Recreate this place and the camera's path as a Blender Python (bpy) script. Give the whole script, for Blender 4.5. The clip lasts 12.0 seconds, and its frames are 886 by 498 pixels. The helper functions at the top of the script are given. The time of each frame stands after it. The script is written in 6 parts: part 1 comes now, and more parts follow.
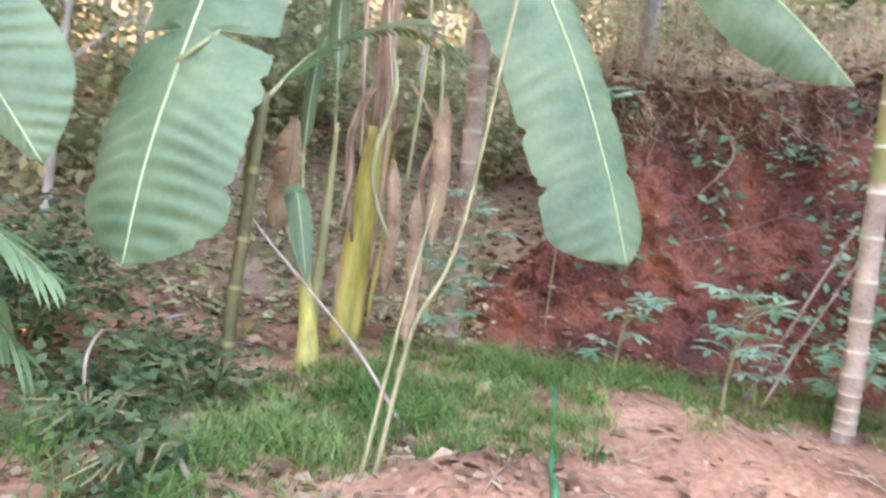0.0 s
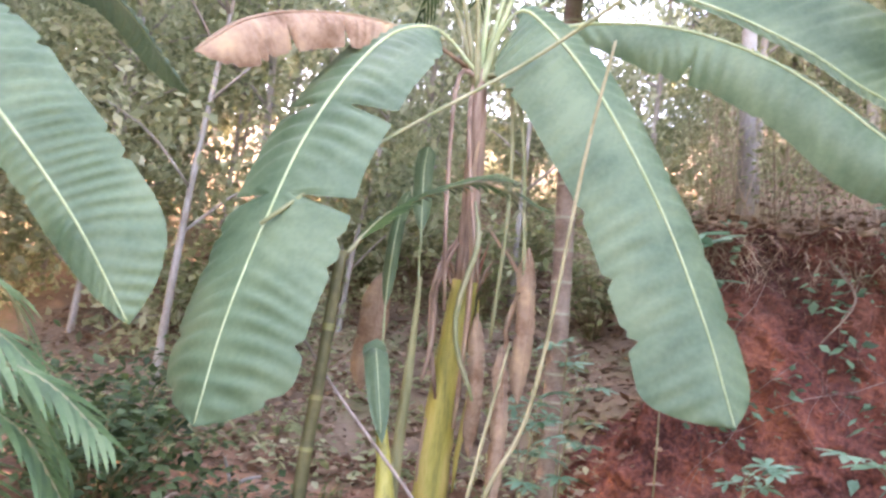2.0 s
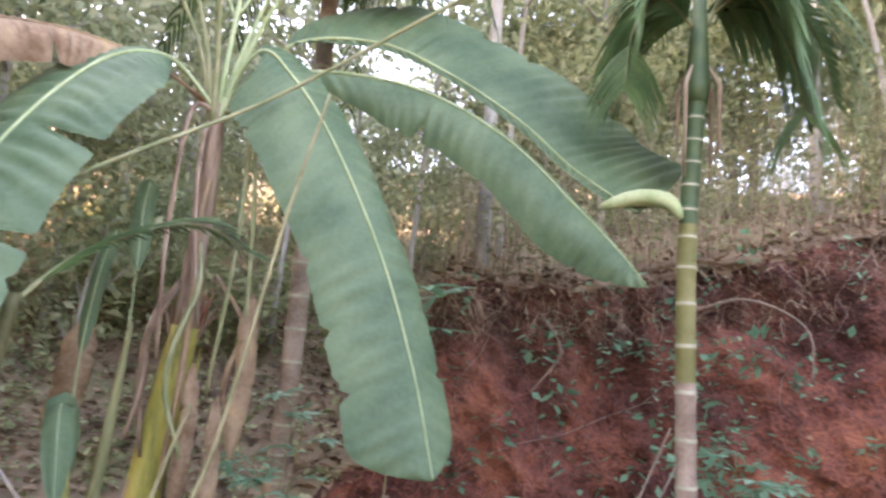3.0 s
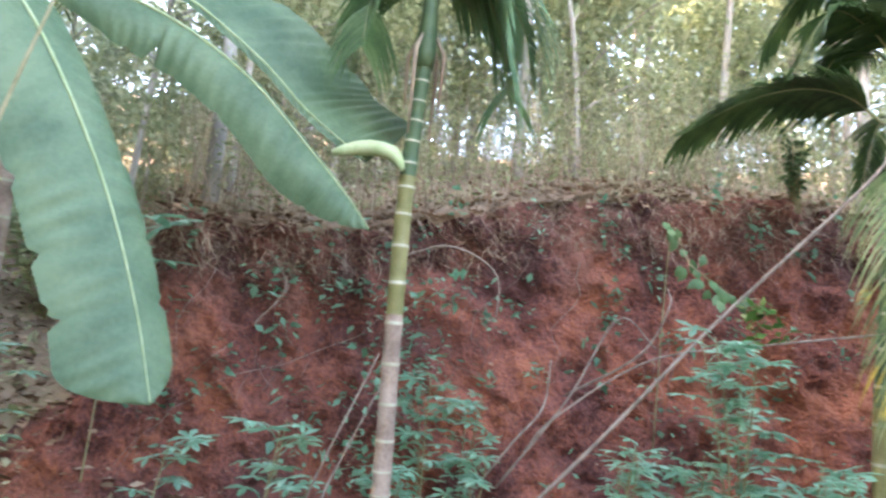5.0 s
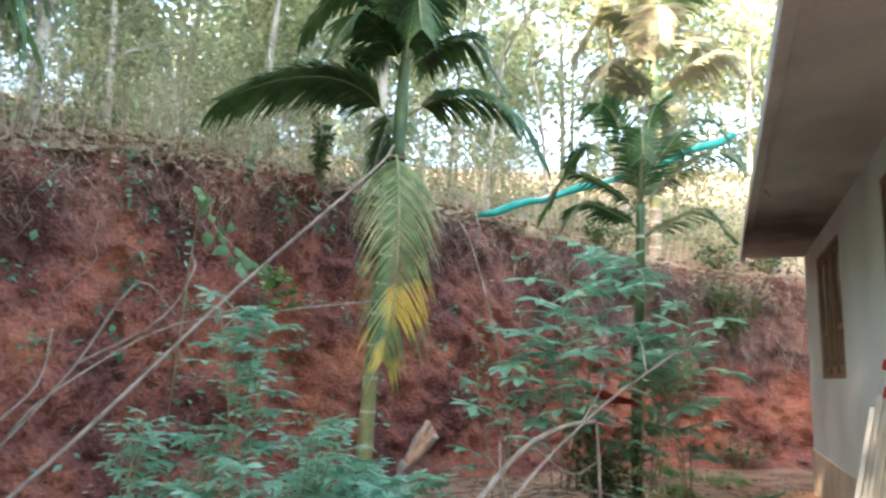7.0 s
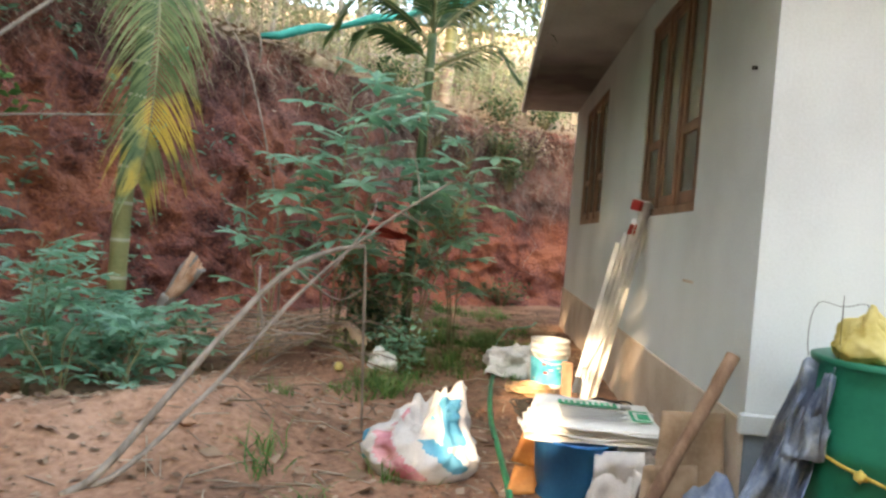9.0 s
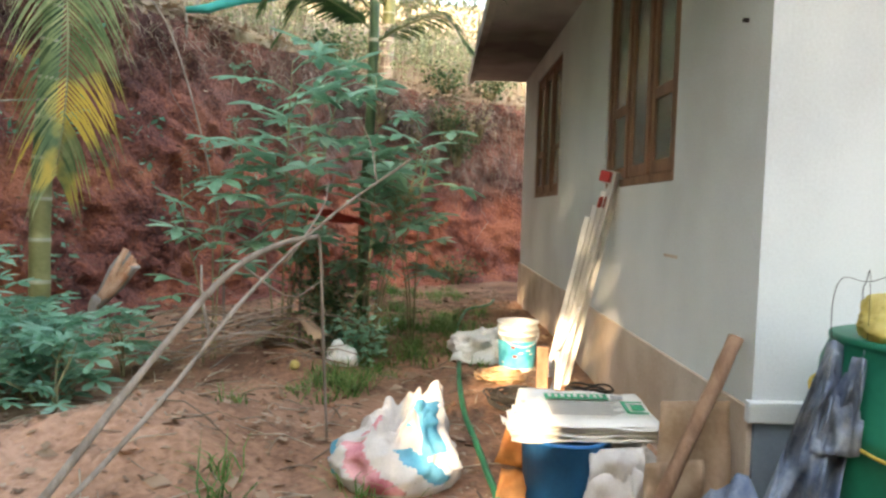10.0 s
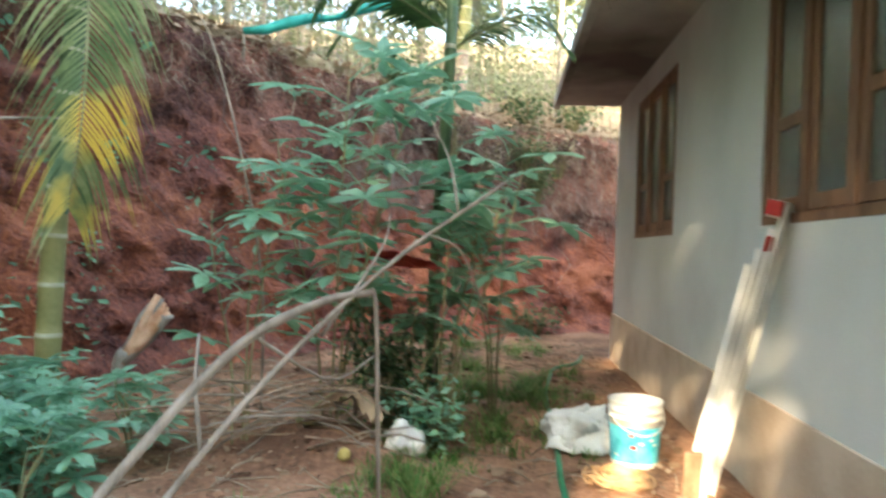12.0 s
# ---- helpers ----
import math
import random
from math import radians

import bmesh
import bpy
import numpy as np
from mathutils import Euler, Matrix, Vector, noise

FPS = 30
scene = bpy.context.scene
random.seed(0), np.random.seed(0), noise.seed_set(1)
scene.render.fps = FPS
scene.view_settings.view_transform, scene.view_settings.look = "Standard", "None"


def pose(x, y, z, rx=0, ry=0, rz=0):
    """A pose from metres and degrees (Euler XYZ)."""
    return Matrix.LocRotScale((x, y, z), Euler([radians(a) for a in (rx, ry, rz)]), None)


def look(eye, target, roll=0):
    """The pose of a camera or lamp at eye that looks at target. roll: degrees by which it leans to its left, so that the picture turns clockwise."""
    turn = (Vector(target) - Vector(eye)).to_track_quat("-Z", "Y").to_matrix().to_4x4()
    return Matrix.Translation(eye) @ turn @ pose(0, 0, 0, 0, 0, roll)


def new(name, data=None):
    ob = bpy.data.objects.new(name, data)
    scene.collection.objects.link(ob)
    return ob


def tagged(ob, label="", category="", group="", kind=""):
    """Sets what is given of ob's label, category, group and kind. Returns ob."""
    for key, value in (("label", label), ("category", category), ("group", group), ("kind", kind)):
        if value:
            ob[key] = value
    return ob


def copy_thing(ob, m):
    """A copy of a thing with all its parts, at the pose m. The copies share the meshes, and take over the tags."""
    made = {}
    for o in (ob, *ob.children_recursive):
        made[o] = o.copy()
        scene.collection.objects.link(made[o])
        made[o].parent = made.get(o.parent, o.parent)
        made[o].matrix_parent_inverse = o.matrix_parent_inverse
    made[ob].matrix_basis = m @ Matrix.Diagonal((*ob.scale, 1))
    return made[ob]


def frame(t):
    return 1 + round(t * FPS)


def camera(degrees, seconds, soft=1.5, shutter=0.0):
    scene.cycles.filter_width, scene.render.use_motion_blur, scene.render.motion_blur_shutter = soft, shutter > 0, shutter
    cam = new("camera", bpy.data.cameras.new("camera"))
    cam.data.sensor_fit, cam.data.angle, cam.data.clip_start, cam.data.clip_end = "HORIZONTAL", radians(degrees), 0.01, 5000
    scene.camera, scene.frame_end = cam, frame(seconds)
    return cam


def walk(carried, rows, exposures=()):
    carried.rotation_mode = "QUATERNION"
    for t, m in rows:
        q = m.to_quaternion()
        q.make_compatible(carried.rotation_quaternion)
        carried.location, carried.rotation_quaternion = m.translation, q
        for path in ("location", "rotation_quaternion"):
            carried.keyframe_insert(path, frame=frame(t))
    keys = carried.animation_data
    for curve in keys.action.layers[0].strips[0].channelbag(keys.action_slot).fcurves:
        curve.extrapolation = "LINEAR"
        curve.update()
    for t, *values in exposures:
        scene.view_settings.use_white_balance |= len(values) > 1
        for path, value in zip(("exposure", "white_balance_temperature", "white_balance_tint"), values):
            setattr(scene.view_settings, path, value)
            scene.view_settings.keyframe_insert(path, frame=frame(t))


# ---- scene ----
cam = camera(66.1, 12.0, soft=2.5, shutter=0.3)
PATH = [
    (0, (0.387, -1.539, 1.226), (-1.609, -1.529, 1.094), 6.9),
    (0.5, (0.242, -1.208, 1.164), (-1.735, -1.502, 1.097), 8.7),
    (1, (0.192, -1.228, 1.15), (-1.776, -1.551, 1.001), 8.3),
    (1.5, (0.2, -1.341, 1.21), (-1.754, -1.721, 1.399), 6.8),
    (2, (0.214, -1.36, 1.272), (-1.735, -1.715, 1.541), 6.3),
    (2.5, (0.185, -1.152, 1.322), (-1.772, -1.139, 1.736), 4.9),
    (3, (0.139, -0.948, 1.419), (-1.798, -0.707, 1.853), 5.9),
    (3.2, (0.125, -0.86, 1.419), (-1.8, -0.53, 1.849), 6.2),
    (4.8, (0.42, -1.045, 1.314), (-1.315, -0.121, 1.684), 5.7),
    (5, (0.43, -1.022, 1.315), (-1.272, -0.033, 1.668), 5.3),
    (5.5, (0.479, -0.966, 1.339), (-1.008, 0.324, 1.693), 4.0),
    (6, (0.529, -0.918, 1.316), (-0.786, 0.542, 1.684), 4.1),
    (6.5, (0.506, -0.907, 1.294), (-0.461, 0.805, 1.661), 2.4),
    (7, (0.51, -0.89, 1.316), (-0.234, 0.933, 1.664), 2.4),
    (7.5, (0.579, -0.859, 1.303), (0.013, 1.029, 1.639), 3.0),
    (7.6, (0.586, -0.863, 1.294), (0.064, 1.042, 1.61), 2.7),
    (7.7, (0.566, -0.844, 1.289), (0.09, 1.077, 1.573), 2.1),
    (9.3, (0.532, -0.471, 1.167), (0.484, 1.527, 1.097), 3.4),
    (9.5, (0.488, -0.411, 1.175), (0.499, 1.588, 1.101), 2.1),
    (10, (0.425, -0.211, 1.206), (0.446, 1.786, 1.093), 1.7),
    (10.5, (0.404, 0.034, 1.218), (0.31, 2.03, 1.133), 1.4),
    (11, (0.359, 0.284, 1.205), (0.283, 2.282, 1.162), 2.1),
    (11.5, (0.312, 0.563, 1.212), (0.357, 2.56, 1.121), 1.9),
    (12, (0.272, 0.911, 1.213), (0.094, 2.903, 1.212), 2.1),
]
walk(cam, [(t, look(eye, target, roll)) for t, eye, target, roll in PATH],
     [(0.0, 4.86, 8000, 32), (1.0, 4.86, 8000, 37), (2.0, 4.60, 8000, 42), (3.0, 4.12, 8200, 33), (5.0, 4.42, 7300, 21), (6.0, 4.28, 7300, 14), (7.0, 4.02, 7050, 10), (9.3, 3.80, 8150, 11), (12.0, 4.02, 7450, 3)])

# world, sun and exposure
SUN_ELEV, SUN_AZ = 20.0, 165.0          # degrees; azimuth counter-clockwise from +y of the sun's place
world = bpy.data.worlds.new("world")
scene.world = world
world.use_nodes = True
wn = world.node_tree.nodes
sky = wn.new("ShaderNodeTexSky")
sky.sky_type, sky.sun_disc = "NISHITA", False
sky.sun_elevation, sky.sun_rotation = radians(SUN_ELEV), radians(-SUN_AZ)
sky.air_density, sky.dust_density = 1.0, 2.5
wn["Background"].inputs["Strength"].default_value = 0.15
world.node_tree.links.new(sky.outputs[0], wn["Background"].inputs["Color"])
sun = new("sun", bpy.data.lights.new("sun", "SUN"))
sun.data.energy, sun.data.angle, sun.data.color = 2.6, radians(0.6), (1.0, 0.82, 0.62)
sun_way = Vector((-math.sin(radians(SUN_AZ)) * math.cos(radians(SUN_ELEV)), math.cos(radians(SUN_AZ)) * math.cos(radians(SUN_ELEV)), math.sin(radians(SUN_ELEV))))
sun.matrix_world = look(sun_way * 40, (0, 0, 0))


# ---- materials ----
def material(name, colors, rough=0.8, scale=6.0, fine=60.0, bump=0.3, metal=0.0, spec=0.3, through_light=0.0, random_hue=0.0, stretch=(1, 1, 1), island=0.0, bump_dist=0.01, coat=0.0, grain=0.35):
    """Noise at two scales between two or three colours, with fine relief."""
    m = bpy.data.materials.new(name)
    m.use_nodes = True
    nt = m.node_tree
    n, link = nt.nodes, nt.links.new
    bsdf = n["Principled BSDF"]
    tc = n.new("ShaderNodeTexCoord")
    mp = n.new("ShaderNodeMapping")
    mp.inputs["Scale"].default_value = stretch
    link(tc.outputs["Object"], mp.inputs["Vector"])
    big = n.new("ShaderNodeTexNoise")
    big.inputs["Scale"].default_value, big.inputs["Detail"].default_value = scale, 5.0
    small = n.new("ShaderNodeTexNoise")
    small.inputs["Scale"].default_value, small.inputs["Detail"].default_value = fine, 4.0
    link(mp.outputs[0], big.inputs["Vector"])
    link(mp.outputs[0], small.inputs["Vector"])
    mix = n.new("ShaderNodeMath")
    mix.operation = "MULTIPLY_ADD"
    mix.inputs[1].default_value = grain
    link(small.outputs[0], mix.inputs[0])
    half = n.new("ShaderNodeMath")
    half.operation = "MULTIPLY_ADD"
    half.inputs[1].default_value, half.inputs[2].default_value = 1.3, -0.15 - grain / 2
    link(big.outputs[0], half.inputs[0])
    link(half.outputs[0], mix.inputs[2])
    value = mix.outputs[0]
    if random_hue or island:
        src = n.new("ShaderNodeNewGeometry" if island else "ShaderNodeObjectInfo")
        ra = n.new("ShaderNodeMath")
        ra.operation = "MULTIPLY_ADD"
        ra.inputs[1].default_value = island or random_hue
        link(src.outputs["Random Per Island" if island else "Random"], ra.inputs[0])
        sub = n.new("ShaderNodeMath")
        sub.operation = "SUBTRACT"
        sub.inputs[1].default_value = (island or random_hue) / 2
        link(value, sub.inputs[0])
        link(sub.outputs[0], ra.inputs[2])
        value = ra.outputs[0]
    ramp = n.new("ShaderNodeValToRGB")
    els = ramp.color_ramp.elements
    spots = [0.3, 0.7] if len(colors) == 2 else [0.25, 0.5, 0.75]
    while len(els) < len(colors):
        els.new(0.5)
    for e, p, c in zip(els, spots, colors):
        e.position, e.color = p, (*c, 1)
    link(value, ramp.inputs[0])
    link(ramp.outputs[0], bsdf.inputs["Base Color"])
    bsdf.inputs["Roughness"].default_value = rough
    bsdf.inputs["Metallic"].default_value = metal
    bsdf.inputs["Specular IOR Level"].default_value = spec
    bsdf.inputs["Coat Weight"].default_value = coat
    if bump:
        b = n.new("ShaderNodeBump")
        b.inputs["Strength"].default_value, b.inputs["Distance"].default_value = bump, bump_dist
        link(mix.outputs[0], b.inputs["Height"])
        link(b.outputs[0], bsdf.inputs["Normal"])
    if through_light:
        tr = n.new("ShaderNodeBsdfTranslucent")
        link(ramp.outputs[0], tr.inputs["Color"])
        ms = n.new("ShaderNodeMixShader")
        ms.inputs[0].default_value = through_light
        link(bsdf.outputs[0], ms.inputs[1])
        link(tr.outputs[0], ms.inputs[2])
        link(ms.outputs[0], n["Material Output"].inputs["Surface"])
    return m


def glass(name, colour, rough):
    m = bpy.data.materials.new(name)
    m.use_nodes = True
    b = m.node_tree.nodes["Principled BSDF"]
    b.inputs["Base Color"].default_value = (*colour, 1)
    b.inputs["Roughness"].default_value = rough
    b.inputs["Transmission Weight"].default_value = 0.75
    b.inputs["IOR"].default_value = 1.45
    return m


M_SOIL = material("soil", [(0.12, 0.06, 0.037), (0.28, 0.145, 0.087), (0.43, 0.245, 0.16)], 0.95, 1.0, 26, 1.0, grain=0.6, bump_dist=0.03)


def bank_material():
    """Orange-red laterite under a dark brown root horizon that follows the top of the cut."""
    m = material("laterite", [(0.092, 0.035, 0.030), (0.215, 0.076, 0.056), (0.35, 0.122, 0.068)], 0.95, 1.5, 24, 1.0, bump_dist=0.07, grain=0.8)
    nt = m.node_tree
    n, link = nt.nodes, nt.links.new
    ramp = next(k for k in n if k.type == "VALTORGB")
    old = ramp.inputs[0].links[0].from_socket
    tc = next(k for k in n if k.type == "TEX_COORD")
    xyz = n.new("ShaderNodeSeparateXYZ")
    link(tc.outputs["Object"], xyz.inputs[0])

    def math_node(op, a, b):
        k = n.new("ShaderNodeMath")
        k.operation = op
        for q, v in enumerate((a, b)):
            if isinstance(v, (int, float)):
                k.inputs[q].default_value = v
            else:
                link(v, k.inputs[q])
        return k.outputs[0]
    # iron-rich, brighter earth towards the back of the yard
    along = n.new("ShaderNodeMapRange")
    along.inputs["From Min"].default_value, along.inputs["From Max"].default_value = 1.0, 6.0
    along.inputs["To Min"].default_value, along.inputs["To Max"].default_value = -0.06, 0.07
    link(xyz.outputs[1], along.inputs["Value"])
    link(math_node("ADD", old, along.outputs[0]), ramp.inputs[0])
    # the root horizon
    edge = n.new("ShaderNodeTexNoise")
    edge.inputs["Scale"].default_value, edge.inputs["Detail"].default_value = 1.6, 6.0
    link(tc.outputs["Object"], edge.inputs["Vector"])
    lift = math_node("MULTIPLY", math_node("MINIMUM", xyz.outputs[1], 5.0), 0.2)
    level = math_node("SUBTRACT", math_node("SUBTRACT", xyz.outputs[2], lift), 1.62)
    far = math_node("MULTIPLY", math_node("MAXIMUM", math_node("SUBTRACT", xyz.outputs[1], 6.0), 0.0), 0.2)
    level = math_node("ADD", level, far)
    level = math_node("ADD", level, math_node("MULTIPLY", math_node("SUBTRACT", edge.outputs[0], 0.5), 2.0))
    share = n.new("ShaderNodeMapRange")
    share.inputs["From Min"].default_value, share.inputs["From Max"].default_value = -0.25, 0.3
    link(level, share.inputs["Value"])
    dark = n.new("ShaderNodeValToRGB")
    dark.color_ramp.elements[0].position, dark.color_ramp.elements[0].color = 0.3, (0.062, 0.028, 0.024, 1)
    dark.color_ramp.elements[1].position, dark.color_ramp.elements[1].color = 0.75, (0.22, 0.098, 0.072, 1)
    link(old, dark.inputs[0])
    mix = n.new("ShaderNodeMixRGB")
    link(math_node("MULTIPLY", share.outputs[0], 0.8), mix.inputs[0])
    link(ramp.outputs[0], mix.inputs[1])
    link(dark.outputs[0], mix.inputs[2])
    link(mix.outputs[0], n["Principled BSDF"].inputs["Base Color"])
    return m


def soot_material():
    """Weathered concrete with a smoke stain round the far window."""
    m = material("sooty_concrete", [(0.40, 0.375, 0.36), (0.56, 0.535, 0.515)], 0.9, 1.2, 30, 0.3)
    n, link = m.node_tree.nodes, m.node_tree.links.new
    ramp = next(k for k in n if k.type == "VALTORGB")
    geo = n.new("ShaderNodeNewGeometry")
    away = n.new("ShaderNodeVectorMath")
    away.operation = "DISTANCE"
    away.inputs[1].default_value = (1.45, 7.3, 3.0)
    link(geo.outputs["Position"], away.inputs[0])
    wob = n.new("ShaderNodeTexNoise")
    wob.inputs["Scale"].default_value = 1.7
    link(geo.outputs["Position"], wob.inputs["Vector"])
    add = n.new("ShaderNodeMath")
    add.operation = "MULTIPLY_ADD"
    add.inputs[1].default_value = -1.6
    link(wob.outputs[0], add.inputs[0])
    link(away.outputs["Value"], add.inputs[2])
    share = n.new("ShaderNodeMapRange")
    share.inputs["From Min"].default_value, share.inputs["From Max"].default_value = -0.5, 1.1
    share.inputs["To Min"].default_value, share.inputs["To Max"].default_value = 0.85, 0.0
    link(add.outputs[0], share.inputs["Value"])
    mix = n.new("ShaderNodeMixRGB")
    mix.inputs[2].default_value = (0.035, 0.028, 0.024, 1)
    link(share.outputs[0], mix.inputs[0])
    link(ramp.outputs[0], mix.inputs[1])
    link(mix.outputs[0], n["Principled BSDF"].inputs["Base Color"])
    return m


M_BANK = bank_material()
M_SOOT = soot_material()
M_HILL = material("hill_litter", [(0.13, 0.09, 0.06), (0.28, 0.20, 0.14), (0.20, 0.19, 0.10)], 0.95, 0.8, 12, 0.9, bump_dist=0.05)
M_WALL = material("white_paint", [(0.50, 0.52, 0.52), (0.61, 0.64, 0.64), (0.69, 0.72, 0.72)], 0.75, 0.9, 90, 0.12, bump_dist=0.003)
M_DADO = material("dirty_plaster", [(0.46, 0.355, 0.27), (0.62, 0.52, 0.43)], 0.9, 2.5, 50, 0.25, bump_dist=0.006)
M_PLINTH = material("grey_paint", [(0.16, 0.20, 0.25), (0.22, 0.27, 0.32)], 0.7, 3, 60, 0.15)
M_CONCRETE = material("weathered_concrete", [(0.16, 0.145, 0.135), (0.34, 0.32, 0.31)], 0.9, 1.2, 30, 0.3)
M_WOOD = material("window_wood", [(0.16, 0.085, 0.05), (0.30, 0.17, 0.11)], 0.6, 8, 60, 0.2, stretch=(1, 1, 0.15))
M_GLASS = glass("frosted_glass", (0.42, 0.50, 0.44), 0.22)
# near-black colour stands in for the unlit room behind the panes
M_DARK = material("unlit_room_black", [(0.05, 0.05, 0.05), (0.08, 0.08, 0.07)], 0.9, 3, 30, 0.0)


# ---- helpers for shapes ----
def smooth(a, b, v):
    v = min(1.0, max(0.0, (v - a) / (b - a)))
    return v * v * (3 - 2 * v)


def fbm(x, y, z=0.0):
    return noise.fractal(Vector((x, y, z)), 0.9, 2.1, 4)


def linked(name, verts, faces, mat, parent=None, label="", shade=True, mats=None):
    me = bpy.data.meshes.new(name)
    me.from_pydata(verts, [], faces)
    if shade:
        me.polygons.foreach_set("use_smooth", [True] * len(me.polygons))
    for k in (mats or [mat]):
        me.materials.append(k)
    me.update()
    ob = new(name, me)
    ob.parent = parent
    if label:
        ob["label"] = label
    return ob


def part(name, bm, mat, parent, label=""):
    me = bpy.data.meshes.new(name)
    bm.to_mesh(me)
    bm.free()
    me.materials.append(mat)
    ob = new(name, me)
    ob.parent = parent
    if label:
        ob["label"] = label
    return ob


def thing(name, place, label, category, group="", turn=0.0, kind=""):
    ob = new(name)
    ob.empty_display_size = 0.1
    ob.matrix_world = pose(*place, 0, 0, turn)
    return tagged(ob, label, category, group, kind)


def box(bm, lo, hi, bevel=0.0):
    r = bmesh.ops.create_cube(bm, size=1.0)
    lo, hi = Vector(lo), Vector(hi)
    for v in r["verts"]:
        v.co = Vector(((v.co[i] + 0.5) * (hi[i] - lo[i]) + lo[i]) for i in range(3))
    if bevel:
        es = list({e for v in r["verts"] for e in v.link_edges})
        bmesh.ops.bevel(bm, geom=es, offset=bevel, segments=2, affect="EDGES", profile=0.6)
    return bm


def boxed(lo, hi, bevel=0.0):
    return box(bmesh.new(), lo, hi, bevel)


def spline(points, count):
    """Catmull-Rom through the points; tuples of any width."""
    p = [np.array(q, float) for q in points]
    p = [2 * p[0] - p[1]] + p + [2 * p[-1] - p[-2]]
    out = []
    for k in range(count):
        u = k / (count - 1) * (len(p) - 3)
        i = min(int(u), len(p) - 4)
        f = u - i
        a, b, c, d = p[i:i + 4]
        out.append(0.5 * (2 * b + (c - a) * f + (2 * a - 5 * b + 4 * c - d) * f * f + (3 * b - a - 3 * c + d) * f ** 3))
    return out


def tube(path, radii, sides=8, wobble=0.0, verts=None, faces=None):
    """A tapering tube along a path, with capped ends; appended to the lists when given."""
    verts = [] if verts is None else verts
    faces = [] if faces is None else faces
    path = [Vector(q) for q in path]
    first = len(verts)
    side = None
    for i, c in enumerate(path):
        way = (path[min(i + 1, len(path) - 1)] - path[max(i - 1, 0)])
        way = way.normalized() if way.length > 1e-6 else Vector((0, 0, 1))
        if side is None:
            side = way.orthogonal().normalized()
        side = (side - way * side.dot(way)).normalized()
        other = way.cross(side)
        r = radii[i] if hasattr(radii, "__len__") else radii
        for k in range(sides):
            a = 2 * math.pi * k / sides
            w = 1 + (wobble * noise.noise(c * 9 + Vector((k * 1.7, 0, 0))) if wobble else 0)
            verts.append(tuple(c + (side * math.cos(a) + other * math.sin(a)) * r * w))
    for i in range(len(path) - 1):
        for k in range(sides):
            a, b = first + i * sides + k, first + i * sides + (k + 1) % sides
            faces.append((a, b, b + sides, a + sides))
    faces.append(tuple(first + k for k in reversed(range(sides))))
    faces.append(tuple(first + (len(path) - 1) * sides + k for k in range(sides)))
    return verts, faces


# ---- ground, bank and hillside ----
MOUNDS = [(-0.95, 3.1, 0.75, 0.24), (-0.75, 4.75, 0.55, 0.20), (-1.75, 2.6, 0.6, 0.16), (-2.3, -1.25, 0.5, 0.2), (-3.9, -0.15, 0.9, 0.16), (-3.0, 0.6, 0.9, 0.12), (-4.6, -1.9, 0.7, 0.10), (-2.2, -2.9, 0.5, 0.10)]


def gz(x, y):
    """Height of the yard."""
    z = 0.05 * fbm(x * 0.35, y * 0.35, 3.0) + 0.018 * fbm(x * 2.3, y * 2.3, 7.0)
    for mx, my, r, h in MOUNDS:
        d = ((x - mx) ** 2 + (y - my) ** 2) / (r * r)
        if d < 6:
            z += h * math.exp(-1.6 * d) * (1 + 0.35 * fbm(x * 3, y * 3, 1.0))
    return z


def build_ground():
    n = 300
    xs = [-1.5 + 1.8 * math.sinh(6.0 * (2 * i / n - 1)) for i in range(n + 1)]
    ys = [2.5 + 1.8 * math.sinh(6.0 * (2 * j / n - 1)) for j in range(n + 1)]
    verts = [(x, y, gz(x, y) if abs(x) < 20 and abs(y) < 25 else 0.0) for y in ys for x in xs]
    faces = [(j * (n + 1) + i, j * (n + 1) + i + 1, (j + 1) * (n + 1) + i + 1, (j + 1) * (n + 1) + i) for j in range(n) for i in range(n)]
    g = linked("ground", verts, faces, M_SOIL)
    return tagged(g, "bare reddish-brown earth yard with low dirt mounds", "ground", kind="structure")


build_ground()

# foot of the cut bank, from the gentle slope behind the bananas round to the back of the house
BANK_FOOT = spline([(-7.5, -40), (-7.0, -16), (-6.6, -8), (-6.5, -5), (-6.5, -3), (-6.3, -1.6), (-5.75, -0.55), (-5.5, 0.5), (-5.1, 2.0), (-4.5, 3.65), (-3.95, 4.94), (-3.3, 6.3), (-2.3, 8.1), (-1.2, 9.7), (0.5, 11.1), (3, 12.2), (8, 13), (16, 13), (40, 14)], 640)
BANK_TOP_Y = (-1.0, 0.5, 2.0, 3.6, 5.0, 6.3, 8.1, 9.8, 11.2, 13.0)
BANK_TOP_Z = (2.4, 2.5, 2.8, 3.25, 3.45, 3.5, 3.45, 3.4, 3.15, 3.1)


def steepness(fx, fy, s):
    return smooth(-1.9 + 0.9 * min(s, 1), -0.9 + 0.7 * min(s, 1), fy) if fx < -3 else 1.0



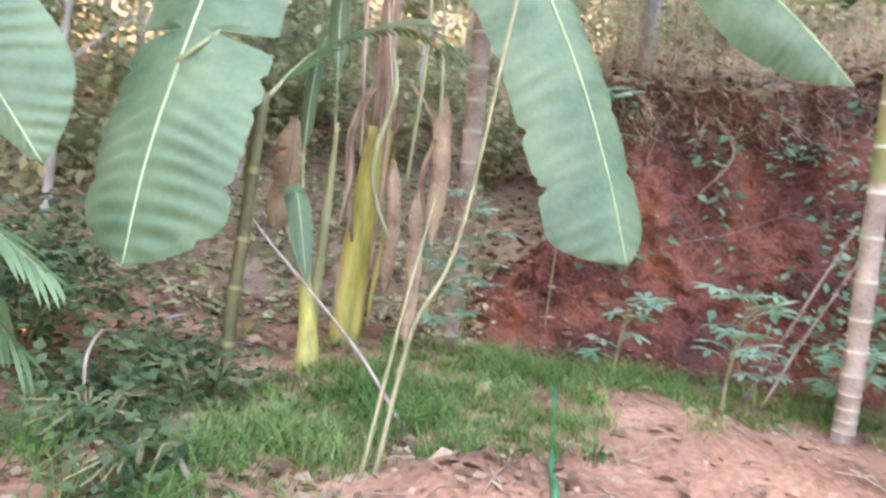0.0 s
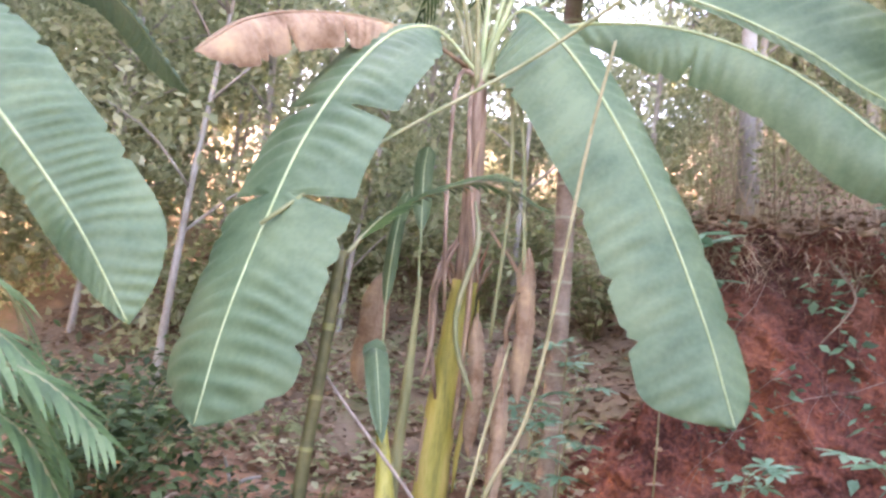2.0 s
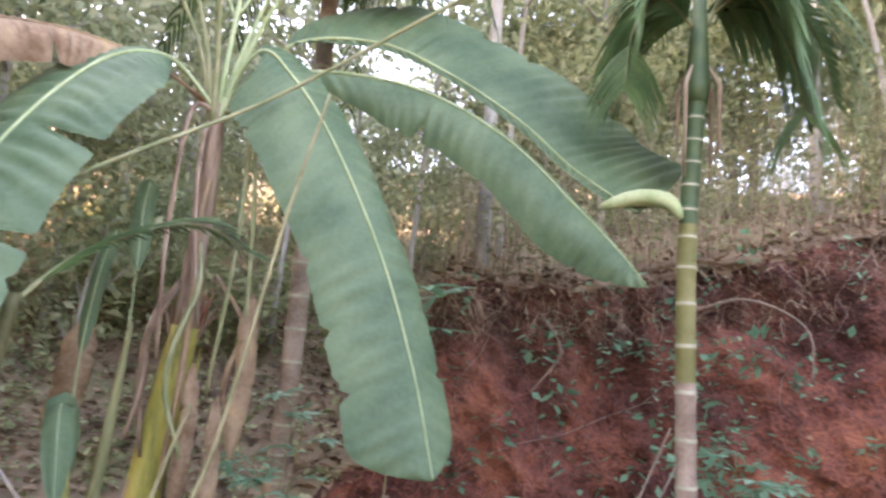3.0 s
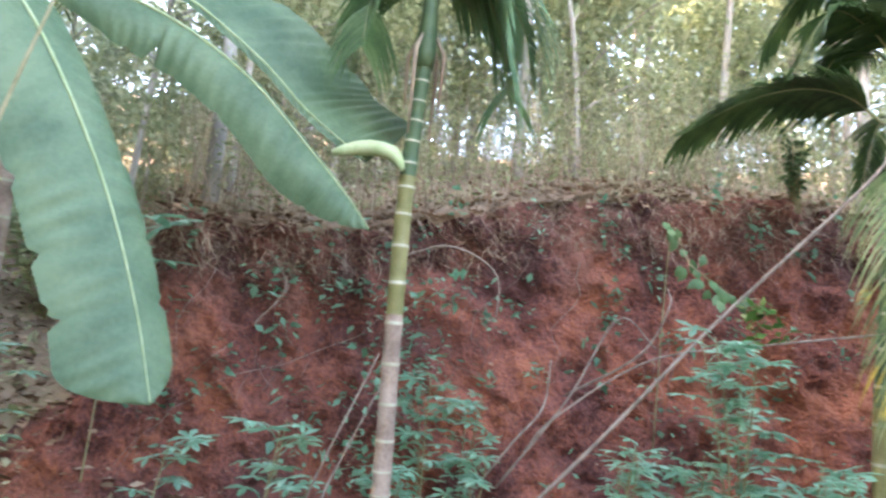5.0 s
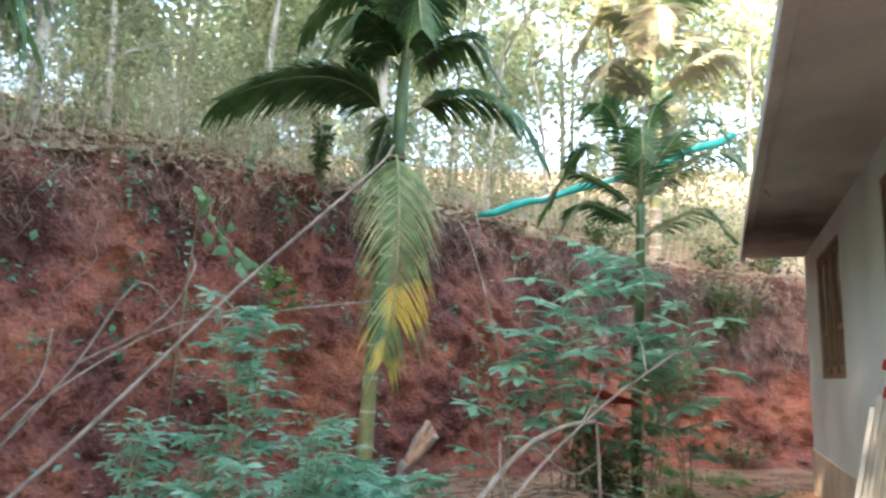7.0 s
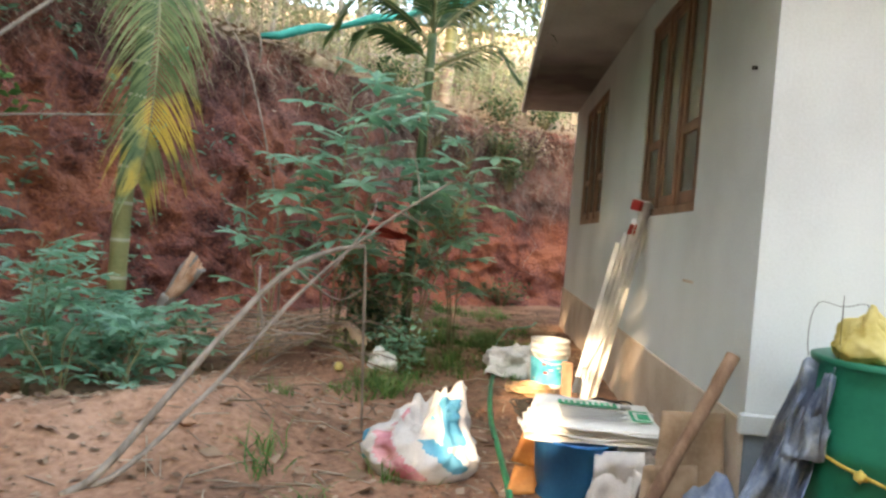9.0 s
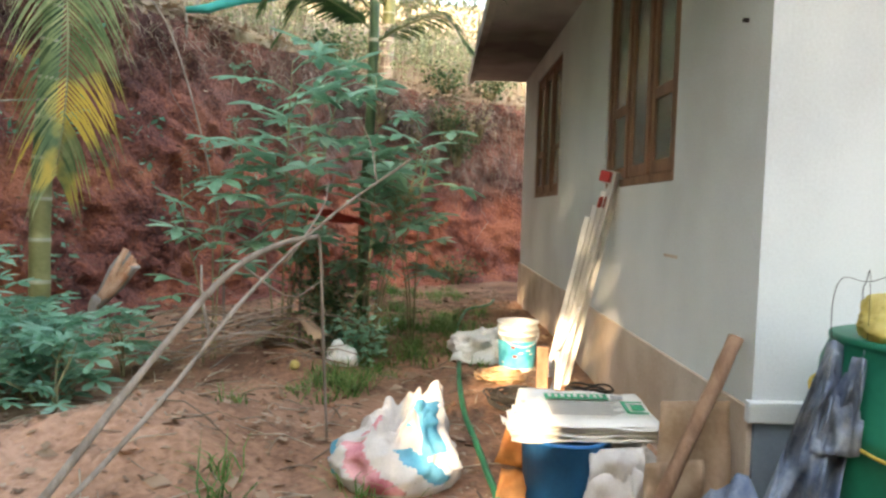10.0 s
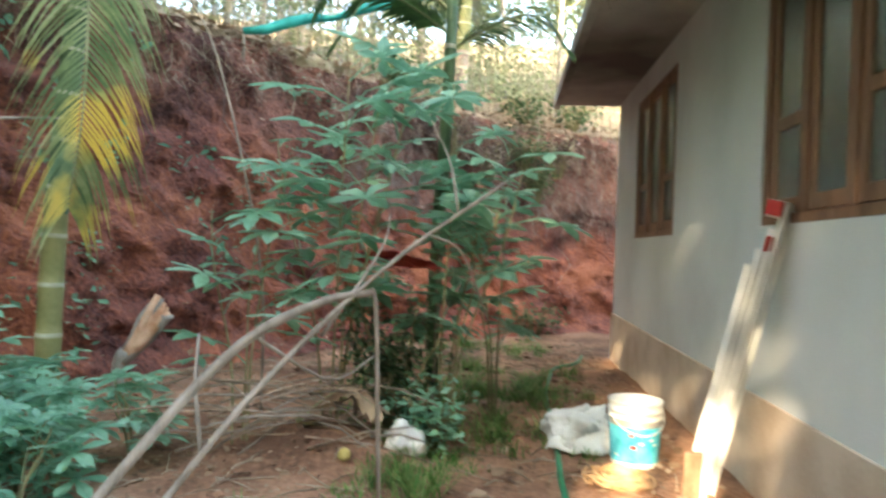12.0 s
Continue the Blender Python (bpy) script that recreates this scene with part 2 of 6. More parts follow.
def bank_profile(s, steep, wx, wy):
    """Distance back and height at s (0..1 face, 1..2 hillside) of the bank."""
    top = float(np.interp(wy, BANK_TOP_Y, BANK_TOP_Z)) + 0.10 * fbm(wx * 0.4, wy * 0.4, 5)
    if s <= 1:
        back = -0.35 * (1 - smooth(0, 0.16, s)) + 0.50 * s - 0.12 * smooth(0.82, 0.97, s)
        z = top * (s ** 1.15) - 0.12 * (1 - s)
        slope_back, slope_z = 7.0 * s, -0.12 + 3.1 * s
    else:
        u = s - 1
        back = 0.38 + 60 * u ** 2 + 1.0 * u
        z = top + 0.06 * smooth(0, .1, u) + 20.0 * u ** 2
        slope_back, slope_z = 7.0 + 54 * u ** 2 + 1.0 * u, 2.98 + 21.0 * u ** 2 + 0.4 * u
    return slope_back + (back - slope_back) * steep, slope_z + (z - slope_z) * steep


def bank_point(i, s):
    a, b = BANK_FOOT[max(i - 2, 0)], BANK_FOOT[min(i + 2, len(BANK_FOOT) - 1)]
    t = np.array((b[0] - a[0], b[1] - a[1]))
    t /= np.linalg.norm(t)
    nx, ny = -t[1], t[0]
    fx, fy = BANK_FOOT[i][0], BANK_FOOT[i][1]
    steep = steepness(fx, fy, s)
    back, z = bank_profile(s, steep, fx, fy)
    x, y = fx + nx * back, fy + ny * back
    if s <= 1:
        w = smooth(0, 0.1, s) * (0.35 + 0.65 * steep)
        d = w * (0.20 * fbm(x * 0.9, y * 0.9, z * 0.9) + 0.09 * fbm(x * 3.1, y * 3.1, z * 3.1 + 9) + 0.06 * fbm(x * 7, y * 7, z * 7) + 0.05 * fbm(x * 15, y * 15, z * 15)
                 + 0.16 * (abs(noise.noise(Vector((x * 2.4, y * 2.4, z * 2.0)))) - 0.2) + 0.09 * (abs(noise.noise(Vector((x * 6.5, y * 6.5, z * 6.5)))) - 0.2))
        x, y = x + nx * d, y + ny * d
        z += 0.05 * w * fbm(x * 4, y * 4, 2)
    else:
        z += 0.12 * fbm(x * 0.8, y * 0.8, 4) * smooth(1, 1.2, s) + 0.05 * fbm(x * 3, y * 3, 4)
    return x, y, z


def build_bank():
    face = 64
    steps = [k / face for k in range(face + 1)] + [1 + (k / 40) ** 1.3 for k in range(1, 41)]
    n = len(BANK_FOOT)
    verts = [bank_point(i, s) for i in range(n) for s in steps]
    m = len(steps)
    faces, which = [], []
    for i in range(n - 1):
        for k in range(m - 1):
            faces.append((i * m + k, (i + 1) * m + k, (i + 1) * m + k + 1, i * m + k + 1))
            fy, fx = BANK_FOOT[i][1], BANK_FOOT[i][0]
            steep = steepness(fx, fy, steps[k])
            which.append(0 if steps[k] < 0.985 + 0.04 * fbm(fx * 2, fy * 2) and steep > 0.3 + 0.3 * fbm(fx * 3, steps[k] * 6) else 1)
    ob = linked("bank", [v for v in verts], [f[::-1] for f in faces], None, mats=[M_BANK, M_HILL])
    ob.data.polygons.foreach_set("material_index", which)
    return tagged(ob, "cut red laterite earth bank below a dry hillside", "bank", kind="structure")


bank = build_bank()

# ---- house ----
WX, CORNER, END = 1.6, 2.24, 9.22        # window wall's outer face, near corner, far corner
SILL, HEAD = 1.39, 2.78
OPENINGS = [(3.19, 4.61), (6.46, 8.08)]


def build_house():
    house = thing("house", (WX, CORNER, 0), "white painted single-storey house with wooden windows and concrete eaves", "house")
    inv = house.matrix_world.inverted()

    def add(name, bm, mat, label="", parent=None):
        ob = part(name, bm, mat, parent or house, label)
        ob.data.transform(inv)
        return ob
    bm = bmesh.new()
    x0, x1, top = WX, WX + 0.2, 3.0
    cuts = [CORNER] + [v for o in OPENINGS for v in o] + [END]
    for k in range(0, len(cuts), 2):
        box(bm, (x0, cuts[k], -0.1), (x1, cuts[k + 1], top))
    for a, b in OPENINGS:
        box(bm, (x0, a, -0.1), (x1, b, SILL))
        box(bm, (x0, a, HEAD), (x1, b, top))
    bmesh.ops.remove_doubles(bm, verts=bm.verts, dist=0.0005)
    add("wall", bm, M_WALL, "white painted side wall with scuffs")
    add("wall", boxed((x1, CORNER, -0.1), (9.0, CORNER + 0.2, top)), M_WALL, "white painted front wall")
    add("wall", boxed((x1, END - 0.2, -0.1), (9.0, END, top)), M_WALL)
    add("wall", boxed((8.8, CORNER + 0.2, -0.1), (9.0, END - 0.2, top)), M_WALL)
    # added backing behind the windows; the room's darkness is in its colour
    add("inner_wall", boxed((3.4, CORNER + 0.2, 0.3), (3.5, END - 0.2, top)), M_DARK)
    add("floor", boxed((x1, CORNER + 0.2, 0.2), (8.8, END - 0.2, 0.3)), M_CONCRETE)
    # stained skirting course along the side wall and grey plinth along the front
    bm = boxed((WX - 0.022, CORNER - 0.02, -0.1), (WX - 0.003, END, 0.52), 0.004)
    add("skirting", bm, M_DADO, "mud-stained plaster skirting")
    add("ledge", boxed((WX - 0.03, CORNER - 0.045, 0.47), (9.0, CORNER - 0.004, 0.55), 0.008), M_WALL)
    add("plinth", boxed((WX - 0.002, CORNER - 0.03, -0.1), (9.0, CORNER - 0.004, 0.468)), M_PLINTH, "grey painted plinth")
    # eave slab with a dropped edge, and the roof above it
    bm = bmesh.new()
    box(bm, (0.81, 1.55, 3.0), (9.7, 9.27, 3.1), 0.01)
    box(bm, (0.81, 1.55, 2.955), (0.88, 9.27, 2.999), 0.006)
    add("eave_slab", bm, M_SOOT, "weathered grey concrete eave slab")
    bm = bmesh.new()
    vs = [bm.verts.new(c) for c in ((0.85, 1.6, 3.1), (9.6, 1.6, 3.1), (9.6, 9.22, 3.1), (0.85, 9.22, 3.1), (3.8, 4.5, 4.3), (6.7, 4.5, 4.3), (6.7, 7.1, 4.3), (3.8, 7.1, 4.3))]
    for q in ((0, 1, 5, 4), (1, 2, 6, 5), (2, 3, 7, 6), (3, 0, 4, 7), (4, 5, 6, 7)):
        bm.faces.new([vs[k] for k in q])
    add("roof", bm, M_CONCRETE)
    return house, add


house, add_house = build_house()


def build_window(a, b):
    """A three-shutter wooden window in the opening from a to b."""
    win = add_house("window", boxed((WX + 0.01, a + 0.003, SILL + 0.003), (WX + 0.11, a + 0.055, HEAD - 0.003), 0.004), M_WOOD, "brown wooden three-shutter window")
    f = 0.052
    def sub(name, bm, mat, label=""):
        return add_house(name, bm, mat, label, win)
    sub("frame", boxed((WX + 0.01, b - 0.055, SILL + 0.003), (WX + 0.11, b - 0.003, HEAD - 0.003), 0.004), M_WOOD)
    sub("frame", boxed((WX + 0.01, a + 0.056, SILL + 0.003), (WX + 0.11, b - 0.056, SILL + f), 0.004), M_WOOD)
    sub("frame", boxed((WX + 0.01, a + 0.056, HEAD - f), (WX + 0.11, b - 0.056, HEAD - 0.003), 0.004), M_WOOD)
    w = (b - a - 0.11) / 3
    for k in range(3):
        lo, hi = a + 0.055 + k * w, a + 0.055 + (k + 1) * w
        if k:
            sub("mullion", boxed((WX + 0.005, lo - 0.026, SILL + f + 0.001), (WX + 0.10, lo + 0.026, HEAD - f - 0.001), 0.004), M_WOOD)
        lo, hi = lo + 0.028, hi - 0.028
        bm = bmesh.new()
        s0, s1 = SILL + f + 0.006, HEAD - f - 0.006
        box(bm, (WX + 0.02, lo, s0), (WX + 0.055, lo + 0.05, s1), 0.003)
        box(bm, (WX + 0.02, hi - 0.05, s0), (WX + 0.055, hi, s1), 0.003)
        box(bm, (WX + 0.021, lo + 0.05, s0), (WX + 0.054, hi - 0.05, s0 + 0.07), 0.003)
        box(bm, (WX + 0.021, lo + 0.05, s1 - 0.06), (WX + 0.054, hi - 0.05, s1), 0.003)
        if k != 1:
            box(bm, (WX + 0.021, lo + 0.05, 1.86), (WX + 0.054, hi - 0.05, 1.92), 0.003)
        sub("shutter", bm, M_WOOD)
        pane = sub("pane", boxed((WX + 0.034, lo + 0.045, s0 + 0.065), (WX + 0.040, hi - 0.045, s1 - 0.055)), M_GLASS, "frosted greenish glass pane")
    return win


for o in OPENINGS:
    build_window(*o)

# ---- plants: materials ----
LEAFY = dict(rough=0.5, spec=0.35, bump=0.15, through_light=0.35, bump_dist=0.004)
M_BANANA = material("banana_leaf", [(0.066, 0.128, 0.066), (0.104, 0.178, 0.096), (0.152, 0.232, 0.128)], scale=2.2, fine=30, **{**LEAFY, "through_light": 0.25})
M_MIDRIB = material("banana_midrib", [(0.28, 0.37, 0.18), (0.42, 0.50, 0.29)], 0.55, 5, 40, 0.1)
M_STEM_Y = material("banana_stem", [(0.15, 0.16, 0.05), (0.36, 0.33, 0.08), (0.50, 0.42, 0.15)], 0.5, 3, 30, 0.3, stretch=(3, 3, 0.5))
M_STEM_BR = material("banana_dry_sheath", [(0.13, 0.085, 0.06), (0.29, 0.20, 0.145), (0.42, 0.33, 0.26)], 0.9, 4, 30, 0.6, stretch=(3, 3, 0.4))
M_CARD_RED = material("reddish_dry_sheath", [(0.20, 0.08, 0.05), (0.40, 0.19, 0.12)], 0.9, 4, 30, 0.4)
M_DRYLEAF = material("dry_leaf", [(0.20, 0.12, 0.07), (0.36, 0.25, 0.17), (0.50, 0.36, 0.22)], 0.9, 4, 30, 0.5, through_light=0.25)
M_ARECA_G = material("areca_green", [(0.045, 0.09, 0.045), (0.085, 0.135, 0.06)], 0.5, 4, 30, 0.15)
M_ARECA_Y = material("areca_olive", [(0.15, 0.15, 0.055), (0.245, 0.23, 0.10)], 0.6, 4, 30, 0.15)
M_ARECA_B = material("areca_grey", [(0.20, 0.145, 0.11), (0.38, 0.30, 0.24)], 0.8, 5, 40, 0.3)
M_SLIM = material("young_palm_stem", [(0.06, 0.065, 0.028), (0.14, 0.125, 0.055)], 0.6, 4, 30, 0.2)
M_SHOOT = material("pale_shoot", [(0.17, 0.18, 0.08), (0.30, 0.29, 0.15)], 0.6, 4, 30, 0.2, stretch=(3, 3, 0.5))
M_RING = material("areca_ring", [(0.29, 0.29, 0.2), (0.44, 0.43, 0.32)], 0.8, 8, 60, 0.2)
M_FROND = material("palm_frond", [(0.022, 0.055, 0.02), (0.045, 0.10, 0.032), (0.08, 0.15, 0.05)], scale=3, fine=30, island=0.25, **LEAFY)
M_FROND_L = material("palm_frond_light", [(0.06, 0.13, 0.055), (0.10, 0.20, 0.08), (0.16, 0.26, 0.12)], scale=3, fine=30, island=0.25, **LEAFY)


def yellowing_material():
    """Grey-green frond with yellow patches of decay at its middle and tip."""
    m = material("palm_frond_yellowing", [(0.10, 0.17, 0.075), (0.20, 0.27, 0.12), (0.36, 0.40, 0.20)], scale=3, fine=20, island=0.35, **LEAFY)
    n, link = m.node_tree.nodes, m.node_tree.links.new
    ramp = next(k for k in n if k.type == "VALTORGB")
    tc = next(k for k in n if k.type == "TEX_COORD")
    wob = n.new("ShaderNodeTexNoise")
    wob.inputs["Scale"].default_value = 5.0
    link(tc.outputs["Object"], wob.inputs["Vector"])
    last = ramp.outputs[0]
    for spot, size in (((0.50, -0.2, 1.86), 0.20), ((0.10, -0.3, 1.45), 0.15), ((0.50, -0.2, 1.25), 0.17), ((0.02, -0.25, 2.2), 0.12)):
        far = n.new("ShaderNodeVectorMath")
        far.operation = "DISTANCE"
        far.inputs[1].default_value = spot
        link(tc.outputs["Object"], far.inputs[0])
        add = n.new("ShaderNodeMath")
        add.operation = "MULTIPLY_ADD"
        add.inputs[1].default_value = -0.3
        link(wob.outputs[0], add.inputs[0])
        link(far.outputs["Value"], add.inputs[2])
        share = n.new("ShaderNodeMapRange")
        share.inputs["From Min"].default_value, share.inputs["From Max"].default_value = size - 0.17, size - 0.06
        share.inputs["To Min"].default_value, share.inputs["To Max"].default_value = 1.0, 0.0
        link(add.outputs[0], share.inputs["Value"])
        mix = n.new("ShaderNodeMixRGB")
        mix.inputs[2].default_value = (0.72, 0.54, 0.12, 1)
        link(share.outputs[0], mix.inputs[0])
        link(last, mix.inputs[1])
        last = mix.outputs[0]
    for node in n:
        if node.type == "BSDF_PRINCIPLED":
            link(last, node.inputs["Base Color"])
        elif node.type == "BSDF_TRANSLUCENT":
            link(last, node.inputs["Color"])
    return m


M_FROND_Y = yellowing_material()
M_FROND_D = material("palm_frond_dry", [(0.16, 0.155, 0.115), (0.26, 0.25, 0.19), (0.21, 0.25, 0.15)], scale=3, fine=20, island=0.3, **LEAFY)
M_RACHIS = material("palm_rachis", [(0.17, 0.20, 0.09), (0.30, 0.30, 0.17)], 0.6, 5, 30, 0.1)
M_CASSAVA = material("cassava_leaf", [(0.13, 0.30, 0.185), (0.235, 0.46, 0.31), (0.36, 0.60, 0.45)], scale=3, fine=25, random_hue=0.35, **{**LEAFY, "through_light": 0.5})
M_CASS_STEM = material("cassava_stem", [(0.16, 0.15, 0.07), (0.30, 0.27, 0.15)], 0.7, 6, 40, 0.2)
M_DEADWOOD = material("dead_wood", [(0.17, 0.135, 0.105), (0.33, 0.27, 0.22)], 0.9, 6, 60, 0.5, stretch=(2, 2, 0.6))
M_BARK = material("pale_bark", [(0.24, 0.22, 0.19), (0.42, 0.40, 0.36)], 0.9, 5, 40, 0.4, stretch=(1, 1, 0.4))
M_BUSH = material("shrub_leaf", [(0.035, 0.075, 0.032), (0.07, 0.13, 0.05), (0.12, 0.19, 0.08)], scale=2, fine=20, island=0.4, **LEAFY)
M_CROWN = material("tree_leaf", [(0.22, 0.27, 0.15), (0.37, 0.42, 0.25), (0.52, 0.55, 0.36)], scale=0.6, fine=6, island=0.5, **{**LEAFY, "through_light": 0.55})
M_SCRUB = material("scrub_leaf", [(0.17, 0.22, 0.10), (0.33, 0.38, 0.19), (0.50, 0.51, 0.31)], scale=0.7, fine=6, island=0.5, **LEAFY)
M_STRAW = material("dry_stalk", [(0.18, 0.13, 0.09), (0.31, 0.235, 0.17), (0.43, 0.35, 0.26)], 0.9, 1.5, 12, 0.0, island=0.5)
M_TANGLE = material("grey_dry_tangle", [(0.09, 0.065, 0.055), (0.19, 0.145, 0.12), (0.33, 0.27, 0.23)], 0.9, 1.5, 12, 0.0, island=0.6)
M_GRASS = material("grass_blade", [(0.05, 0.14, 0.03), (0.10, 0.235, 0.052), (0.24, 0.32, 0.11)], scale=0.9, fine=6, island=0.5, **LEAFY)
M_LITTER = material("leaf_litter", [(0.13, 0.075, 0.045), (0.25, 0.16, 0.10), (0.37, 0.26, 0.18)], 0.9, 2, 12, 0.0, island=0.7)
rng = random.Random(11)

from mathutils.bvhtree import BVHTree
BANK_BVH = BVHTree.FromPolygons([v.co for v in bank.data.vertices], [tuple(p.vertices) for p in bank.data.polygons])


def land(x, y):
    """Height of the land, bank included."""
    hit = BANK_BVH.ray_cast(Vector((x, y, 60)), Vector((0, 0, -1)))
    g = gz(x, y)
    return max(g, hit[0].z) if hit[0] else g


def unit(v):
    v = Vector(v)
    return v.normalized() if v.length > 1e-9 else Vector((0, 0, 1))


# ---- banana ----
def banana_leaf(name, parent, pts, normal, left, right, mat, stalk=0.14, seed=0, droop=0.25, torn=(), label="", end=0.75, rows=260, rib=0.017, taper=0.0):
    """A blade along pts: half widths left and right, facing normal; torn: places along it where the blade is split."""
    mid = [Vector(q) for q in spline(pts, rows)]
    verts, faces = [], []
    nrm = unit(normal)
    cols = 7
    r = random.Random(seed)
    torn = tuple(torn) + tuple((r.uniform(0.3, 0.97), r.uniform(0.05, 0.16)) for _ in range(5))
    for side, width in ((1, left), (-1, right)):
        if width <= 0.01:
            continue
        base = len(verts)
        for i, c in enumerate(mid):
            s = i / (rows - 1)
            way = unit(mid[min(i + 1, rows - 1)] - mid[max(i - 1, 0)])
            out = unit(way.cross(nrm)) * side
            up = unit(out.cross(way)) * side
            if up.dot(nrm) < 0:
                up = -up
            u = max(0.0, (s - stalk) / (1 - stalk))
            w = width * (min(1.0, u * 5.5) ** 0.6) * (1 - max(0.0, (u - end) / (1 - end)) ** 2.3) if u > 0 else 0.0
            w *= (1 - taper * u) * (1 + 0.06 * noise.noise(Vector((s * 9, seed, side))))
            tear = 0.0
            for at, depth in torn:
                tear = max(tear, depth * max(0, 1 - abs(s - at) / 0.012))
            for k in range(cols):
                f = k / (cols - 1)
                d = w * f * (1 - 0.85 * tear if f > 0 else 1)
                wave = 0.020 * math.sin(s * 210 - 6 * f + 7 * noise.noise(Vector((s * 5, f * 1.2, seed)))) * (3.2 * f * (1 - f) + 0.2 * f) * (0.5 + 0.8 * abs(noise.noise(Vector((s * 8, 3, seed))))) + 0.035 * noise.noise(Vector((s * 4, f * 1.5, seed + side))) * f
                lean = way * (-0.22 * d) * (1 if f else 0)
                verts.append(tuple(c + out * d * math.cos(droop * f) - up * (d * math.sin(droop * f)) + up * wave - lean * 0.6))
        for i in range(rows - 1):
            for k in range(cols - 1):
                a = base + i * cols + k
                q = (a, a + cols, a + cols + 1, a + 1)
                faces.append(q if side > 0 else q[::-1])
    blade = linked(name, verts, faces, mat, parent, label)
    v2, f2 = tube([tuple(c + nrm * 0.004) for c in mid[:: 3]], [rib * (1 - 0.75 * k / (len(mid[::3]) - 1)) for k in range(len(mid[::3]))], 6)
    linked("midrib", v2, f2, M_MIDRIB if mat == M_BANANA else M_DRYLEAF, blade)
    return blade


def local(pts, o):
    return [(p[0] - o[0], p[1] - o[1], p[2] - o[2]) for p in pts]


def build_banana():
    o = (-5.0, -2.2, land(-5.0, -2.2))
    plant = thing("banana_plant", o, "tall banana plant with broad drooping leaves and yellow lower stem", "banana plant")
    L = lambda pts: local(pts, o)
    low = L([(-5.05, -2.22, o[2] - 0.1), (-5.02, -2.2, 0.6), (-4.98, -2.15, 1.2), (-4.96, -2.1, 1.75)])
    v, f = tube(spline(low, 18), [0.135 - 0.002 * k for k in range(18)], 14, 0.12)
    linked("pseudostem", v, f, M_STEM_Y, plant, "yellow-green lower stem in peeling sheaths")
    up = L([(-4.96, -2.1, 1.74), (-4.95, -2.12, 2.4), (-4.95, -2.13, 3.0), (-4.96, -2.16, 3.45)])
    v, f = tube(spline(up, 14), [0.085 - 0.0025 * k for k in range(14)], 12, 0.25)
    linked("upper_stem", v, f, M_STEM_BR, plant, "brown dry-sheathed upper stem")
    # loose sheath strips on the lower stem
    for k in range(7):
        a = rng.uniform(0, 6.28)
        h0, h1 = rng.uniform(0.1, 0.8), rng.uniform(1.1, 1.75)
        pts = [(-0.04 + 0.015 * h + (0.14 + 0.02 * math.sin(h * 5 + k)) * math.cos(a), 0.02 + 0.045 * h + (0.14 + 0.02 * math.sin(h * 5 + k)) * math.sin(a), h - o[2]) for h in np.linspace(h0, h1, 7)]
        v, f = tube(pts, [0.006, 0.02, 0.026, 0.028, 0.024, 0.014, 0.005], 6)
        linked("sheath", v, f, rng.choice((M_STEM_BR, M_DRYLEAF, M_STEM_Y)), plant)
    # frayed dry sheath ends where the lower stem was cut, and long withered strips beside it
    for k in range(16):
        a, h = rng.uniform(0, 6.28), rng.uniform(0.18, 0.42)
        b = Vector((-4.96 + 0.09 * math.cos(a), -2.1 + 0.09 * math.sin(a), 1.68))
        e = b + Vector((0.10 * math.cos(a), 0.12 * math.sin(a), h))
        v, f = tube(L([tuple(b), tuple(b.lerp(e, 0.5) + Vector((0, 0, 0.03))), tuple(e)]), [0.02, 0.014, 0.003], 5)
        linked("sheath_end", v, f, rng.choice((M_STEM_BR, M_DRYLEAF, M_CARD_RED)), plant)
    for k in range(5):
        y0, z0, z1 = rng.uniform(-2.35, -1.5), rng.uniform(1.6, 2.6), rng.uniform(0.5, 1.3)
        x0 = rng.uniform(-4.85, -4.65)
        v, f = tube(L(spline([(x0 - 0.1, -2.1 + (y0 + 2.1) * 0.4, z0 + 0.35), (x0, y0, z0), (x0 + 0.06, y0 + rng.uniform(-.1, .1), (z0 + z1) / 2), (x0 + 0.02, y0 + rng.uniform(-.15, .15), z1)], 12)), [0.012 + 0.012 * math.sin(q * 0.28) for q in range(12)], 5, 0.5)
        linked("withered_strip", v, f, rng.choice((M_DRYLEAF, M_STEM_BR, M_RACHIS)), plant)
    c = (-4.96, -2.16, 3.4)
    banana_leaf("leaf", plant, L([c, (-4.76, -1.89, 3.85), (-4.65, -1.59, 3.63), (-4.46, -1.22, 3.10), (-4.25, -0.80, 2.29), (-4.02, -0.53, 1.56), (-3.80, -0.38, 0.98)]), (0.95, 0.2, 0.3), 0.56, 0.24, M_BANANA, 0.16, 1, 0.25, ((0.83, 0.2),), end=0.88, taper=0.2)
    banana_leaf("leaf", plant, L([c, (-4.64, -2.45, 3.62), (-4.36, -2.70, 3.48), (-4.07, -2.90, 3.06), (-3.77, -3.05, 2.47), (-3.50, -3.12, 1.83), (-3.28, -3.16, 1.24), (-3.14, -3.17, 0.70)]), (0.85, -0.25, 0.45), 0.42, 0.52, M_BANANA, 0.14, 2, 0.2, ((0.50, 0.9), (0.66, 0.85)), end=0.86)
    banana_leaf("leaf", plant, L([c, (-4.98, -1.70, 4.05), (-4.83, -1.03, 4.12), (-4.67, -0.46, 3.88), (-4.45, 0.09, 3.48), (-4.25, 0.45, 3.1), (-4.0, 0.84, 2.76)]), (0.95, -0.1, 0.45), 0.06, 0.78, M_BANANA, 0.16, 3, 0.15, (), end=0.9)
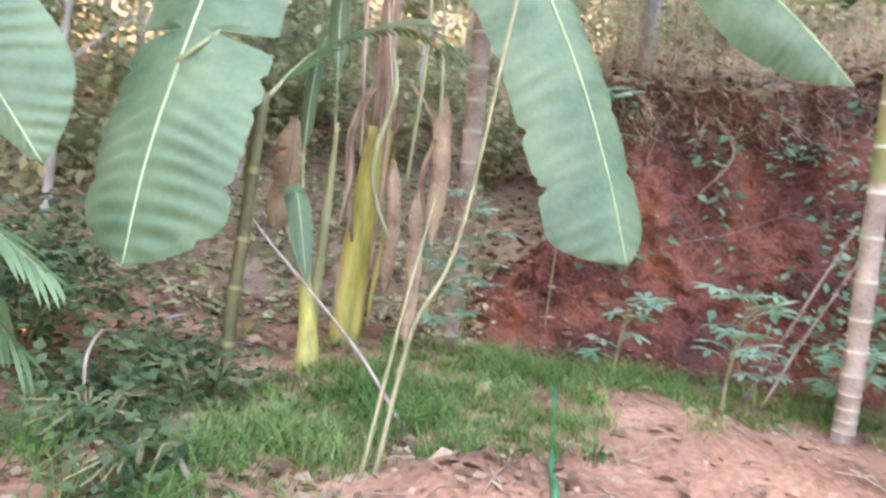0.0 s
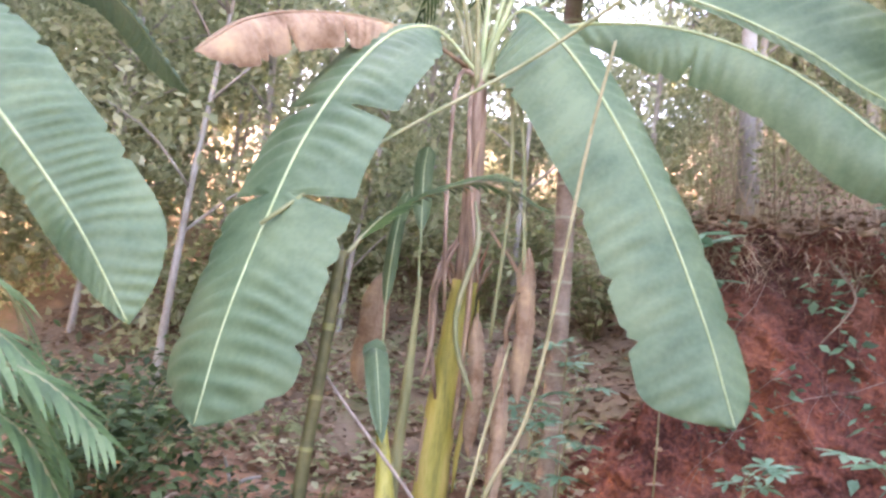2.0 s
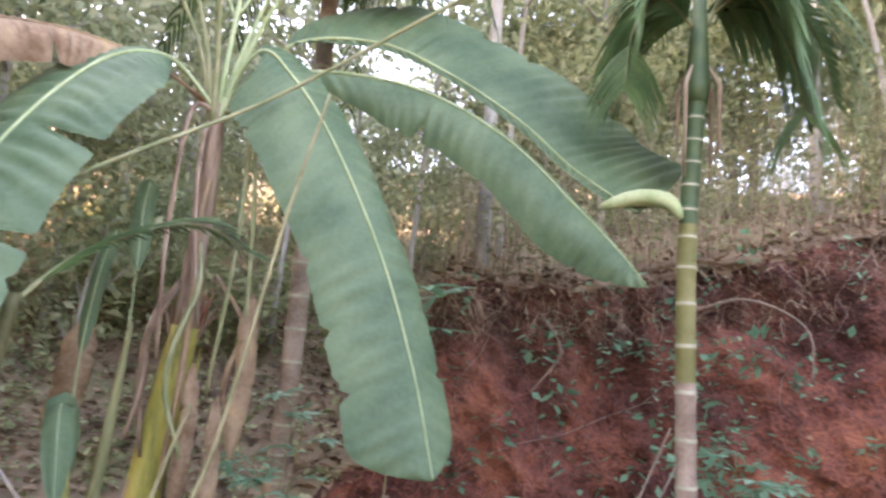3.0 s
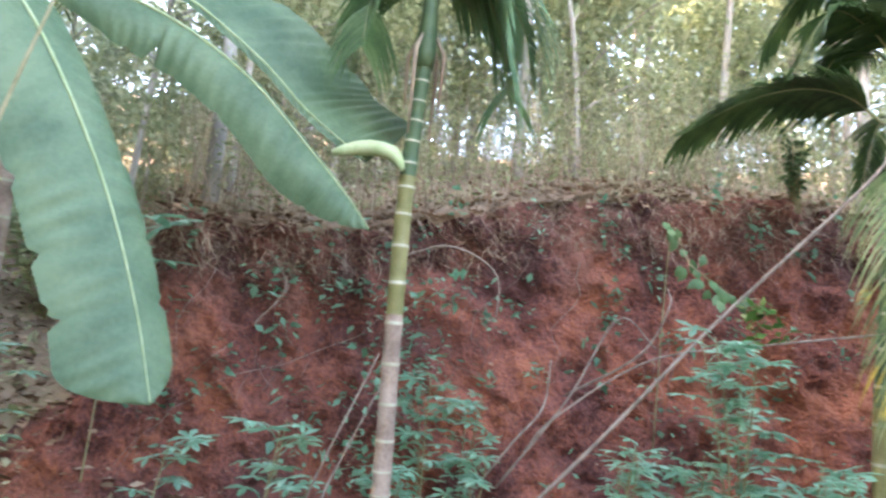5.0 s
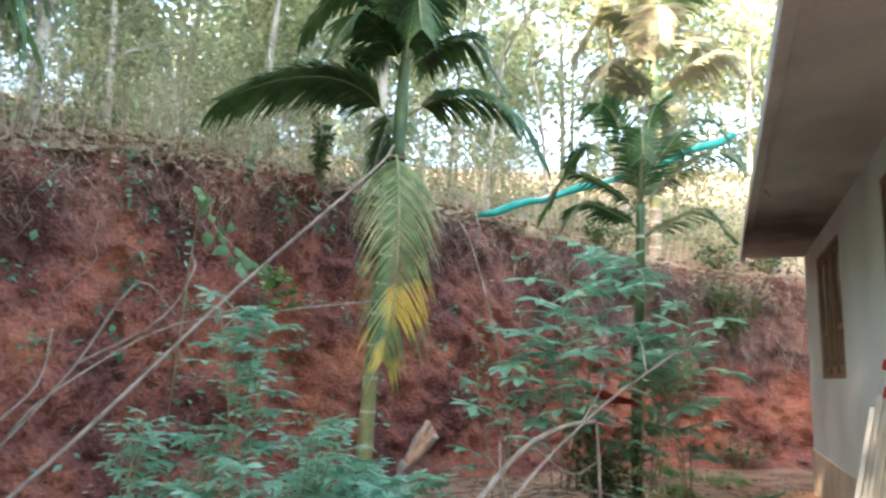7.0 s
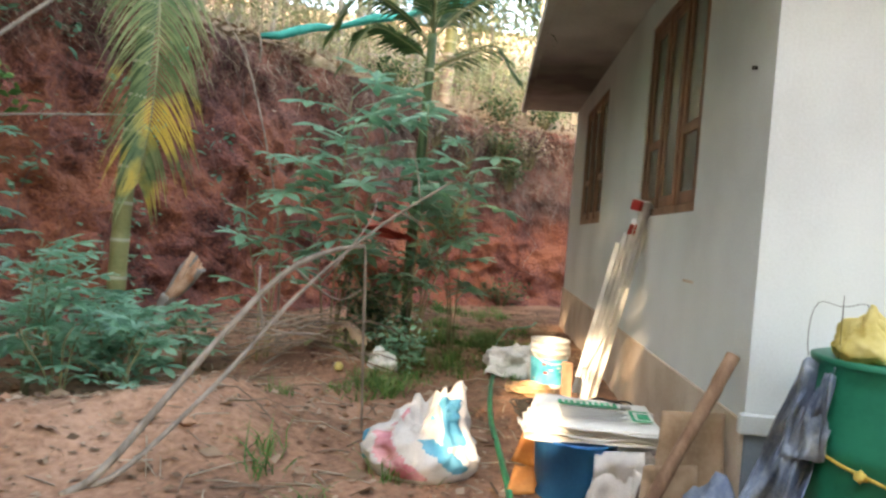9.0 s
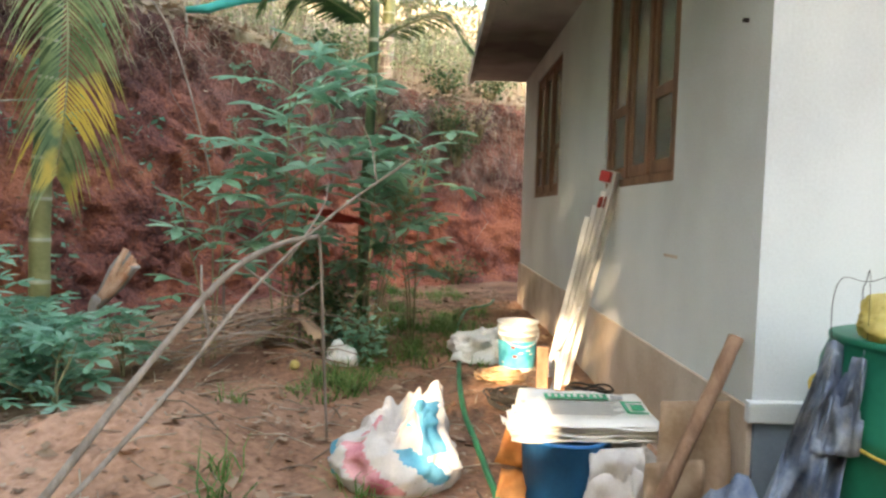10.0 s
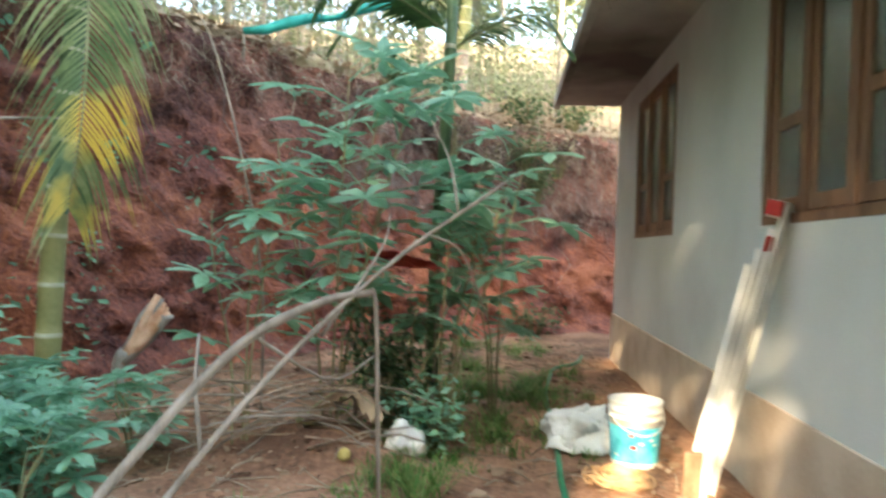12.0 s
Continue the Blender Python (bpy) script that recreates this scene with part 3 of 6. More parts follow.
    banana_leaf("leaf", plant, L([c, (-5.04, -1.62, 3.85), (-4.84, -0.95, 3.82), (-4.66, -0.42, 3.63), (-4.42, 0.05, 3.28), (-4.18, 0.45, 2.82), (-4.0, 0.70, 2.5), (-3.80, 0.84, 2.22)]), (0.9, -0.1, 0.6), 0.38, 0.06, M_BANANA, 0.16, 4, 0.55, ((0.4, 0.5),), end=0.55)
    # pale rolled leaf end beside the areca trunk
    v, f = tube(L(spline([(-4.12, 0.62, 2.80), (-4.0, 0.82, 2.86), (-3.86, 0.98, 2.82), (-3.80, 1.04, 2.70)], 9)), [0.02, 0.045, 0.055, 0.06, 0.06, 0.058, 0.05, 0.04, 0.02], 9)
    linked("rolled_leaf_end", v, f, M_MIDRIB, plant, "pale rolled end of a leaf")
    banana_leaf("dead_leaf", plant, L([c, (-4.72, -2.55, 3.58), (-4.38, -2.93, 3.58), (-4.02, -3.25, 3.44), (-3.65, -3.5, 3.19), (-3.41, -3.69, 2.86)]), (0.6, 0.2, 0.9), 0.22, 0.30, M_DRYLEAF, 0.3, 5, 0.7, ((0.5, 0.8), (0.7, 0.9)), "brown withered leaf")
    # young upright stalks and hanging old stalks
    for k, (dx, dy, h) in enumerate(((-0.1, 0.12, 1.3), (0.05, -0.2, 1.2), (0.12, 0.25, 1.25), (-0.15, -0.28, 1.15), (0.02, 0.02, 1.5), (0.2, -0.05, 1.1))):
        v, f = tube(spline([(c[0] - o[0], c[1] - o[1], c[2] - o[2] - 0.2), (c[0] - o[0] + dx * 0.9, c[1] - o[1] + dy * 0.8, c[2] - o[2] + h * 0.45), (c[0] - o[0] + dx * 2.0, c[1] - o[1] + dy * 2.0, c[2] - o[2] + h)], 8), [0.034, 0.03, 0.026, 0.023, 0.02, 0.018, 0.016, 0.013], 7)
        linked("stalk", v, f, M_RACHIS if k % 2 else M_MIDRIB, plant)
    banana_leaf("leaf", plant, L([(c[0], c[1], c[2] + 0.8), (-5.0, -1.75, 4.9), (-4.95, -1.2, 5.0), (-4.8, -0.5, 4.7)]), (0.5, 0.1, 1), 0.35, 0.35, M_BANANA, 0.2, 6, 0.3)
    banana_leaf("leaf", plant, L([(c[0], c[1], c[2] + 0.8), (-5.1, -2.5, 5.0), (-5.2, -2.9, 5.3), (-5.3, -3.5, 5.2)]), (0.5, 0.1, 1), 0.33, 0.33, M_BANANA, 0.2, 7, 0.3)
    for k, (a, b, d) in enumerate((((-4.78, -2.3, 3.3), (-4.6, -2.25, 2.3), (-4.72, -2.2, 1.5)), ((-4.85, -1.95, 3.35), (-4.6, -1.75, 2.9), (-4.62, -1.62, 1.6)), ((-4.9, -2.2, 3.2), (-4.66, -2.12, 2.6), (-4.75, -1.98, 1.75)), ((-4.88, -1.9, 3.3), (-4.7, -1.8, 2.4), (-4.78, -1.85, 1.3)))):
        v, f = tube(L(spline([c, a, b, d], 14)), [0.022 - 0.0006 * q for q in range(14)], 7)
        linked("hanging_stalk", v, f, M_RACHIS if k % 2 else M_STEM_BR, plant)
    for k, (a, b, w) in enumerate((((-4.62, -1.62, 2.0), (-4.60, -1.60, 0.9), 0.12), ((-4.66, -1.75, 1.3), (-4.5, -1.7, 0.15), 0.10), ((-4.9, -2.75, 1.75), (-4.85, -2.8, 0.85), 0.2), ((-4.7, -1.95, 1.5), (-4.62, -1.9, 0.5), 0.1))):
        m = tuple((p + q) / 2 + 0.04 for p, q in zip(a, b))
        banana_leaf("dead_leaf", plant, L([a, m, b]), (0.9, 0.3, 0.1), w, w * 0.8, M_DRYLEAF, 0.0, 20 + k, 0.9, ((0.3, 0.8), (0.6, 0.8)), "shrivelled hanging leaf", rows=50, rib=0.01)
    return plant


build_banana()

# a second banana, of which mostly a leaf shows, and a sucker at the foot of the first
def build_small_bananas():
    o = (-2.9, -5.6, land(-2.9, -5.6))
    p = thing("banana_plant", o, "banana plant with one broad leaf hanging into the yard", "banana plant")
    v, f = tube([(0, 0, -0.1), (0.03, 0, 0.8), (0.05, 0.05, 1.7), (0.05, 0.1, 2.5)], [0.13, 0.11, 0.09, 0.06], 12, 0.1)
    linked("pseudostem", v, f, M_STEM_Y, p)
    banana_leaf("leaf", p, local([(-2.85, -5.5, 2.4 + o[2]), (-2.75, -5.1, 2.75), (-2.72, -4.75, 2.6), (-2.75, -4.35, 2.24), (-2.85, -4.05, 1.9), (-2.93, -3.82, 1.6), (-3.02, -3.55, 1.18)], o), (0.85, 0.1, 0.45), 0.16, 0.42, M_BANANA, 0.12, 9, 0.25)
    for k in range(3):
        a = 2.2 + k * 1.2
        banana_leaf("leaf", p, [(0.05, 0.1, 2.4), (0.4 * math.cos(a), 0.4 * math.sin(a), 3.2), (1.2 * math.cos(a), 1.2 * math.sin(a), 3.4), (1.9 * math.cos(a), 1.9 * math.sin(a), 2.8)], (0, 0, 1), 0.3, 0.3, M_BANANA, 0.15, 30 + k)
    o = (-4.15, -2.35, land(-4.15, -2.35))
    s = thing("banana_sucker", o, "young banana sucker with a leaning yellow-green stem", "banana plant")
    v, f = tube(spline([(0.06, 0.02, -0.08), (0, 0, 0.2), (-0.07, -0.08, 0.6), (-0.17, -0.17, 1.0)], 10), [0.085, 0.085, 0.08, 0.07, 0.06, 0.05, 0.04, 0.03, 0.025, 0.02], 10, 0.1)
    linked("pseudostem", v, f, M_STEM_Y, s)
    banana_leaf("leaf", s, [(-0.05, -0.05, 0.5), (-0.15, -0.16, 0.95), (-0.1, -0.2, 1.15), (0.12, -0.12, 1.05), (0.25, 0.0, 0.6)], (0.8, 0.2, 0.5), 0.09, 0.09, M_BANANA, 0.1, 40, 0.5, rows=60, rib=0.008)
    banana_leaf("leaf", s, [(-0.15, -0.15, 0.9), (-0.2, -0.2, 1.5), (-0.16, -0.17, 2.0), (-0.1, -0.1, 2.25)], (0.9, 0.2, 0.1), 0.06, 0.06, M_BANANA, 0.3, 41, 0.6, rows=60, rib=0.008)
    # thin pale stalk next to it
    o = (-4.75, -2.45, land(-4.75, -2.45))
    s = thing("banana_sucker", o, "slim young banana shoot with a yellowish stem", "banana plant")
    v, f = tube(spline([(0, 0, -0.08), (0.0, 0.02, 0.6), (0.02, 0.04, 1.2), (0.0, 0.04, 1.7)], 10), [0.05, 0.05, 0.045, 0.042, 0.04, 0.036, 0.03, 0.025, 0.02, 0.015], 10, 0.1)
    linked("pseudostem", v, f, M_SHOOT, s)
    banana_leaf("leaf", s, [(0.0, 0.04, 1.5), (0.0, 0.0, 2.1), (0.03, -0.02, 2.5), (0.06, 0.0, 2.7)], (0.9, 0.2, 0.1), 0.08, 0.08, M_BANANA, 0.3, 42, 0.4, rows=60, rib=0.008)


build_small_bananas()


# ---- areca palms ----
def frond(name, parent, pts, length, mat, count=44, droop=0.8, seed=0, label="", width=0.022, forward=0.55, flat=0.0, across=(0.4, 0.9, 0)):
    """A feather frond along pts with drooping leaflets of the given length."""
    r = random.Random(seed)
    mid = [Vector(q) for q in spline(pts, 40)]
    verts, faces = [], []
    down = Vector((0, 0, -1))
    for i in range(count):
        s = 0.12 + 0.88 * i / (count - 1)
        k = min(38, int(s * 39))
        c = mid[k].lerp(mid[k + 1], s * 39 - k)
        way = unit(mid[min(k + 1, 39)] - mid[max(k - 1, 0)])
        side = way.cross(Vector((0, 0, 1)))
        side = unit(side) if side.length > 0.15 else unit(across)
        ln = length * (0.55 + 0.45 * math.sin(math.pi * min(1, 0.15 + s * 0.85))) * r.uniform(0.7, 1.12)
        for sg in (1, -1):
            d0 = unit(side * sg * (1 - flat * 0.3) + way * (forward + 0.5 * s) + Vector((0, 0, 0.25 - flat)))
            p, d = c.copy(), d0
            first = len(verts)
            wv = unit(d0.cross(way)) * 0.3 + way
            for q in range(5):
                f = q / 4
                w = width * (1 - f) ** 0.6 * (0.6 + 0.8 * min(1, f * 3)) if q < 4 else 0.001
                verts.append(tuple(p + unit(wv) * w))
                verts.append(tuple(p - unit(wv) * w))
                d = unit(d + down * droop * 0.42 * r.uniform(0.8, 1.2))
                p = p + d * ln / 4
            for q in range(4):
                a = first + 2 * q
                faces.append((a, a + 1, a + 3, a + 2))
    ob = linked(name, verts, faces, mat, parent, label)
    v, f = tube([tuple(m) for m in mid[::2]], [0.016 - 0.0125 * k / 19 for k in range(20)], 6)
    linked("rachis", v, f, M_RACHIS if mat != M_FROND_D else M_STRAW, ob)
    return ob


def areca_trunk(parent, pts, r0, r1, rings, split=(0.33, 0.62), label=""):
    """A ringed trunk; grey below, olive in the middle, green above."""
    mid = spline(pts, rings * 4 + 1)
    n = len(mid)
    radii = [(r0 + (r1 - r0) * min(1, k / n * 1.3)) * (1.06 if k % 4 == 0 else 1.0) for k in range(n)]
    path, rad, kind = [], [], []
    for k in range(n - 1):
        path.append(mid[k]); rad.append(radii[k])
        s = k / n
        body = 0 if s < split[0] else 1 if s < split[1] else 2
        if k % 4 == 0:
            q = mid[k] + (mid[k + 1] - mid[k]) * 0.35
            path.append(q); rad.append(radii[k])
            path.append(q + (mid[k + 1] - mid[k]) * 0.05); rad.append(radii[k] * 0.965)
            kind += [3, body, body]
        else:
            kind.append(body)
    path.append(mid[-1]); rad.append(radii[-1])
    v, f = tube([tuple(p) for p in path], rad, 14)
    ob = linked("trunk", v, f, None, parent, label, mats=[M_ARECA_B, M_ARECA_Y, M_ARECA_G, M_RING])
    idx = []
    for k in kind:
        idx += [k] * 14
    idx += [0, 2]
    ob.data.polygons.foreach_set("material_index", idx[:len(ob.data.polygons)])
    return ob


def arc_frond(name, parent, base, az, reach, rise, drop, length, mat, seed, **kw):
    a = radians(az)
    ux, uy = -math.sin(a), math.cos(a)
    b = Vector(base)
    pts = [b, b + Vector((ux * reach * 0.3, uy * reach * 0.3, rise * 0.75)), b + Vector((ux * reach * 0.65, uy * reach * 0.65, rise)), b + Vector((ux * reach, uy * reach, rise - drop))]
    return frond(name, parent, [tuple(p) for p in pts], length, mat, seed=seed, **kw)


def build_palms():
    # by the red bank, leaning, its crown just above
    o = (-4.0, 1.235, land(-4.0, 1.235))
    p = thing("areca_palm", o, "slim leaning areca palm with pale-ringed green and grey trunk", "palm", "areca palms")
    areca_trunk(p, [(0, 0, -0.1), (0.03, -0.02, 0.6), (0.12, -0.11, 2.4), (0.22, -0.115, 3.55)], 0.072, 0.058, 21, (0.52, 0.72))
    v, f = tube(spline([(0.22, -0.115, 3.5), (0.22, -0.11, 3.9), (0.22, -0.1, 4.5)], 8), [0.07, 0.08, 0.078, 0.07, 0.06, 0.05, 0.04, 0.03], 12)
    linked("crownshaft", v, f, M_ARECA_G, p, "smooth green crownshaft")
    b = (0.22, -0.1, 4.0)
    frond("frond", p, [(0.22, -0.1, 4.0), (0.32, 0.05, 4.32), (0.42, 0.22, 4.2), (0.5, 0.38, 3.75), (0.52, 0.46, 3.3)], 0.86, M_FROND_L, seed=1, droop=0.9, count=120, width=0.02, forward=0.5)
    frond("frond", p, [(0.22, -0.1, 4.1), (0.42, 0.25, 4.35), (0.48, 0.55, 4.0), (0.5, 0.68, 3.5)], 0.8, M_FROND_L, seed=6, droop=0.9, count=80, width=0.018, forward=0.5)
    frond("frond", p, [(0.22, -0.1, 4.0), (0.2, -0.36, 4.25), (0.18, -0.55, 4.0), (0.16, -0.6, 3.55)], 0.78, M_FROND_L, seed=2, droop=0.9, count=80, width=0.018, forward=0.5)
    frond("frond", p, [b, (-0.1, -0.2, 4.5), (-0.4, -0.3, 4.6), (-0.7, -0.4, 4.2)], 0.5, M_FROND, seed=3, droop=1.1)
    frond("frond", p, [b, (0.0, 0.3, 4.6), (-0.2, 0.8, 4.8), (-0.4, 1.2, 4.5)], 0.5, M_FROND, seed=4, droop=0.9)
    frond("frond", p, [(0.2, -0.1, 4.4), (0.1, 0.2, 5.3), (0.0, 0.4, 5.9), (-0.1, 0.8, 6.2)], 0.5, M_FROND, seed=5, droop=0.9)
    for k in range(6):
        a = rng.uniform(0, 6.28)
        v, f = tube([(0.22 + 0.07 * math.cos(a), -0.11 + 0.07 * math.sin(a), 3.75), (0.22 + 0.14 * math.cos(a), -0.11 + 0.14 * math.sin(a), 3.6), (0.22 + 0.13 * math.cos(a), -0.11 + 0.13 * math.sin(a), rng.uniform(2.9, 3.3))], [0.01, 0.02, 0.006], 5)
        linked("dry_flower_stalk", v, f, M_STRAW, p, "dry brown flower stalk")
    # in the middle of the yard, with a dead frond hanging down its trunk
    o = (-2.65, 5.08, land(-2.65, 5.08))
    p = thing("areca_palm", o, "areca palm with dark arching fronds and a yellowing frond hanging down", "palm", "areca palms")
    areca_trunk(p, [(0, 0, -0.1), (0.02, 0.0, 1.2), (0.10, 0.0, 2.4), (0.17, 0.03, 3.4)], 0.08, 0.065, 12, (0.05, 0.35))
    v, f = tube(spline([(0.17, 0.03, 3.36), (0.18, 0.03, 3.9), (0.19, 0.04, 4.6), (0.2, 0.05, 5.2)], 10), [0.07, 0.074, 0.072, 0.07, 0.066, 0.06, 0.052, 0.045, 0.036, 0.03], 12)
    linked("crownshaft", v, f, M_ARECA_G, p, "grey-green crownshaft")
    v, f = tube([(0.17 + 0.09 * math.cos(a), 0.03 + 0.09 * math.sin(a), 3.42 + 0.01 * math.sin(2 * a)) for a in np.linspace(0, 6.1, 18)], 0.012, 6)
    linked("tie", v, f, M_STRAW, p, "dry fibre tie round the trunk")
    frond("frond", p, [(0.1, -0.02, 3.8), (-0.12, -0.2, 4.08), (-0.45, -0.4, 4.2), (-0.85, -0.68, 4.1), (-1.25, -0.98, 3.82)], 0.88, M_FROND, seed=11, droop=0.5, count=84, width=0.024)
    frond("frond", p, [(0.25, 0.05, 3.88), (0.55, 0.12, 4.06), (1.0, 0.15, 4.06), (1.4, 0.2, 3.78), (1.62, 0.25, 3.4)], 0.62, M_FROND, seed=12, droop=0.7, count=72, width=0.024)
    frond("frond", p, [(0.12, 0.1, 3.8), (-0.1, 0.4, 4.05), (-0.4, 0.8, 4.05), (-0.7, 1.1, 3.6)], 0.55, M_FROND, seed=13, droop=1.0)
    for k, (az, reach, rise, drop) in enumerate(((75, 0.95, 0.45, 0.35), (-65, 1.0, 0.4, 0.45), (150, 0.9, 0.4, 0.5), (215, 0.9, 0.45, 0.5), (10, 0.9, 0.7, 0.4), (110, 1.1, 0.75, 0.5), (-110, 1.1, 0.8, 0.5), (-30, 0.8, 1.2, 0.3), (180, 0.7, 0.9, 0.5), (60, 0.8, 1.2, 0.4))):
        arc_frond("frond", p, (0.19, 0.04, 4.30 + 0.05 * k), az, reach, rise, drop, 0.52, M_FROND, 20 + k, droop=0.75, count=60)
    frond("dead_frond", p, [(0.2, -0.07, 3.42), (0.27, -0.15, 3.25), (0.36, -0.25, 2.7), (0.37, -0.28, 2.0), (0.27, -0.24, 1.4)], 0.84, M_FROND_Y, seed=31, droop=0.85, count=66, width=0.0165, forward=0.6, across=(0.9, 0.42, 0), label="yellowing green frond hanging along the trunk", flat=0.0)
    # slender young one among the cassavas
    o = (-0.2, 5.66, land(-0.2, 5.66))
    p = thing("areca_palm", o, "slender young areca palm among cassava bushes", "palm", "areca palms")
    areca_trunk(p, [(0, 0, -0.1), (0.0, 0.0, 1.0), (0.04, 0.01, 2.2), (0.05, 0.02, 2.95)], 0.047, 0.042, 6, (0.0, 0.1))
    for k, (z0, x, y, rise, drop) in enumerate(((2.85, -0.72, -0.1, 0.5, 0.4), (2.9, 0.8, 0.0, 0.62, 0.35), (3.0, -0.6, 0.2, 0.8, 0.2), (3.0, 0.62, -0.2, 0.85, 0.25), (3.05, 0.15, 0.1, 1.1, 0.05), (3.0, -0.3, -0.35, 1.05, 0.1), (2.95, 0.3, 0.45, 1.0, 0.15), (2.6, 0.62, -0.15, 0.25, 0.25), (2.7, -0.55, -0.3, 0.25, 0.35), (2.9, -0.1, 0.8, 0.7, 0.3), (2.95, 0.1, -0.8, 0.6, 0.35))):
        b = (0.05, 0.02, z0)
        x, y, rise = x * 1.3, y * 1.3, rise * 0.8
        frond("frond", p, [b, (b[0] + x * 0.3, b[1] + y * 0.3, z0 + rise * 0.65), (b[0] + x * 0.7, b[1] + y * 0.7, z0 + rise), (b[0] + x, b[1] + y, z0 + rise - drop)], 0.36, M_FROND, seed=40 + k, droop=0.45, count=38, width=0.013)
    # tall grey-fronded one on the hillside behind
    x, y = -0.55, 11.9
    o = (x, y, land(x, y))
    p = thing("areca_palm", o, "tall palm with greyish drying fronds on the hillside", "palm", "areca palms")
    areca_trunk(p, [(0, 0, -0.1), (0.05, 0, 1.5), (0.05, 0, 3.3), (0.05, 0, 5.6)], 0.12, 0.1, 20, (0.2, 0.5))
    for k in range(13):
        arc_frond("frond", p, (0.05, 0, 2.7 + 0.2 * k), k * 137, 1.5 + 0.25 * (k % 3), 0.5 + 0.08 * k, 1.2 - 0.05 * k, 0.75, (M_FROND_D, M_FROND_D, M_FROND_D, M_FROND_L)[k % 4], 60 + k, droop=0.7, count=64, width=0.03)
    # behind the banana: ringed trunk with its crown overhead
    o = (-5.57, -1.36, land(-5.57, -1.36))
    p = thing("areca_palm", o, "areca palm with pale grey ringed trunk behind the banana", "palm", "areca palms")
    areca_trunk(p, [(0, 0, -0.1), (0.02, 0.0, 1.0), (0.1, -0.03, 2.4), (0.12, -0.1, 4.0), (0.1, -0.15, 5.2)], 0.09, 0.075, 22, (0.9, 0.95))
    for k in range(7):
        arc_frond("frond", p, (0.1, -0.15, 5.0 + 0.08 * k), k * 137 + 30, 1.5, 0.5 + 0.08 * k, 1.5, 0.6, M_FROND, 80 + k, droop=1.0, count=50)
    # slim green one near the path
    o = (-3.55, -2.7, land(-3.55, -2.7))
    p = thing("areca_palm", o, "slim young areca palm with a ringed green trunk", "palm", "areca palms")
    slim = areca_trunk(p, [(0, 0, -0.1), (0.0, 0.0, 0.5), (-0.02, 0.02, 1.0), (-0.03, 0.05, 1.75)], 0.042, 0.036, 5, (0.0, 0.97))
    slim.data.materials[1] = slim.data.materials[2] = M_SLIM
    slim.data.materials[3] = M_ARECA_Y
    b = (-0.03, 0.05, 1.7)
    frond("frond", p, [b, (-0.2, 0.3, 2.05), (-0.4, 0.75, 2.3), (-0.5, 1.1, 2.2)], 0.36, M_FROND, seed=91, droop=0.3, count=46, width=0.019, forward=0.55)
    # low palm whose fronds reach into view
    o = (-1.75, -4.75, land(-1.75, -4.75))
    p = thing("palm_seedling", o, "low young palm with light green spreading fronds", "palm")
    v, f = tube([(0, 0, -0.1), (0, 0, 0.3), (0, 0, 0.6)], [0.07, 0.06, 0.04], 10)
    linked("trunk", v, f, M_ARECA_G, p)
    for k, (dx, dy, h, e) in enumerate(((-0.42, 1.75, 1.05, 0.78), (-0.5, 1.62, 0.85, 0.45), (-0.45, 1.55, 0.65, 0.22), (-0.75, 1.35, 1.0, 0.6), (-0.5, 1.4, 1.2, 0.95), (-1.2, 0.8, 1.4, 0.9), (0.5, 0.7, 1.4, 0.8), (-0.2, -1.0, 1.5, 1.0), (0.8, -0.5, 1.4, 0.8))):
        frond("frond", p, [(0, 0, 0.55), (dx * 0.4, dy * 0.4, h), (dx * 0.8, dy * 0.8, h * 0.95), (dx, dy, e)], 0.42, M_FROND_L, seed=100 + k, droop=0.4, count=22, width=0.018, forward=0.8)


build_palms()


# ---- cassava ----
def cassava_leaf_mesh(seed):
    """A palmate leaf of five to seven fingers at the end of a thin stalk along +x."""
    r = random.Random(seed)
    verts, faces = [], []
    ln = 0.17
    tube([(0, 0, 0), (ln * 0.5, 0, 0.035), (ln, 0, 0.03)], [0.0032, 0.0026, 0.002], 4, 0, verts, faces)
    n = r.choice((5, 6, 7))
    for k in range(n):
        a = radians(-115 + 230 * k / (n - 1) + r.uniform(-6, 6))
        long = 0.15 * (1 - 0.4 * abs(k / (n - 1) - 0.5)) * r.uniform(0.85, 1.1)
        d = Vector((math.cos(a), math.sin(a), 0))
        e = Vector((-d.y, d.x, 0))
        b = len(verts)
        sag = r.uniform(0.1, 0.5)
        c = Vector((ln, 0, 0.03))
        for f, w in ((0, 0.004), (0.35, 0.017), (0.62, 0.026), (0.85, 0.014), (1.0, 0.0015)):
            p = c + d * long * f + Vector((0, 0, 0.02 * f - sag * long * f * f))
            verts.append(tuple(p + e * w))
            verts.append(tuple(p + Vector((0, 0, -0.006 if 0 < f < 1 else 0))))
            verts.append(tuple(p - e * w))
        for q in range(4):
            i = b + 3 * q
            faces.append((i, i + 1, i + 4, i + 3))
            faces.append((i + 1, i + 2, i + 5, i + 4))
    me = bpy.data.meshes.new("leaf")
    me.from_pydata(verts, [], faces)
    me.materials.append(M_CASSAVA)
    return me


CASS_LEAVES = [cassava_leaf_mesh(k) for k in range(5)]


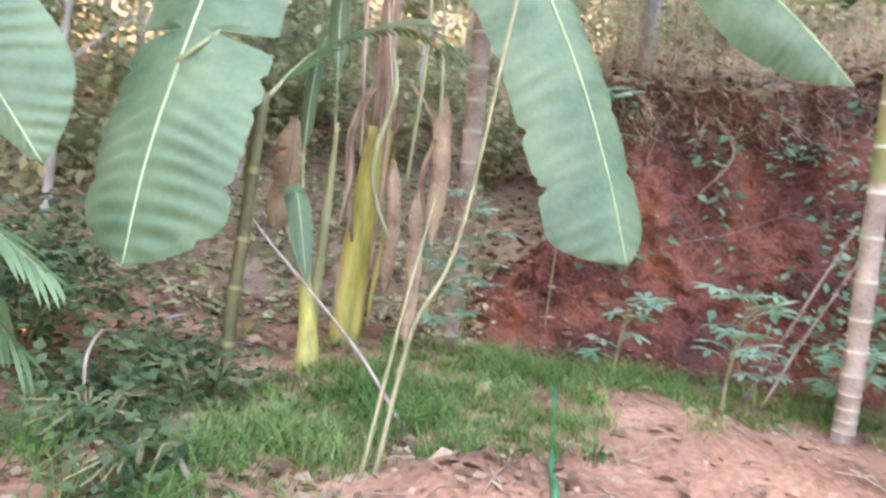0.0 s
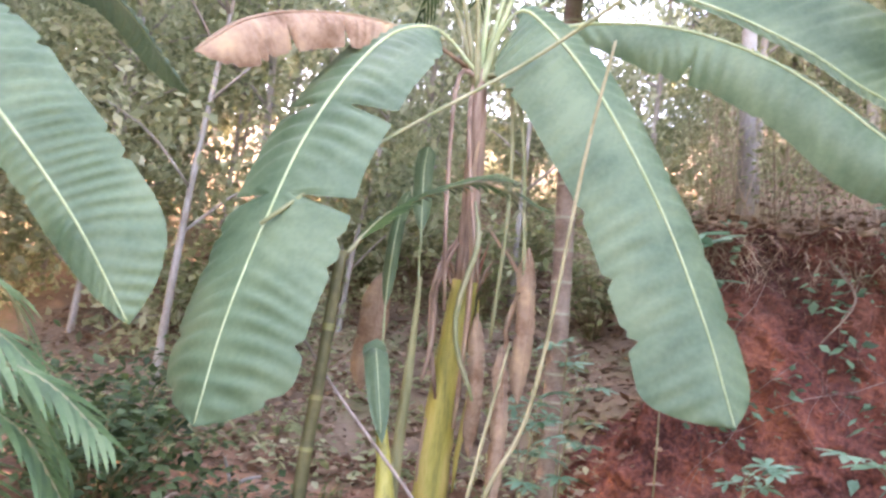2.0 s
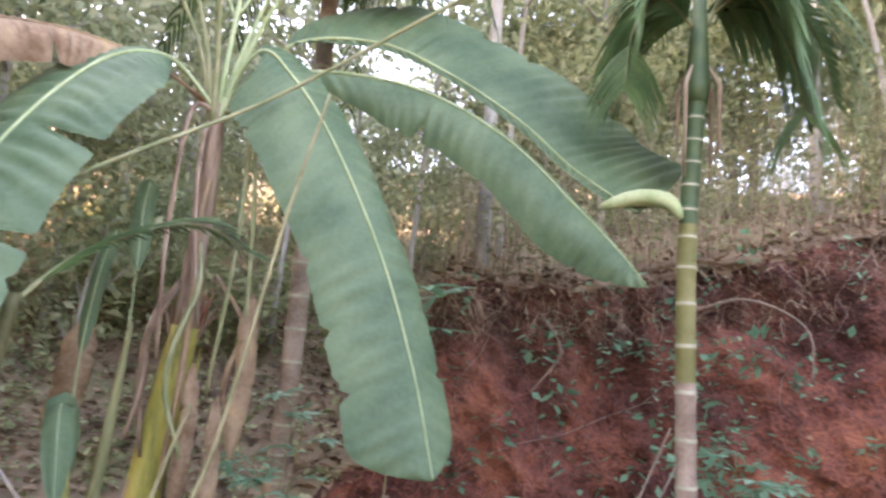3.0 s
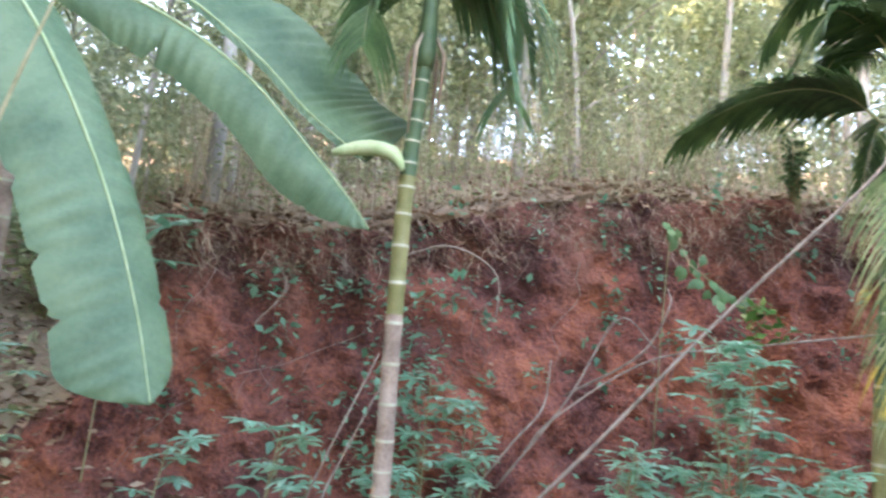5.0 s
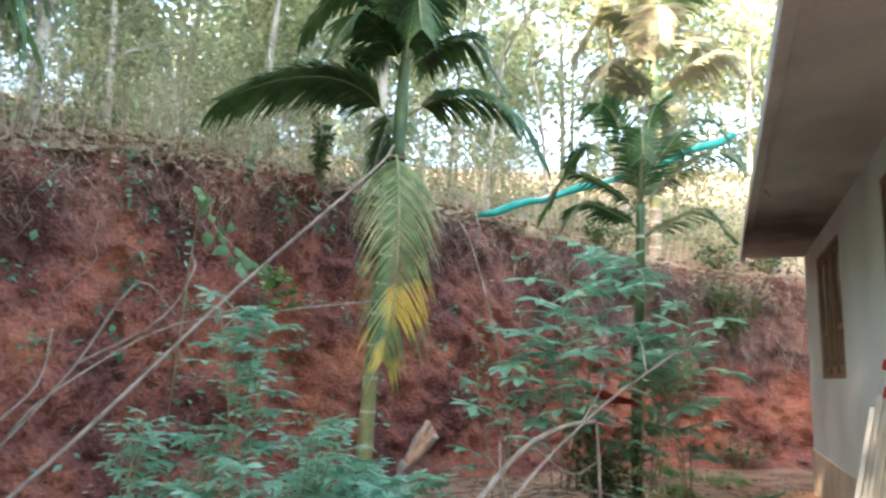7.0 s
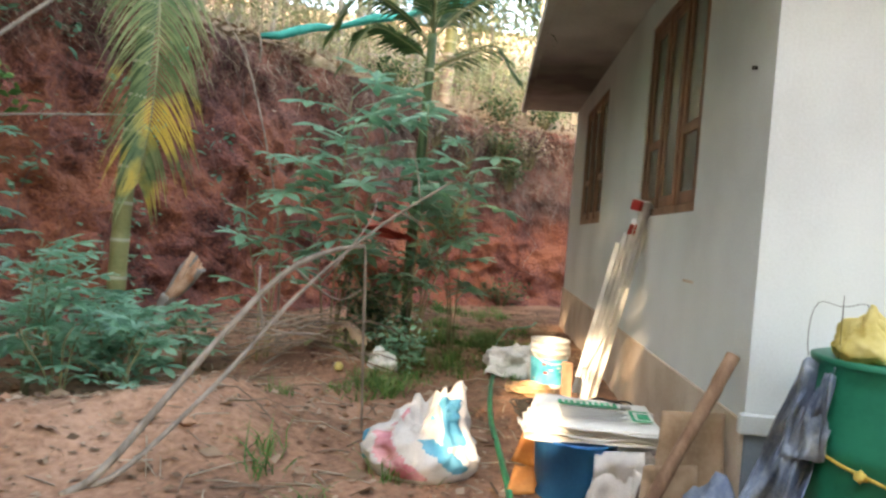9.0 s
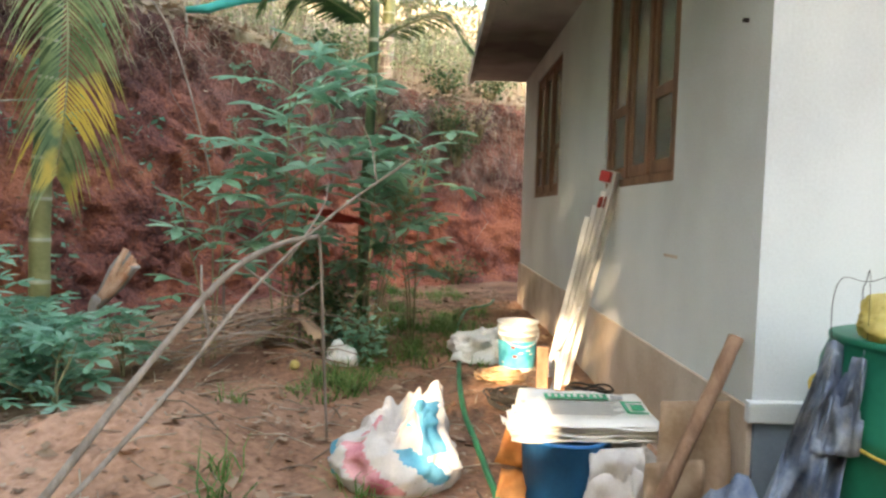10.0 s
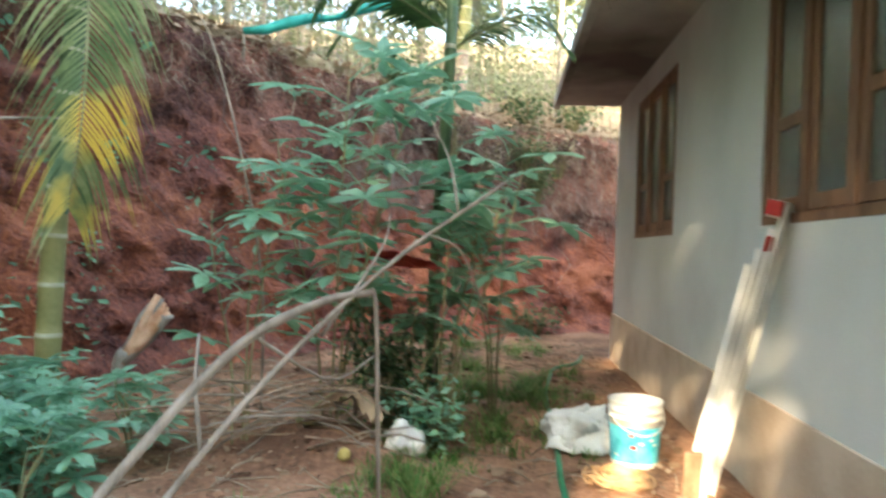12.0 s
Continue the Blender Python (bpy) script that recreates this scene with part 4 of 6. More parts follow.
def cassava(x, y, height, stems, leaves, spread, label, seed, scale=1.0, group="cassava bushes", low=0.3):
    r = random.Random(seed)
    z = land(x, y)
    p = thing("cassava_plant", (x, y, z), label, "cassava", group)
    for s in range(stems):
        a = r.uniform(0, 6.28)
        tip = Vector((spread * math.cos(a) * r.uniform(0.3, 1), spread * math.sin(a) * r.uniform(0.3, 1), height * r.uniform(0.7, 1.0)))
        path = spline([(0.04 * math.cos(a), 0.04 * math.sin(a), -0.06), (tip.x * 0.3, tip.y * 0.3, tip.z * 0.35), (tip.x * 0.75 + r.uniform(-.04, .04), tip.y * 0.75, tip.z * 0.75), tuple(tip)], 12)
        v, f = tube([tuple(q) for q in path], [0.009 - 0.0005 * k for k in range(12)], 6)
        linked("stem", v, f, M_CASS_STEM, p)
        n = max(3, leaves // stems)
        for k in range(n):
            u = low + (1 - low) * (k + r.random()) / n
            i = min(10, int(u * 11))
            c = path[i] + (path[i + 1] - path[i]) * (u * 11 - i)
            ob = new("leaf", r.choice(CASS_LEAVES))
            ob.parent = p
            sc = scale * 1.45 * r.uniform(0.65, 1.2)
            ob.matrix_local = Matrix.Translation(c) @ Euler((r.uniform(-.3, .3), r.uniform(-0.5, 0.15), r.uniform(0, 6.28))).to_matrix().to_4x4() @ Matrix.Scale(sc, 4)
    return p


cassava(-0.75, 5.0, 2.35, 5, 66, 0.55, "tall thin cassava bush with blue-green palmate leaves", 1, 1.15)
cassava(-0.1, 5.15, 2.3, 4, 44, 0.5, "tall cassava bush beside a young palm", 2, 1.1)
cassava(0.25, 5.6, 1.85, 3, 22, 0.35, "sparse cassava bush at the edge of the path", 3, 1.0)
cassava(-1.2, 4.7, 1.6, 3, 20, 0.35, "leafy cassava bush in red soil", 4, 1.1)
cassava(-2.65, 3.25, 1.75, 5, 70, 0.30, "upright cassava bush in front of the red bank", 5, 0.72)
for k, (x, y, h, lv) in enumerate(((-2.2, 3.3, 1.0, 30), (-2.9, 3.0, 0.95, 26), (-3.15, 2.7, 0.9, 24), (-2.0, 3.9, 0.5, 22), (-1.7, 4.5, 0.45, 20), (-2.6, 4.1, 0.9, 24), (-3.4, 3.2, 0.7, 16), (-2.35, 2.75, 0.75, 22), (-1.9, 3.2, 0.6, 18), (-2.12, 4.24, 0.6, 22), (-1.75, 3.95, 0.45, 18), (-2.5, 4.7, 0.55, 20), (-1.68, 3.5, 0.4, 16))):
    cassava(x, y, h, 4, int(lv * 1.5), 0.3, "low bushy cassava with blue-green leaves", 20 + k, 0.68, low=0.15)
for k, (x, y, h, lv) in enumerate(((-4.35, 1.75, 1.3, 30), (-4.5, 2.2, 1.1, 26), (-4.1, 2.1, 0.9, 20), (-3.9, 0.35, 0.95, 12), (-4.5, -0.2, 0.8, 10), (-4.3, 0.75, 0.55, 10), (-4.2, 1.35, 0.6, 12), (-5.1, -1.3, 1.4, 16), (-4.9, -1.55, 1.0, 14))):
    cassava(x, y, h, 2, lv, 0.22, "small cassava plant at the foot of the bank", 40 + k, 0.7, low=0.3)
cassava(-5.8, -0.48, max(0.6, 3.05 - land(-5.8, -0.48)), 1, 5, 0.1, "pale broad-leaved seedling on the slope", 70, 1.7, "", 0.75)

# ---- trees of the hillside and of the wood behind ----
def tree_meshes(seed, height, bare, leaves, radius, leaf, lean=0.6):
    """Trunk with limbs, and a crown of leaf clumps at the limbs' ends."""
    r = random.Random(seed)
    tv, tf, cv, cf = [], [], [], []
    lx, ly = r.uniform(-lean, lean), r.uniform(-lean, lean)
    trunk = spline([(0, 0, -0.3), (lx * 0.2, ly * 0.2, height * 0.3), (lx * 0.7, ly * 0.7, height * 0.65), (lx, ly, height)], 16)
    tube([tuple(q) for q in trunk], [radius * (1 - 0.8 * k / 15) for k in range(16)], 8, 0.15, tv, tf)
    ends = [Vector(trunk[-1])]
    for k in range(11):
        s = bare + (1 - bare) * (k + r.random()) / 11
        i = min(14, int(s * 15))
        b = Vector(trunk[i])
        a = r.uniform(0, 6.28)
        ln = height * r.uniform(0.14, 0.3) * (1.2 - 0.5 * s)
        e = b + Vector((math.cos(a) * ln, math.sin(a) * ln, ln * r.uniform(0.3, 0.9)))
        m = b.lerp(e, 0.5) + Vector((0, 0, ln * 0.12))
        tube([tuple(q) for q in spline([tuple(b), tuple(m), tuple(e)], 6)], [radius * 0.42 * (1 - 0.15 * q) for q in range(6)], 5, 0.1, tv, tf)
        ends += [e, m, b.lerp(e, 0.8) + Vector((r.uniform(-.4, .4), r.uniform(-.4, .4), 0.2))]
    for k in range(leaves):
        c = r.choice(ends) + Vector((r.gauss(0, 0.42), r.gauss(0, 0.42), r.gauss(0, 0.32)))
        d = unit((r.gauss(0, 1), r.gauss(0, 1), r.gauss(-0.3, 0.6)))
        e = unit(d.cross(Vector((r.gauss(0, 1), r.gauss(0, 1), 1))))
        q = leaf * r.uniform(0.6, 1.3)
        b = len(cv)
        cv += [tuple(c), tuple(c + d * q * 0.5 + e * q * 0.28), tuple(c + d * q + Vector((0, 0, -0.15 * q))), tuple(c + d * q * 0.5 - e * q * 0.28)]
        cf.append((b, b + 1, b + 2, b + 3))
    return tv, tf, cv, cf


def tree_kind(seed, height, bare, leaves, radius, leaf, label):
    tv, tf, cv, cf = tree_meshes(seed, height, bare, leaves, radius, leaf)
    t = thing("forest_tree", (0, 0, -50), label, "tree", "trees on the hillside")
    linked("trunk", tv, tf, M_BARK, t, "pale grey trunk")
    linked("crown", cv, cf, M_CROWN, t, shade=False)
    return t


KINDS = [tree_kind(301, 8.5, 0.30, 3000, 0.06, 0.17, "slim pale-barked tree with light yellowish-green leaves"),
         tree_kind(302, 10.0, 0.38, 3200, 0.075, 0.18, "tall pale-trunked tree with an open light crown"),
         tree_kind(303, 7.0, 0.22, 2800, 0.055, 0.16, "young pale-barked tree with sparse leaves"),
         tree_kind(304, 11.0, 0.34, 3300, 0.09, 0.19, "tall forked tree with grey-white bark")]
PLACES = [(-8.7, 0.9), (-7.3, 4.6), (-6.9, 5.4), (-8.4, 6.6), (-6.2, 7.6), (-5.0, 9.0), (-4.4, 8.2), (-3.4, 10.6), (-2.6, 12.3), (-1.4, 13.6), (1.2, 14.2), (3.5, 15.0),
          (-10.5, 3.0), (-11.0, 6.0), (-9.2, 9.0), (-7.2, 11.0), (-5.0, 13.2), (-3.0, 15.5), (0.2, 17.0), (4.5, 18.5), (-12.5, 0.0), (-11.2, -2.2), (-13.5, -4.5), (-10.6, -5.4), (-12.0, -8.0), (-10.0, -9.0),
          (-14.5, 3.5), (-14.0, 8.0), (-12.0, 11.5), (-9.5, 14.0), (-6.5, 16.5), (-16.5, -1.5), (-17.0, 6.0), (-3.5, 19.0), (1.5, 21.0), (-12.5, 16.0), (-8.5, 19.0), (7.0, 16.5), (-18, -6), (-16, -10)]
trng = random.Random(77)
for k, (x, y) in enumerate(PLACES):
    src = KINDS[(k * 3 + k // 4) % 4]
    m = Matrix.Translation((x, y, land(x, y) - 0.05)) @ Matrix.Rotation(trng.uniform(0, 6.28), 4, "Z")
    copy_thing(src, m)
# one stout pale trunk close to the edge of the bank
copy_thing(KINDS[3], Matrix.Translation((-6.5, 0.28, land(-6.5, 0.28) - 0.05)) @ Matrix.Rotation(1.0, 4, "Z"))
# bushy young trees, leafy from the ground, that fill the wood
# HIGH and WOOD stand out of view, added only to block the sun
HIGH = tree_kind(315, 11.5, 0.71, 3000, 0.11, 0.28, "unseen tall bare-stemmed tree with a high crown, added to block sun")
WOOD = tree_kind(316, 10.0, 0.12, 5200, 0.1, 0.36, "unseen full dark-leaved forest tree, added to block sun")
LOW = [tree_kind(311, 4.2, 0.04, 4000, 0.05, 0.15, "bushy sapling leafy from the ground up"), tree_kind(312, 5.5, 0.06, 4900, 0.06, 0.16, "leafy light green young tree")]
lrng = random.Random(9)
LOW_PLACES = []
while len(LOW_PLACES) < 45:
    i = lrng.randrange(20, len(BANK_FOOT) - 40)
    x, y, z = bank_point(i, lrng.uniform(1.27, 1.8))
    if -22 < x < 9 and -14 < y < 24 and not (x > -12.5 and y < -0.5):
        LOW_PLACES.append((x, y))
for k, (x, y) in enumerate(LOW_PLACES):
    m = Matrix.Translation((x, y, land(x, y) - 0.05)) @ Matrix.Rotation(lrng.uniform(0, 6.28), 4, "Z")
    copy_thing(LOW[k % 2], m)
# saplings and young trees between the wood and the foot of the hill
for k, (x, y) in enumerate(((-7.6, -6.2), (-8.8, -8.4), (-9.6, -4.6), (-11.0, -6.8), (-10.4, -10.4), (-12.6, -9.6), (-13.2, -6.2), (-7.4, -9.8), (-12.0, -12.2), (-14.6, -8.2), (-9.2, -12.4), (-14.8, -12.0), (-15.6, -4.6))):
    m = Matrix.Translation((x, y, land(x, y) - 0.05)) @ Matrix.Rotation(lrng.uniform(0, 6.28), 4, "Z")
    copy_thing(LOW[k % 2] if k % 3 else KINDS[k % 4], m)
# unseen trees added on the sunny side to keep the yard in shade; a gap lets the sun through to the ladder
def gap(x, y):
    return abs(x - (1.3 - 0.268 * (4.4 - y)))


GAP = 3.4
G_EAST, G_WEST = 3.0, 3.8
wrng = random.Random(31)
for row, (y0, step) in enumerate(((-11.5, 1.8), (-13.2, 1.7), (-15.2, 1.5), (-17.0, 1.6))):
    x = (-17.0 if row < 2 else -27.0) + row * 0.7
    while x < 11:
        px, py = x + wrng.uniform(-0.4, 0.4), y0 + wrng.uniform(-0.5, 0.5)
        if gap(px, py) > GAP and not (px < -5.0 and py > -13.9):
            w = copy_thing(WOOD, Matrix.Translation((px, py, land(px, py) - 0.05)) @ Matrix.Rotation(wrng.uniform(0, 6.28), 4, "Z") @ Matrix.Diagonal((1, 1, 1.55 if row > 1 else 1.0, 1)))
            w["group"] = "trees behind the yard"
        x += step
for k, (dx, y) in enumerate(((G_EAST, -11.4), (-G_WEST, -11.8), (G_EAST + 0.25, -13.4), (-G_WEST - 0.2, -13.6), (G_EAST + 1.3, -12.3), (-G_WEST - 1.2, -12.4))):
    px = 1.3 - 0.268 * (4.4 - y) + dx
    w = copy_thing(WOOD, Matrix.Translation((px, y, land(px, y) - 0.05)) @ Matrix.Rotation(k * 2.1, 4, "Z"))
    w["group"] = "trees behind the yard"
# high crowns added over the gap to keep sun off the upper wall
for k, (dx, y) in enumerate(((-1.5, -11.3), (-0.7, -11.6), (0.1, -11.3), (0.9, -11.6), (1.7, -11.3), (-1.1, -12.6), (-0.3, -12.8), (0.5, -12.6), (1.3, -12.8))):
    px = 1.3 - 0.268 * (4.4 - y) + dx
    w = copy_thing(HIGH, Matrix.Translation((px, y, land(px, y) - 0.05)) @ Matrix.Rotation(k * 1.3, 4, "Z"))
    w["group"] = "trees behind the yard"
for row, (y0, step) in enumerate(((-8.6, 1.25), (-10.2, 1.2))):
    x = -14.0 + row * 0.6
    while x < 11:
        px, py = x + wrng.uniform(-0.3, 0.3), y0 + wrng.uniform(-0.3, 0.3)
        if gap(px, py) < 0.7 or px < -5.0:
            x += step
            continue
        w = copy_thing(LOW[0 if gap(px, py) < 2.0 else 1], Matrix.Translation((px, py, land(px, py) - 0.05)) @ Matrix.Rotation(wrng.uniform(0, 6.28), 4, "Z"))
        w["group"] = "trees behind the yard"
        x += step
# two more unseen young trees, added to shade the sack
for dx, y in ((-1.05, -9.4), (-1.5, -10.3)):
    px = 1.3 - 0.268 * (4.4 - y) + dx
    w = copy_thing(LOW[1], Matrix.Translation((px, y, land(px, y) - 0.05)) @ Matrix.Rotation(dx * 3, 4, "Z"))
    w["group"] = "trees behind the yard"
KINDS += LOW + [HIGH, WOOD]
for src in KINDS:
    for o in (*src.children_recursive, src):
        bpy.data.objects.remove(o)


# ---- ground cover ----
def blade(verts, faces, c, d, length, width, bend, e):
    """One grass blade or stalk of two quads ending in a point."""
    b = len(verts)
    p = Vector(c)
    for f, w in ((0, 1.0), (0.5, 0.75)):
        q = p + Vector(d) * length * f + Vector(bend) * (f * f)
        verts.append(tuple(q + Vector(e) * width * w))
        verts.append(tuple(q - Vector(e) * width * w))
    verts.append(tuple(p + Vector(d) * length + Vector(bend)))
    faces += [(b, b + 1, b + 3, b + 2), (b + 2, b + 3, b + 4)]


def leaf_card(verts, faces, c, size, r, lift=0.3, slim=0.3):
    d = unit((r.gauss(0, 1), r.gauss(0, 1), r.gauss(0, lift)))
    e = unit(d.cross(Vector((r.gauss(0, 0.4), r.gauss(0, 0.4), 1))))
    b = len(verts)
    c = Vector(c)
    q = size * r.uniform(0.6, 1.3)
    verts += [tuple(c), tuple(c + d * q * 0.45 + e * q * slim), tuple(c + d * q + Vector((0, 0, -0.1 * q))), tuple(c + d * q * 0.45 - e * q * slim)]
    faces.append((b, b + 1, b + 2, b + 3))


def bank_place(r, lo, hi, y0=-3.0, y1=13.0):
    """A spot on the bank or hillside at profile s in lo..hi."""
    while True:
        i = r.randrange(2, len(BANK_FOOT) - 2)
        if y0 < BANK_FOOT[i][1] < y1 and BANK_FOOT[i][0] < 12:
            return bank_point(i, r.uniform(lo, hi)), i


def build_cover():
    r = random.Random(5)
    # grass of the yard
    v, f = [], []
    patches = [(-3.6, -1.6, 0.75, 3600), (-4.4, -0.7, 0.8, 2200), (-3.2, -2.2, 0.7, 1600), (-4.8, 0.3, 0.8, 2200), (-4.6, 1.6, 0.7, 900), (-0.25, 6.2, 0.5, 600), (0.1, 7.2, 0.7, 700), (-0.25, 4.1, 0.25, 260), (-0.4, 3.0, 0.5, 90), (0.2, 9.6, 0.8, 700), (0.25, 5.3, 0.45, 600), (0.35, 6.6, 0.5, 800), (-0.2, 4.5, 0.4, 350), (-0.3, 2.4, 0.6, 110), (-2.4, -3.4, 0.6, 700), (-2.6, -2.3, 0.5, 1500), (-1.9, -2.3, 0.4, 700), (-4.9, -1.0, 0.7, 1800)]
    for cx, cy, s, n in patches:
        for k in range(n):
            if k % 26 == 0:
                tx, ty, th = r.gauss(cx, s * 0.62), r.gauss(cy, s * 0.62), r.uniform(0.07, 0.26)
            x, y = r.gauss(tx, 0.045), r.gauss(ty, 0.045)
            if x > 1.4:
                continue
            a = r.uniform(0, 6.28)
            h = th * r.uniform(0.6, 1.2)
            blade(v, f, (x, y, gz(x, y) - 0.01), (r.gauss(0, .25), r.gauss(0, .25), 1), h, 0.004, (math.cos(a) * h * 0.75, math.sin(a) * h * 0.75, -h * 0.3), (math.cos(a + 1.5), math.sin(a + 1.5), 0))
    tagged(linked("grass", v, f, M_GRASS, shade=False), "short green grass tufts on the yard", "grass", kind="stuff")
    # fallen leaves and twigs
    v, f = [], []
    for _ in range(9000):
        x, y = r.uniform(-6.5, 1.5), r.uniform(-5, 10.5)
        leaf_card(v, f, (x, y, land(x, y) + 0.012), r.choice((0.04, 0.05, 0.07, 0.1)), r, 0.15)
    for _ in range(10000):
        x, y = r.uniform(-13, -5.5), r.uniform(-9, 0.2)
        leaf_card(v, f, (x, y, land(x, y) + 0.02), r.choice((0.08, 0.12, 0.16)), r, 0.25)
    for _ in range(5000):
        x, y = r.uniform(-2.2, 1.45), r.uniform(1.5, 10)
        leaf_card(v, f, (x, y, land(x, y) + 0.008), r.choice((0.02, 0.03, 0.045)), r, 0.2)
    for _ in range(2600):
        x, y = r.gauss(-3.0, 1.2), r.gauss(-2.6, 0.9)
        leaf_card(v, f, (x, y, land(x, y) + 0.012), r.choice((0.05, 0.08, 0.12)), r, 0.2)
    tagged(linked("leaf_litter", v, f, M_LITTER, shade=False), "scattered brown fallen leaves", "litter", kind="stuff")
    v, f = [], []
    for _ in range(1700):
        x, y = r.uniform(-5, 1.3), r.uniform(-4, 10)
        a = r.uniform(0, 6.28)
        ln = r.uniform(0.08, 0.35)
        z = gz(x, y) + 0.008
        tube([(x, y, z), (x + math.cos(a) * ln * .5, y + math.sin(a) * ln * .5, z + 0.012), (x + math.cos(a) * ln, y + math.sin(a) * ln, gz(x + math.cos(a) * ln, y + math.sin(a) * ln) + 0.006)], [0.004, 0.004, 0.002], 4, 0, v, f)
    tagged(linked("twigs", v, f, M_STRAW), "dry twigs strewn over the earth", "twigs", kind="stuff")
    # dry roots and straw over the lip of the bank
    v, f = [], []
    for _ in range(15000):
        p, i = bank_place(r, 0.84, 1.12, -1.5, 13)
        a = r.uniform(0, 6.28)
        h = r.uniform(0.08, 0.32)
        blade(v, f, p, (r.gauss(0, .5), r.gauss(0, .5), r.uniform(-0.6, 0.8)), h, 0.005, (math.cos(a) * h * 0.6, math.sin(a) * h * 0.6, -h * r.uniform(0.2, 1.0)), (math.cos(a + 1.5), math.sin(a + 1.5), 0.3))
    tagged(linked("dry_grass", v, f, M_STRAW, shade=False), "dry grass and roots hanging over the bank's edge", "dry grass", kind="stuff")
    v, f = [], []
    for _ in range(5500):
        p, i = bank_place(r, 0.6, 1.02, 9.3, 13)
        a = r.uniform(0, 6.28)
        h = r.uniform(0.15, 0.6)
        blade(v, f, p, (r.gauss(0.2, .5), r.gauss(-0.5, .5), r.uniform(-0.6, 0.4)), h, 0.004, (0, -0.05, -h * r.uniform(0.5, 1.2)), (math.cos(a), math.sin(a), 0.2))
    tagged(linked("dry_tangle", v, f, M_TANGLE, shade=False), "grey-brown dry tangle hanging over the far bank", "dry grass", kind="stuff")
    # fallen leaves along the top of the bank and the slope
    v, f = [], []
    for _ in range(9000):
        p, i = bank_place(r, 0.96, 1.3, -12, 13)
        leaf_card(v, f, Vector(p) + Vector((0, 0, 0.01)), r.choice((0.06, 0.09, 0.12)), r, 0.4)
    tagged(linked("slope_litter", v, f, M_LITTER, shade=False), "brown fallen leaves along the bank's top", "litter", kind="stuff")
    # scrub on the hillside: stalks and leaves
    v, f, lv, lf = [], [], [], []
    for _ in range(7600):
        p, i = bank_place(r, 1.03, 1.55, -14, 14)
        p = Vector(p)
        h = r.uniform(0.5, 2.3) * (0.6 if p.y < -0.5 else 1.0)
        a = r.uniform(0, 6.28)
        lean = Vector((r.gauss(0, .18), r.gauss(0, .18), 1))
        blade(v, f, p - Vector((0, 0, 0.03)), lean, h, r.choice((0.003, 0.004, 0.006)), (r.gauss(0, .12), r.gauss(0, .12), 0), (math.cos(a), math.sin(a), 0))
        for _ in range(r.choice((8, 14, 20, 28))):
            leaf_card(lv, lf, p + lean * h * r.uniform(0.15, 1.0) + Vector((r.gauss(0, .16), r.gauss(0, .16), r.gauss(0, .1))), r.choice((0.04, 0.06, 0.09)), r, 0.5, 0.22)
    tagged(linked("scrub_stalks", v, f, M_STRAW, shade=False), "thin dry stalks of hillside scrub", "scrub", kind="stuff")
    tagged(linked("scrub_leaves", lv, lf, M_SCRUB, shade=False), "pale green leaves of hillside scrub", "scrub", kind="stuff")
    # roots and dry runners hanging down the face
    v, f = [], []
    for _ in range(110):
        i = r.randrange(2, len(BANK_FOOT) - 2)
        if not (-1.0 < BANK_FOOT[i][1] < 12.5 and BANK_FOOT[i][0] < 3):
            continue
        s0, path = r.uniform(0.55, 1.0), []
        drift, fall = r.gauss(0, 2.2), r.uniform(0.02, 0.07)
        for k in range(9):
            q = Vector(bank_point(min(max(int(i + drift * k + 2 * math.sin(k * 1.3 + i)), 2), len(BANK_FOOT) - 3), max(s0 - fall * k, 0.12)))
            path.append(tuple(q + Vector((0.05 + 0.03 * math.sin(k + i), -0.03, 0.0))))
        w = r.choice((0.002, 0.003, 0.005))
        tube(path, [w * (1 - 0.07 * k) for k in range(9)], 4, 0, v, f)
    tagged(linked("hanging_roots", v, f, M_TANGLE), "thin dry roots and runners over the red earth", "roots", kind="stuff")
    # small weeds clinging to the bank's face
    v, f = [], []
    for _ in range(110):
        p, i = bank_place(r, 0.2, 1.0, -0.5, 9.5)
        n = Vector((1, -0.6, 0.1)).normalized()
        for _ in range(r.randint(8, 22)):
            leaf_card(v, f, Vector(p) + n * r.uniform(0.02, 0.14) + Vector((r.gauss(0, .07), r.gauss(0, .09), r.gauss(0, .1))), r.choice((0.06, 0.09, 0.12)), r, 0.5, 0.28)
    for _ in range(46):
        c = Vector((r.uniform(-5.0, -4.4), r.gauss(1.75, 0.28), r.uniform(0.3, 2.1)))
        for _ in range(r.randint(8, 16)):
            leaf_card(v, f, c + Vector((r.gauss(0, .06), r.gauss(0, .1), r.gauss(0, .08))), r.choice((0.06, 0.09, 0.12)), r, 0.5, 0.28)
    tagged(linked("bank_weeds", v, f, M_CASSAVA, shade=False), "small green weeds on the earth face", "weeds", kind="stuff")
    # seedlings and weeds over the littered slope
    v, f = [], []
    for _ in range(420):
        x, y = r.uniform(-11.5, -5.2), r.uniform(-7.5, -0.9)
        z, h = land(x, y), r.uniform(0.06, 0.35)
        for _ in range(r.randint(6, 18)):
            leaf_card(v, f, (x + r.gauss(0, .1), y + r.gauss(0, .1), z + h * r.random() + 0.02), r.choice((0.07, 0.1, 0.14)), r, 0.4, 0.28)
    tagged(linked("slope_weeds", v, f, M_SCRUB, shade=False), "green seedlings and weeds on the littered slope", "weeds", kind="stuff")
    # clods of the bank
    v, f = [], []
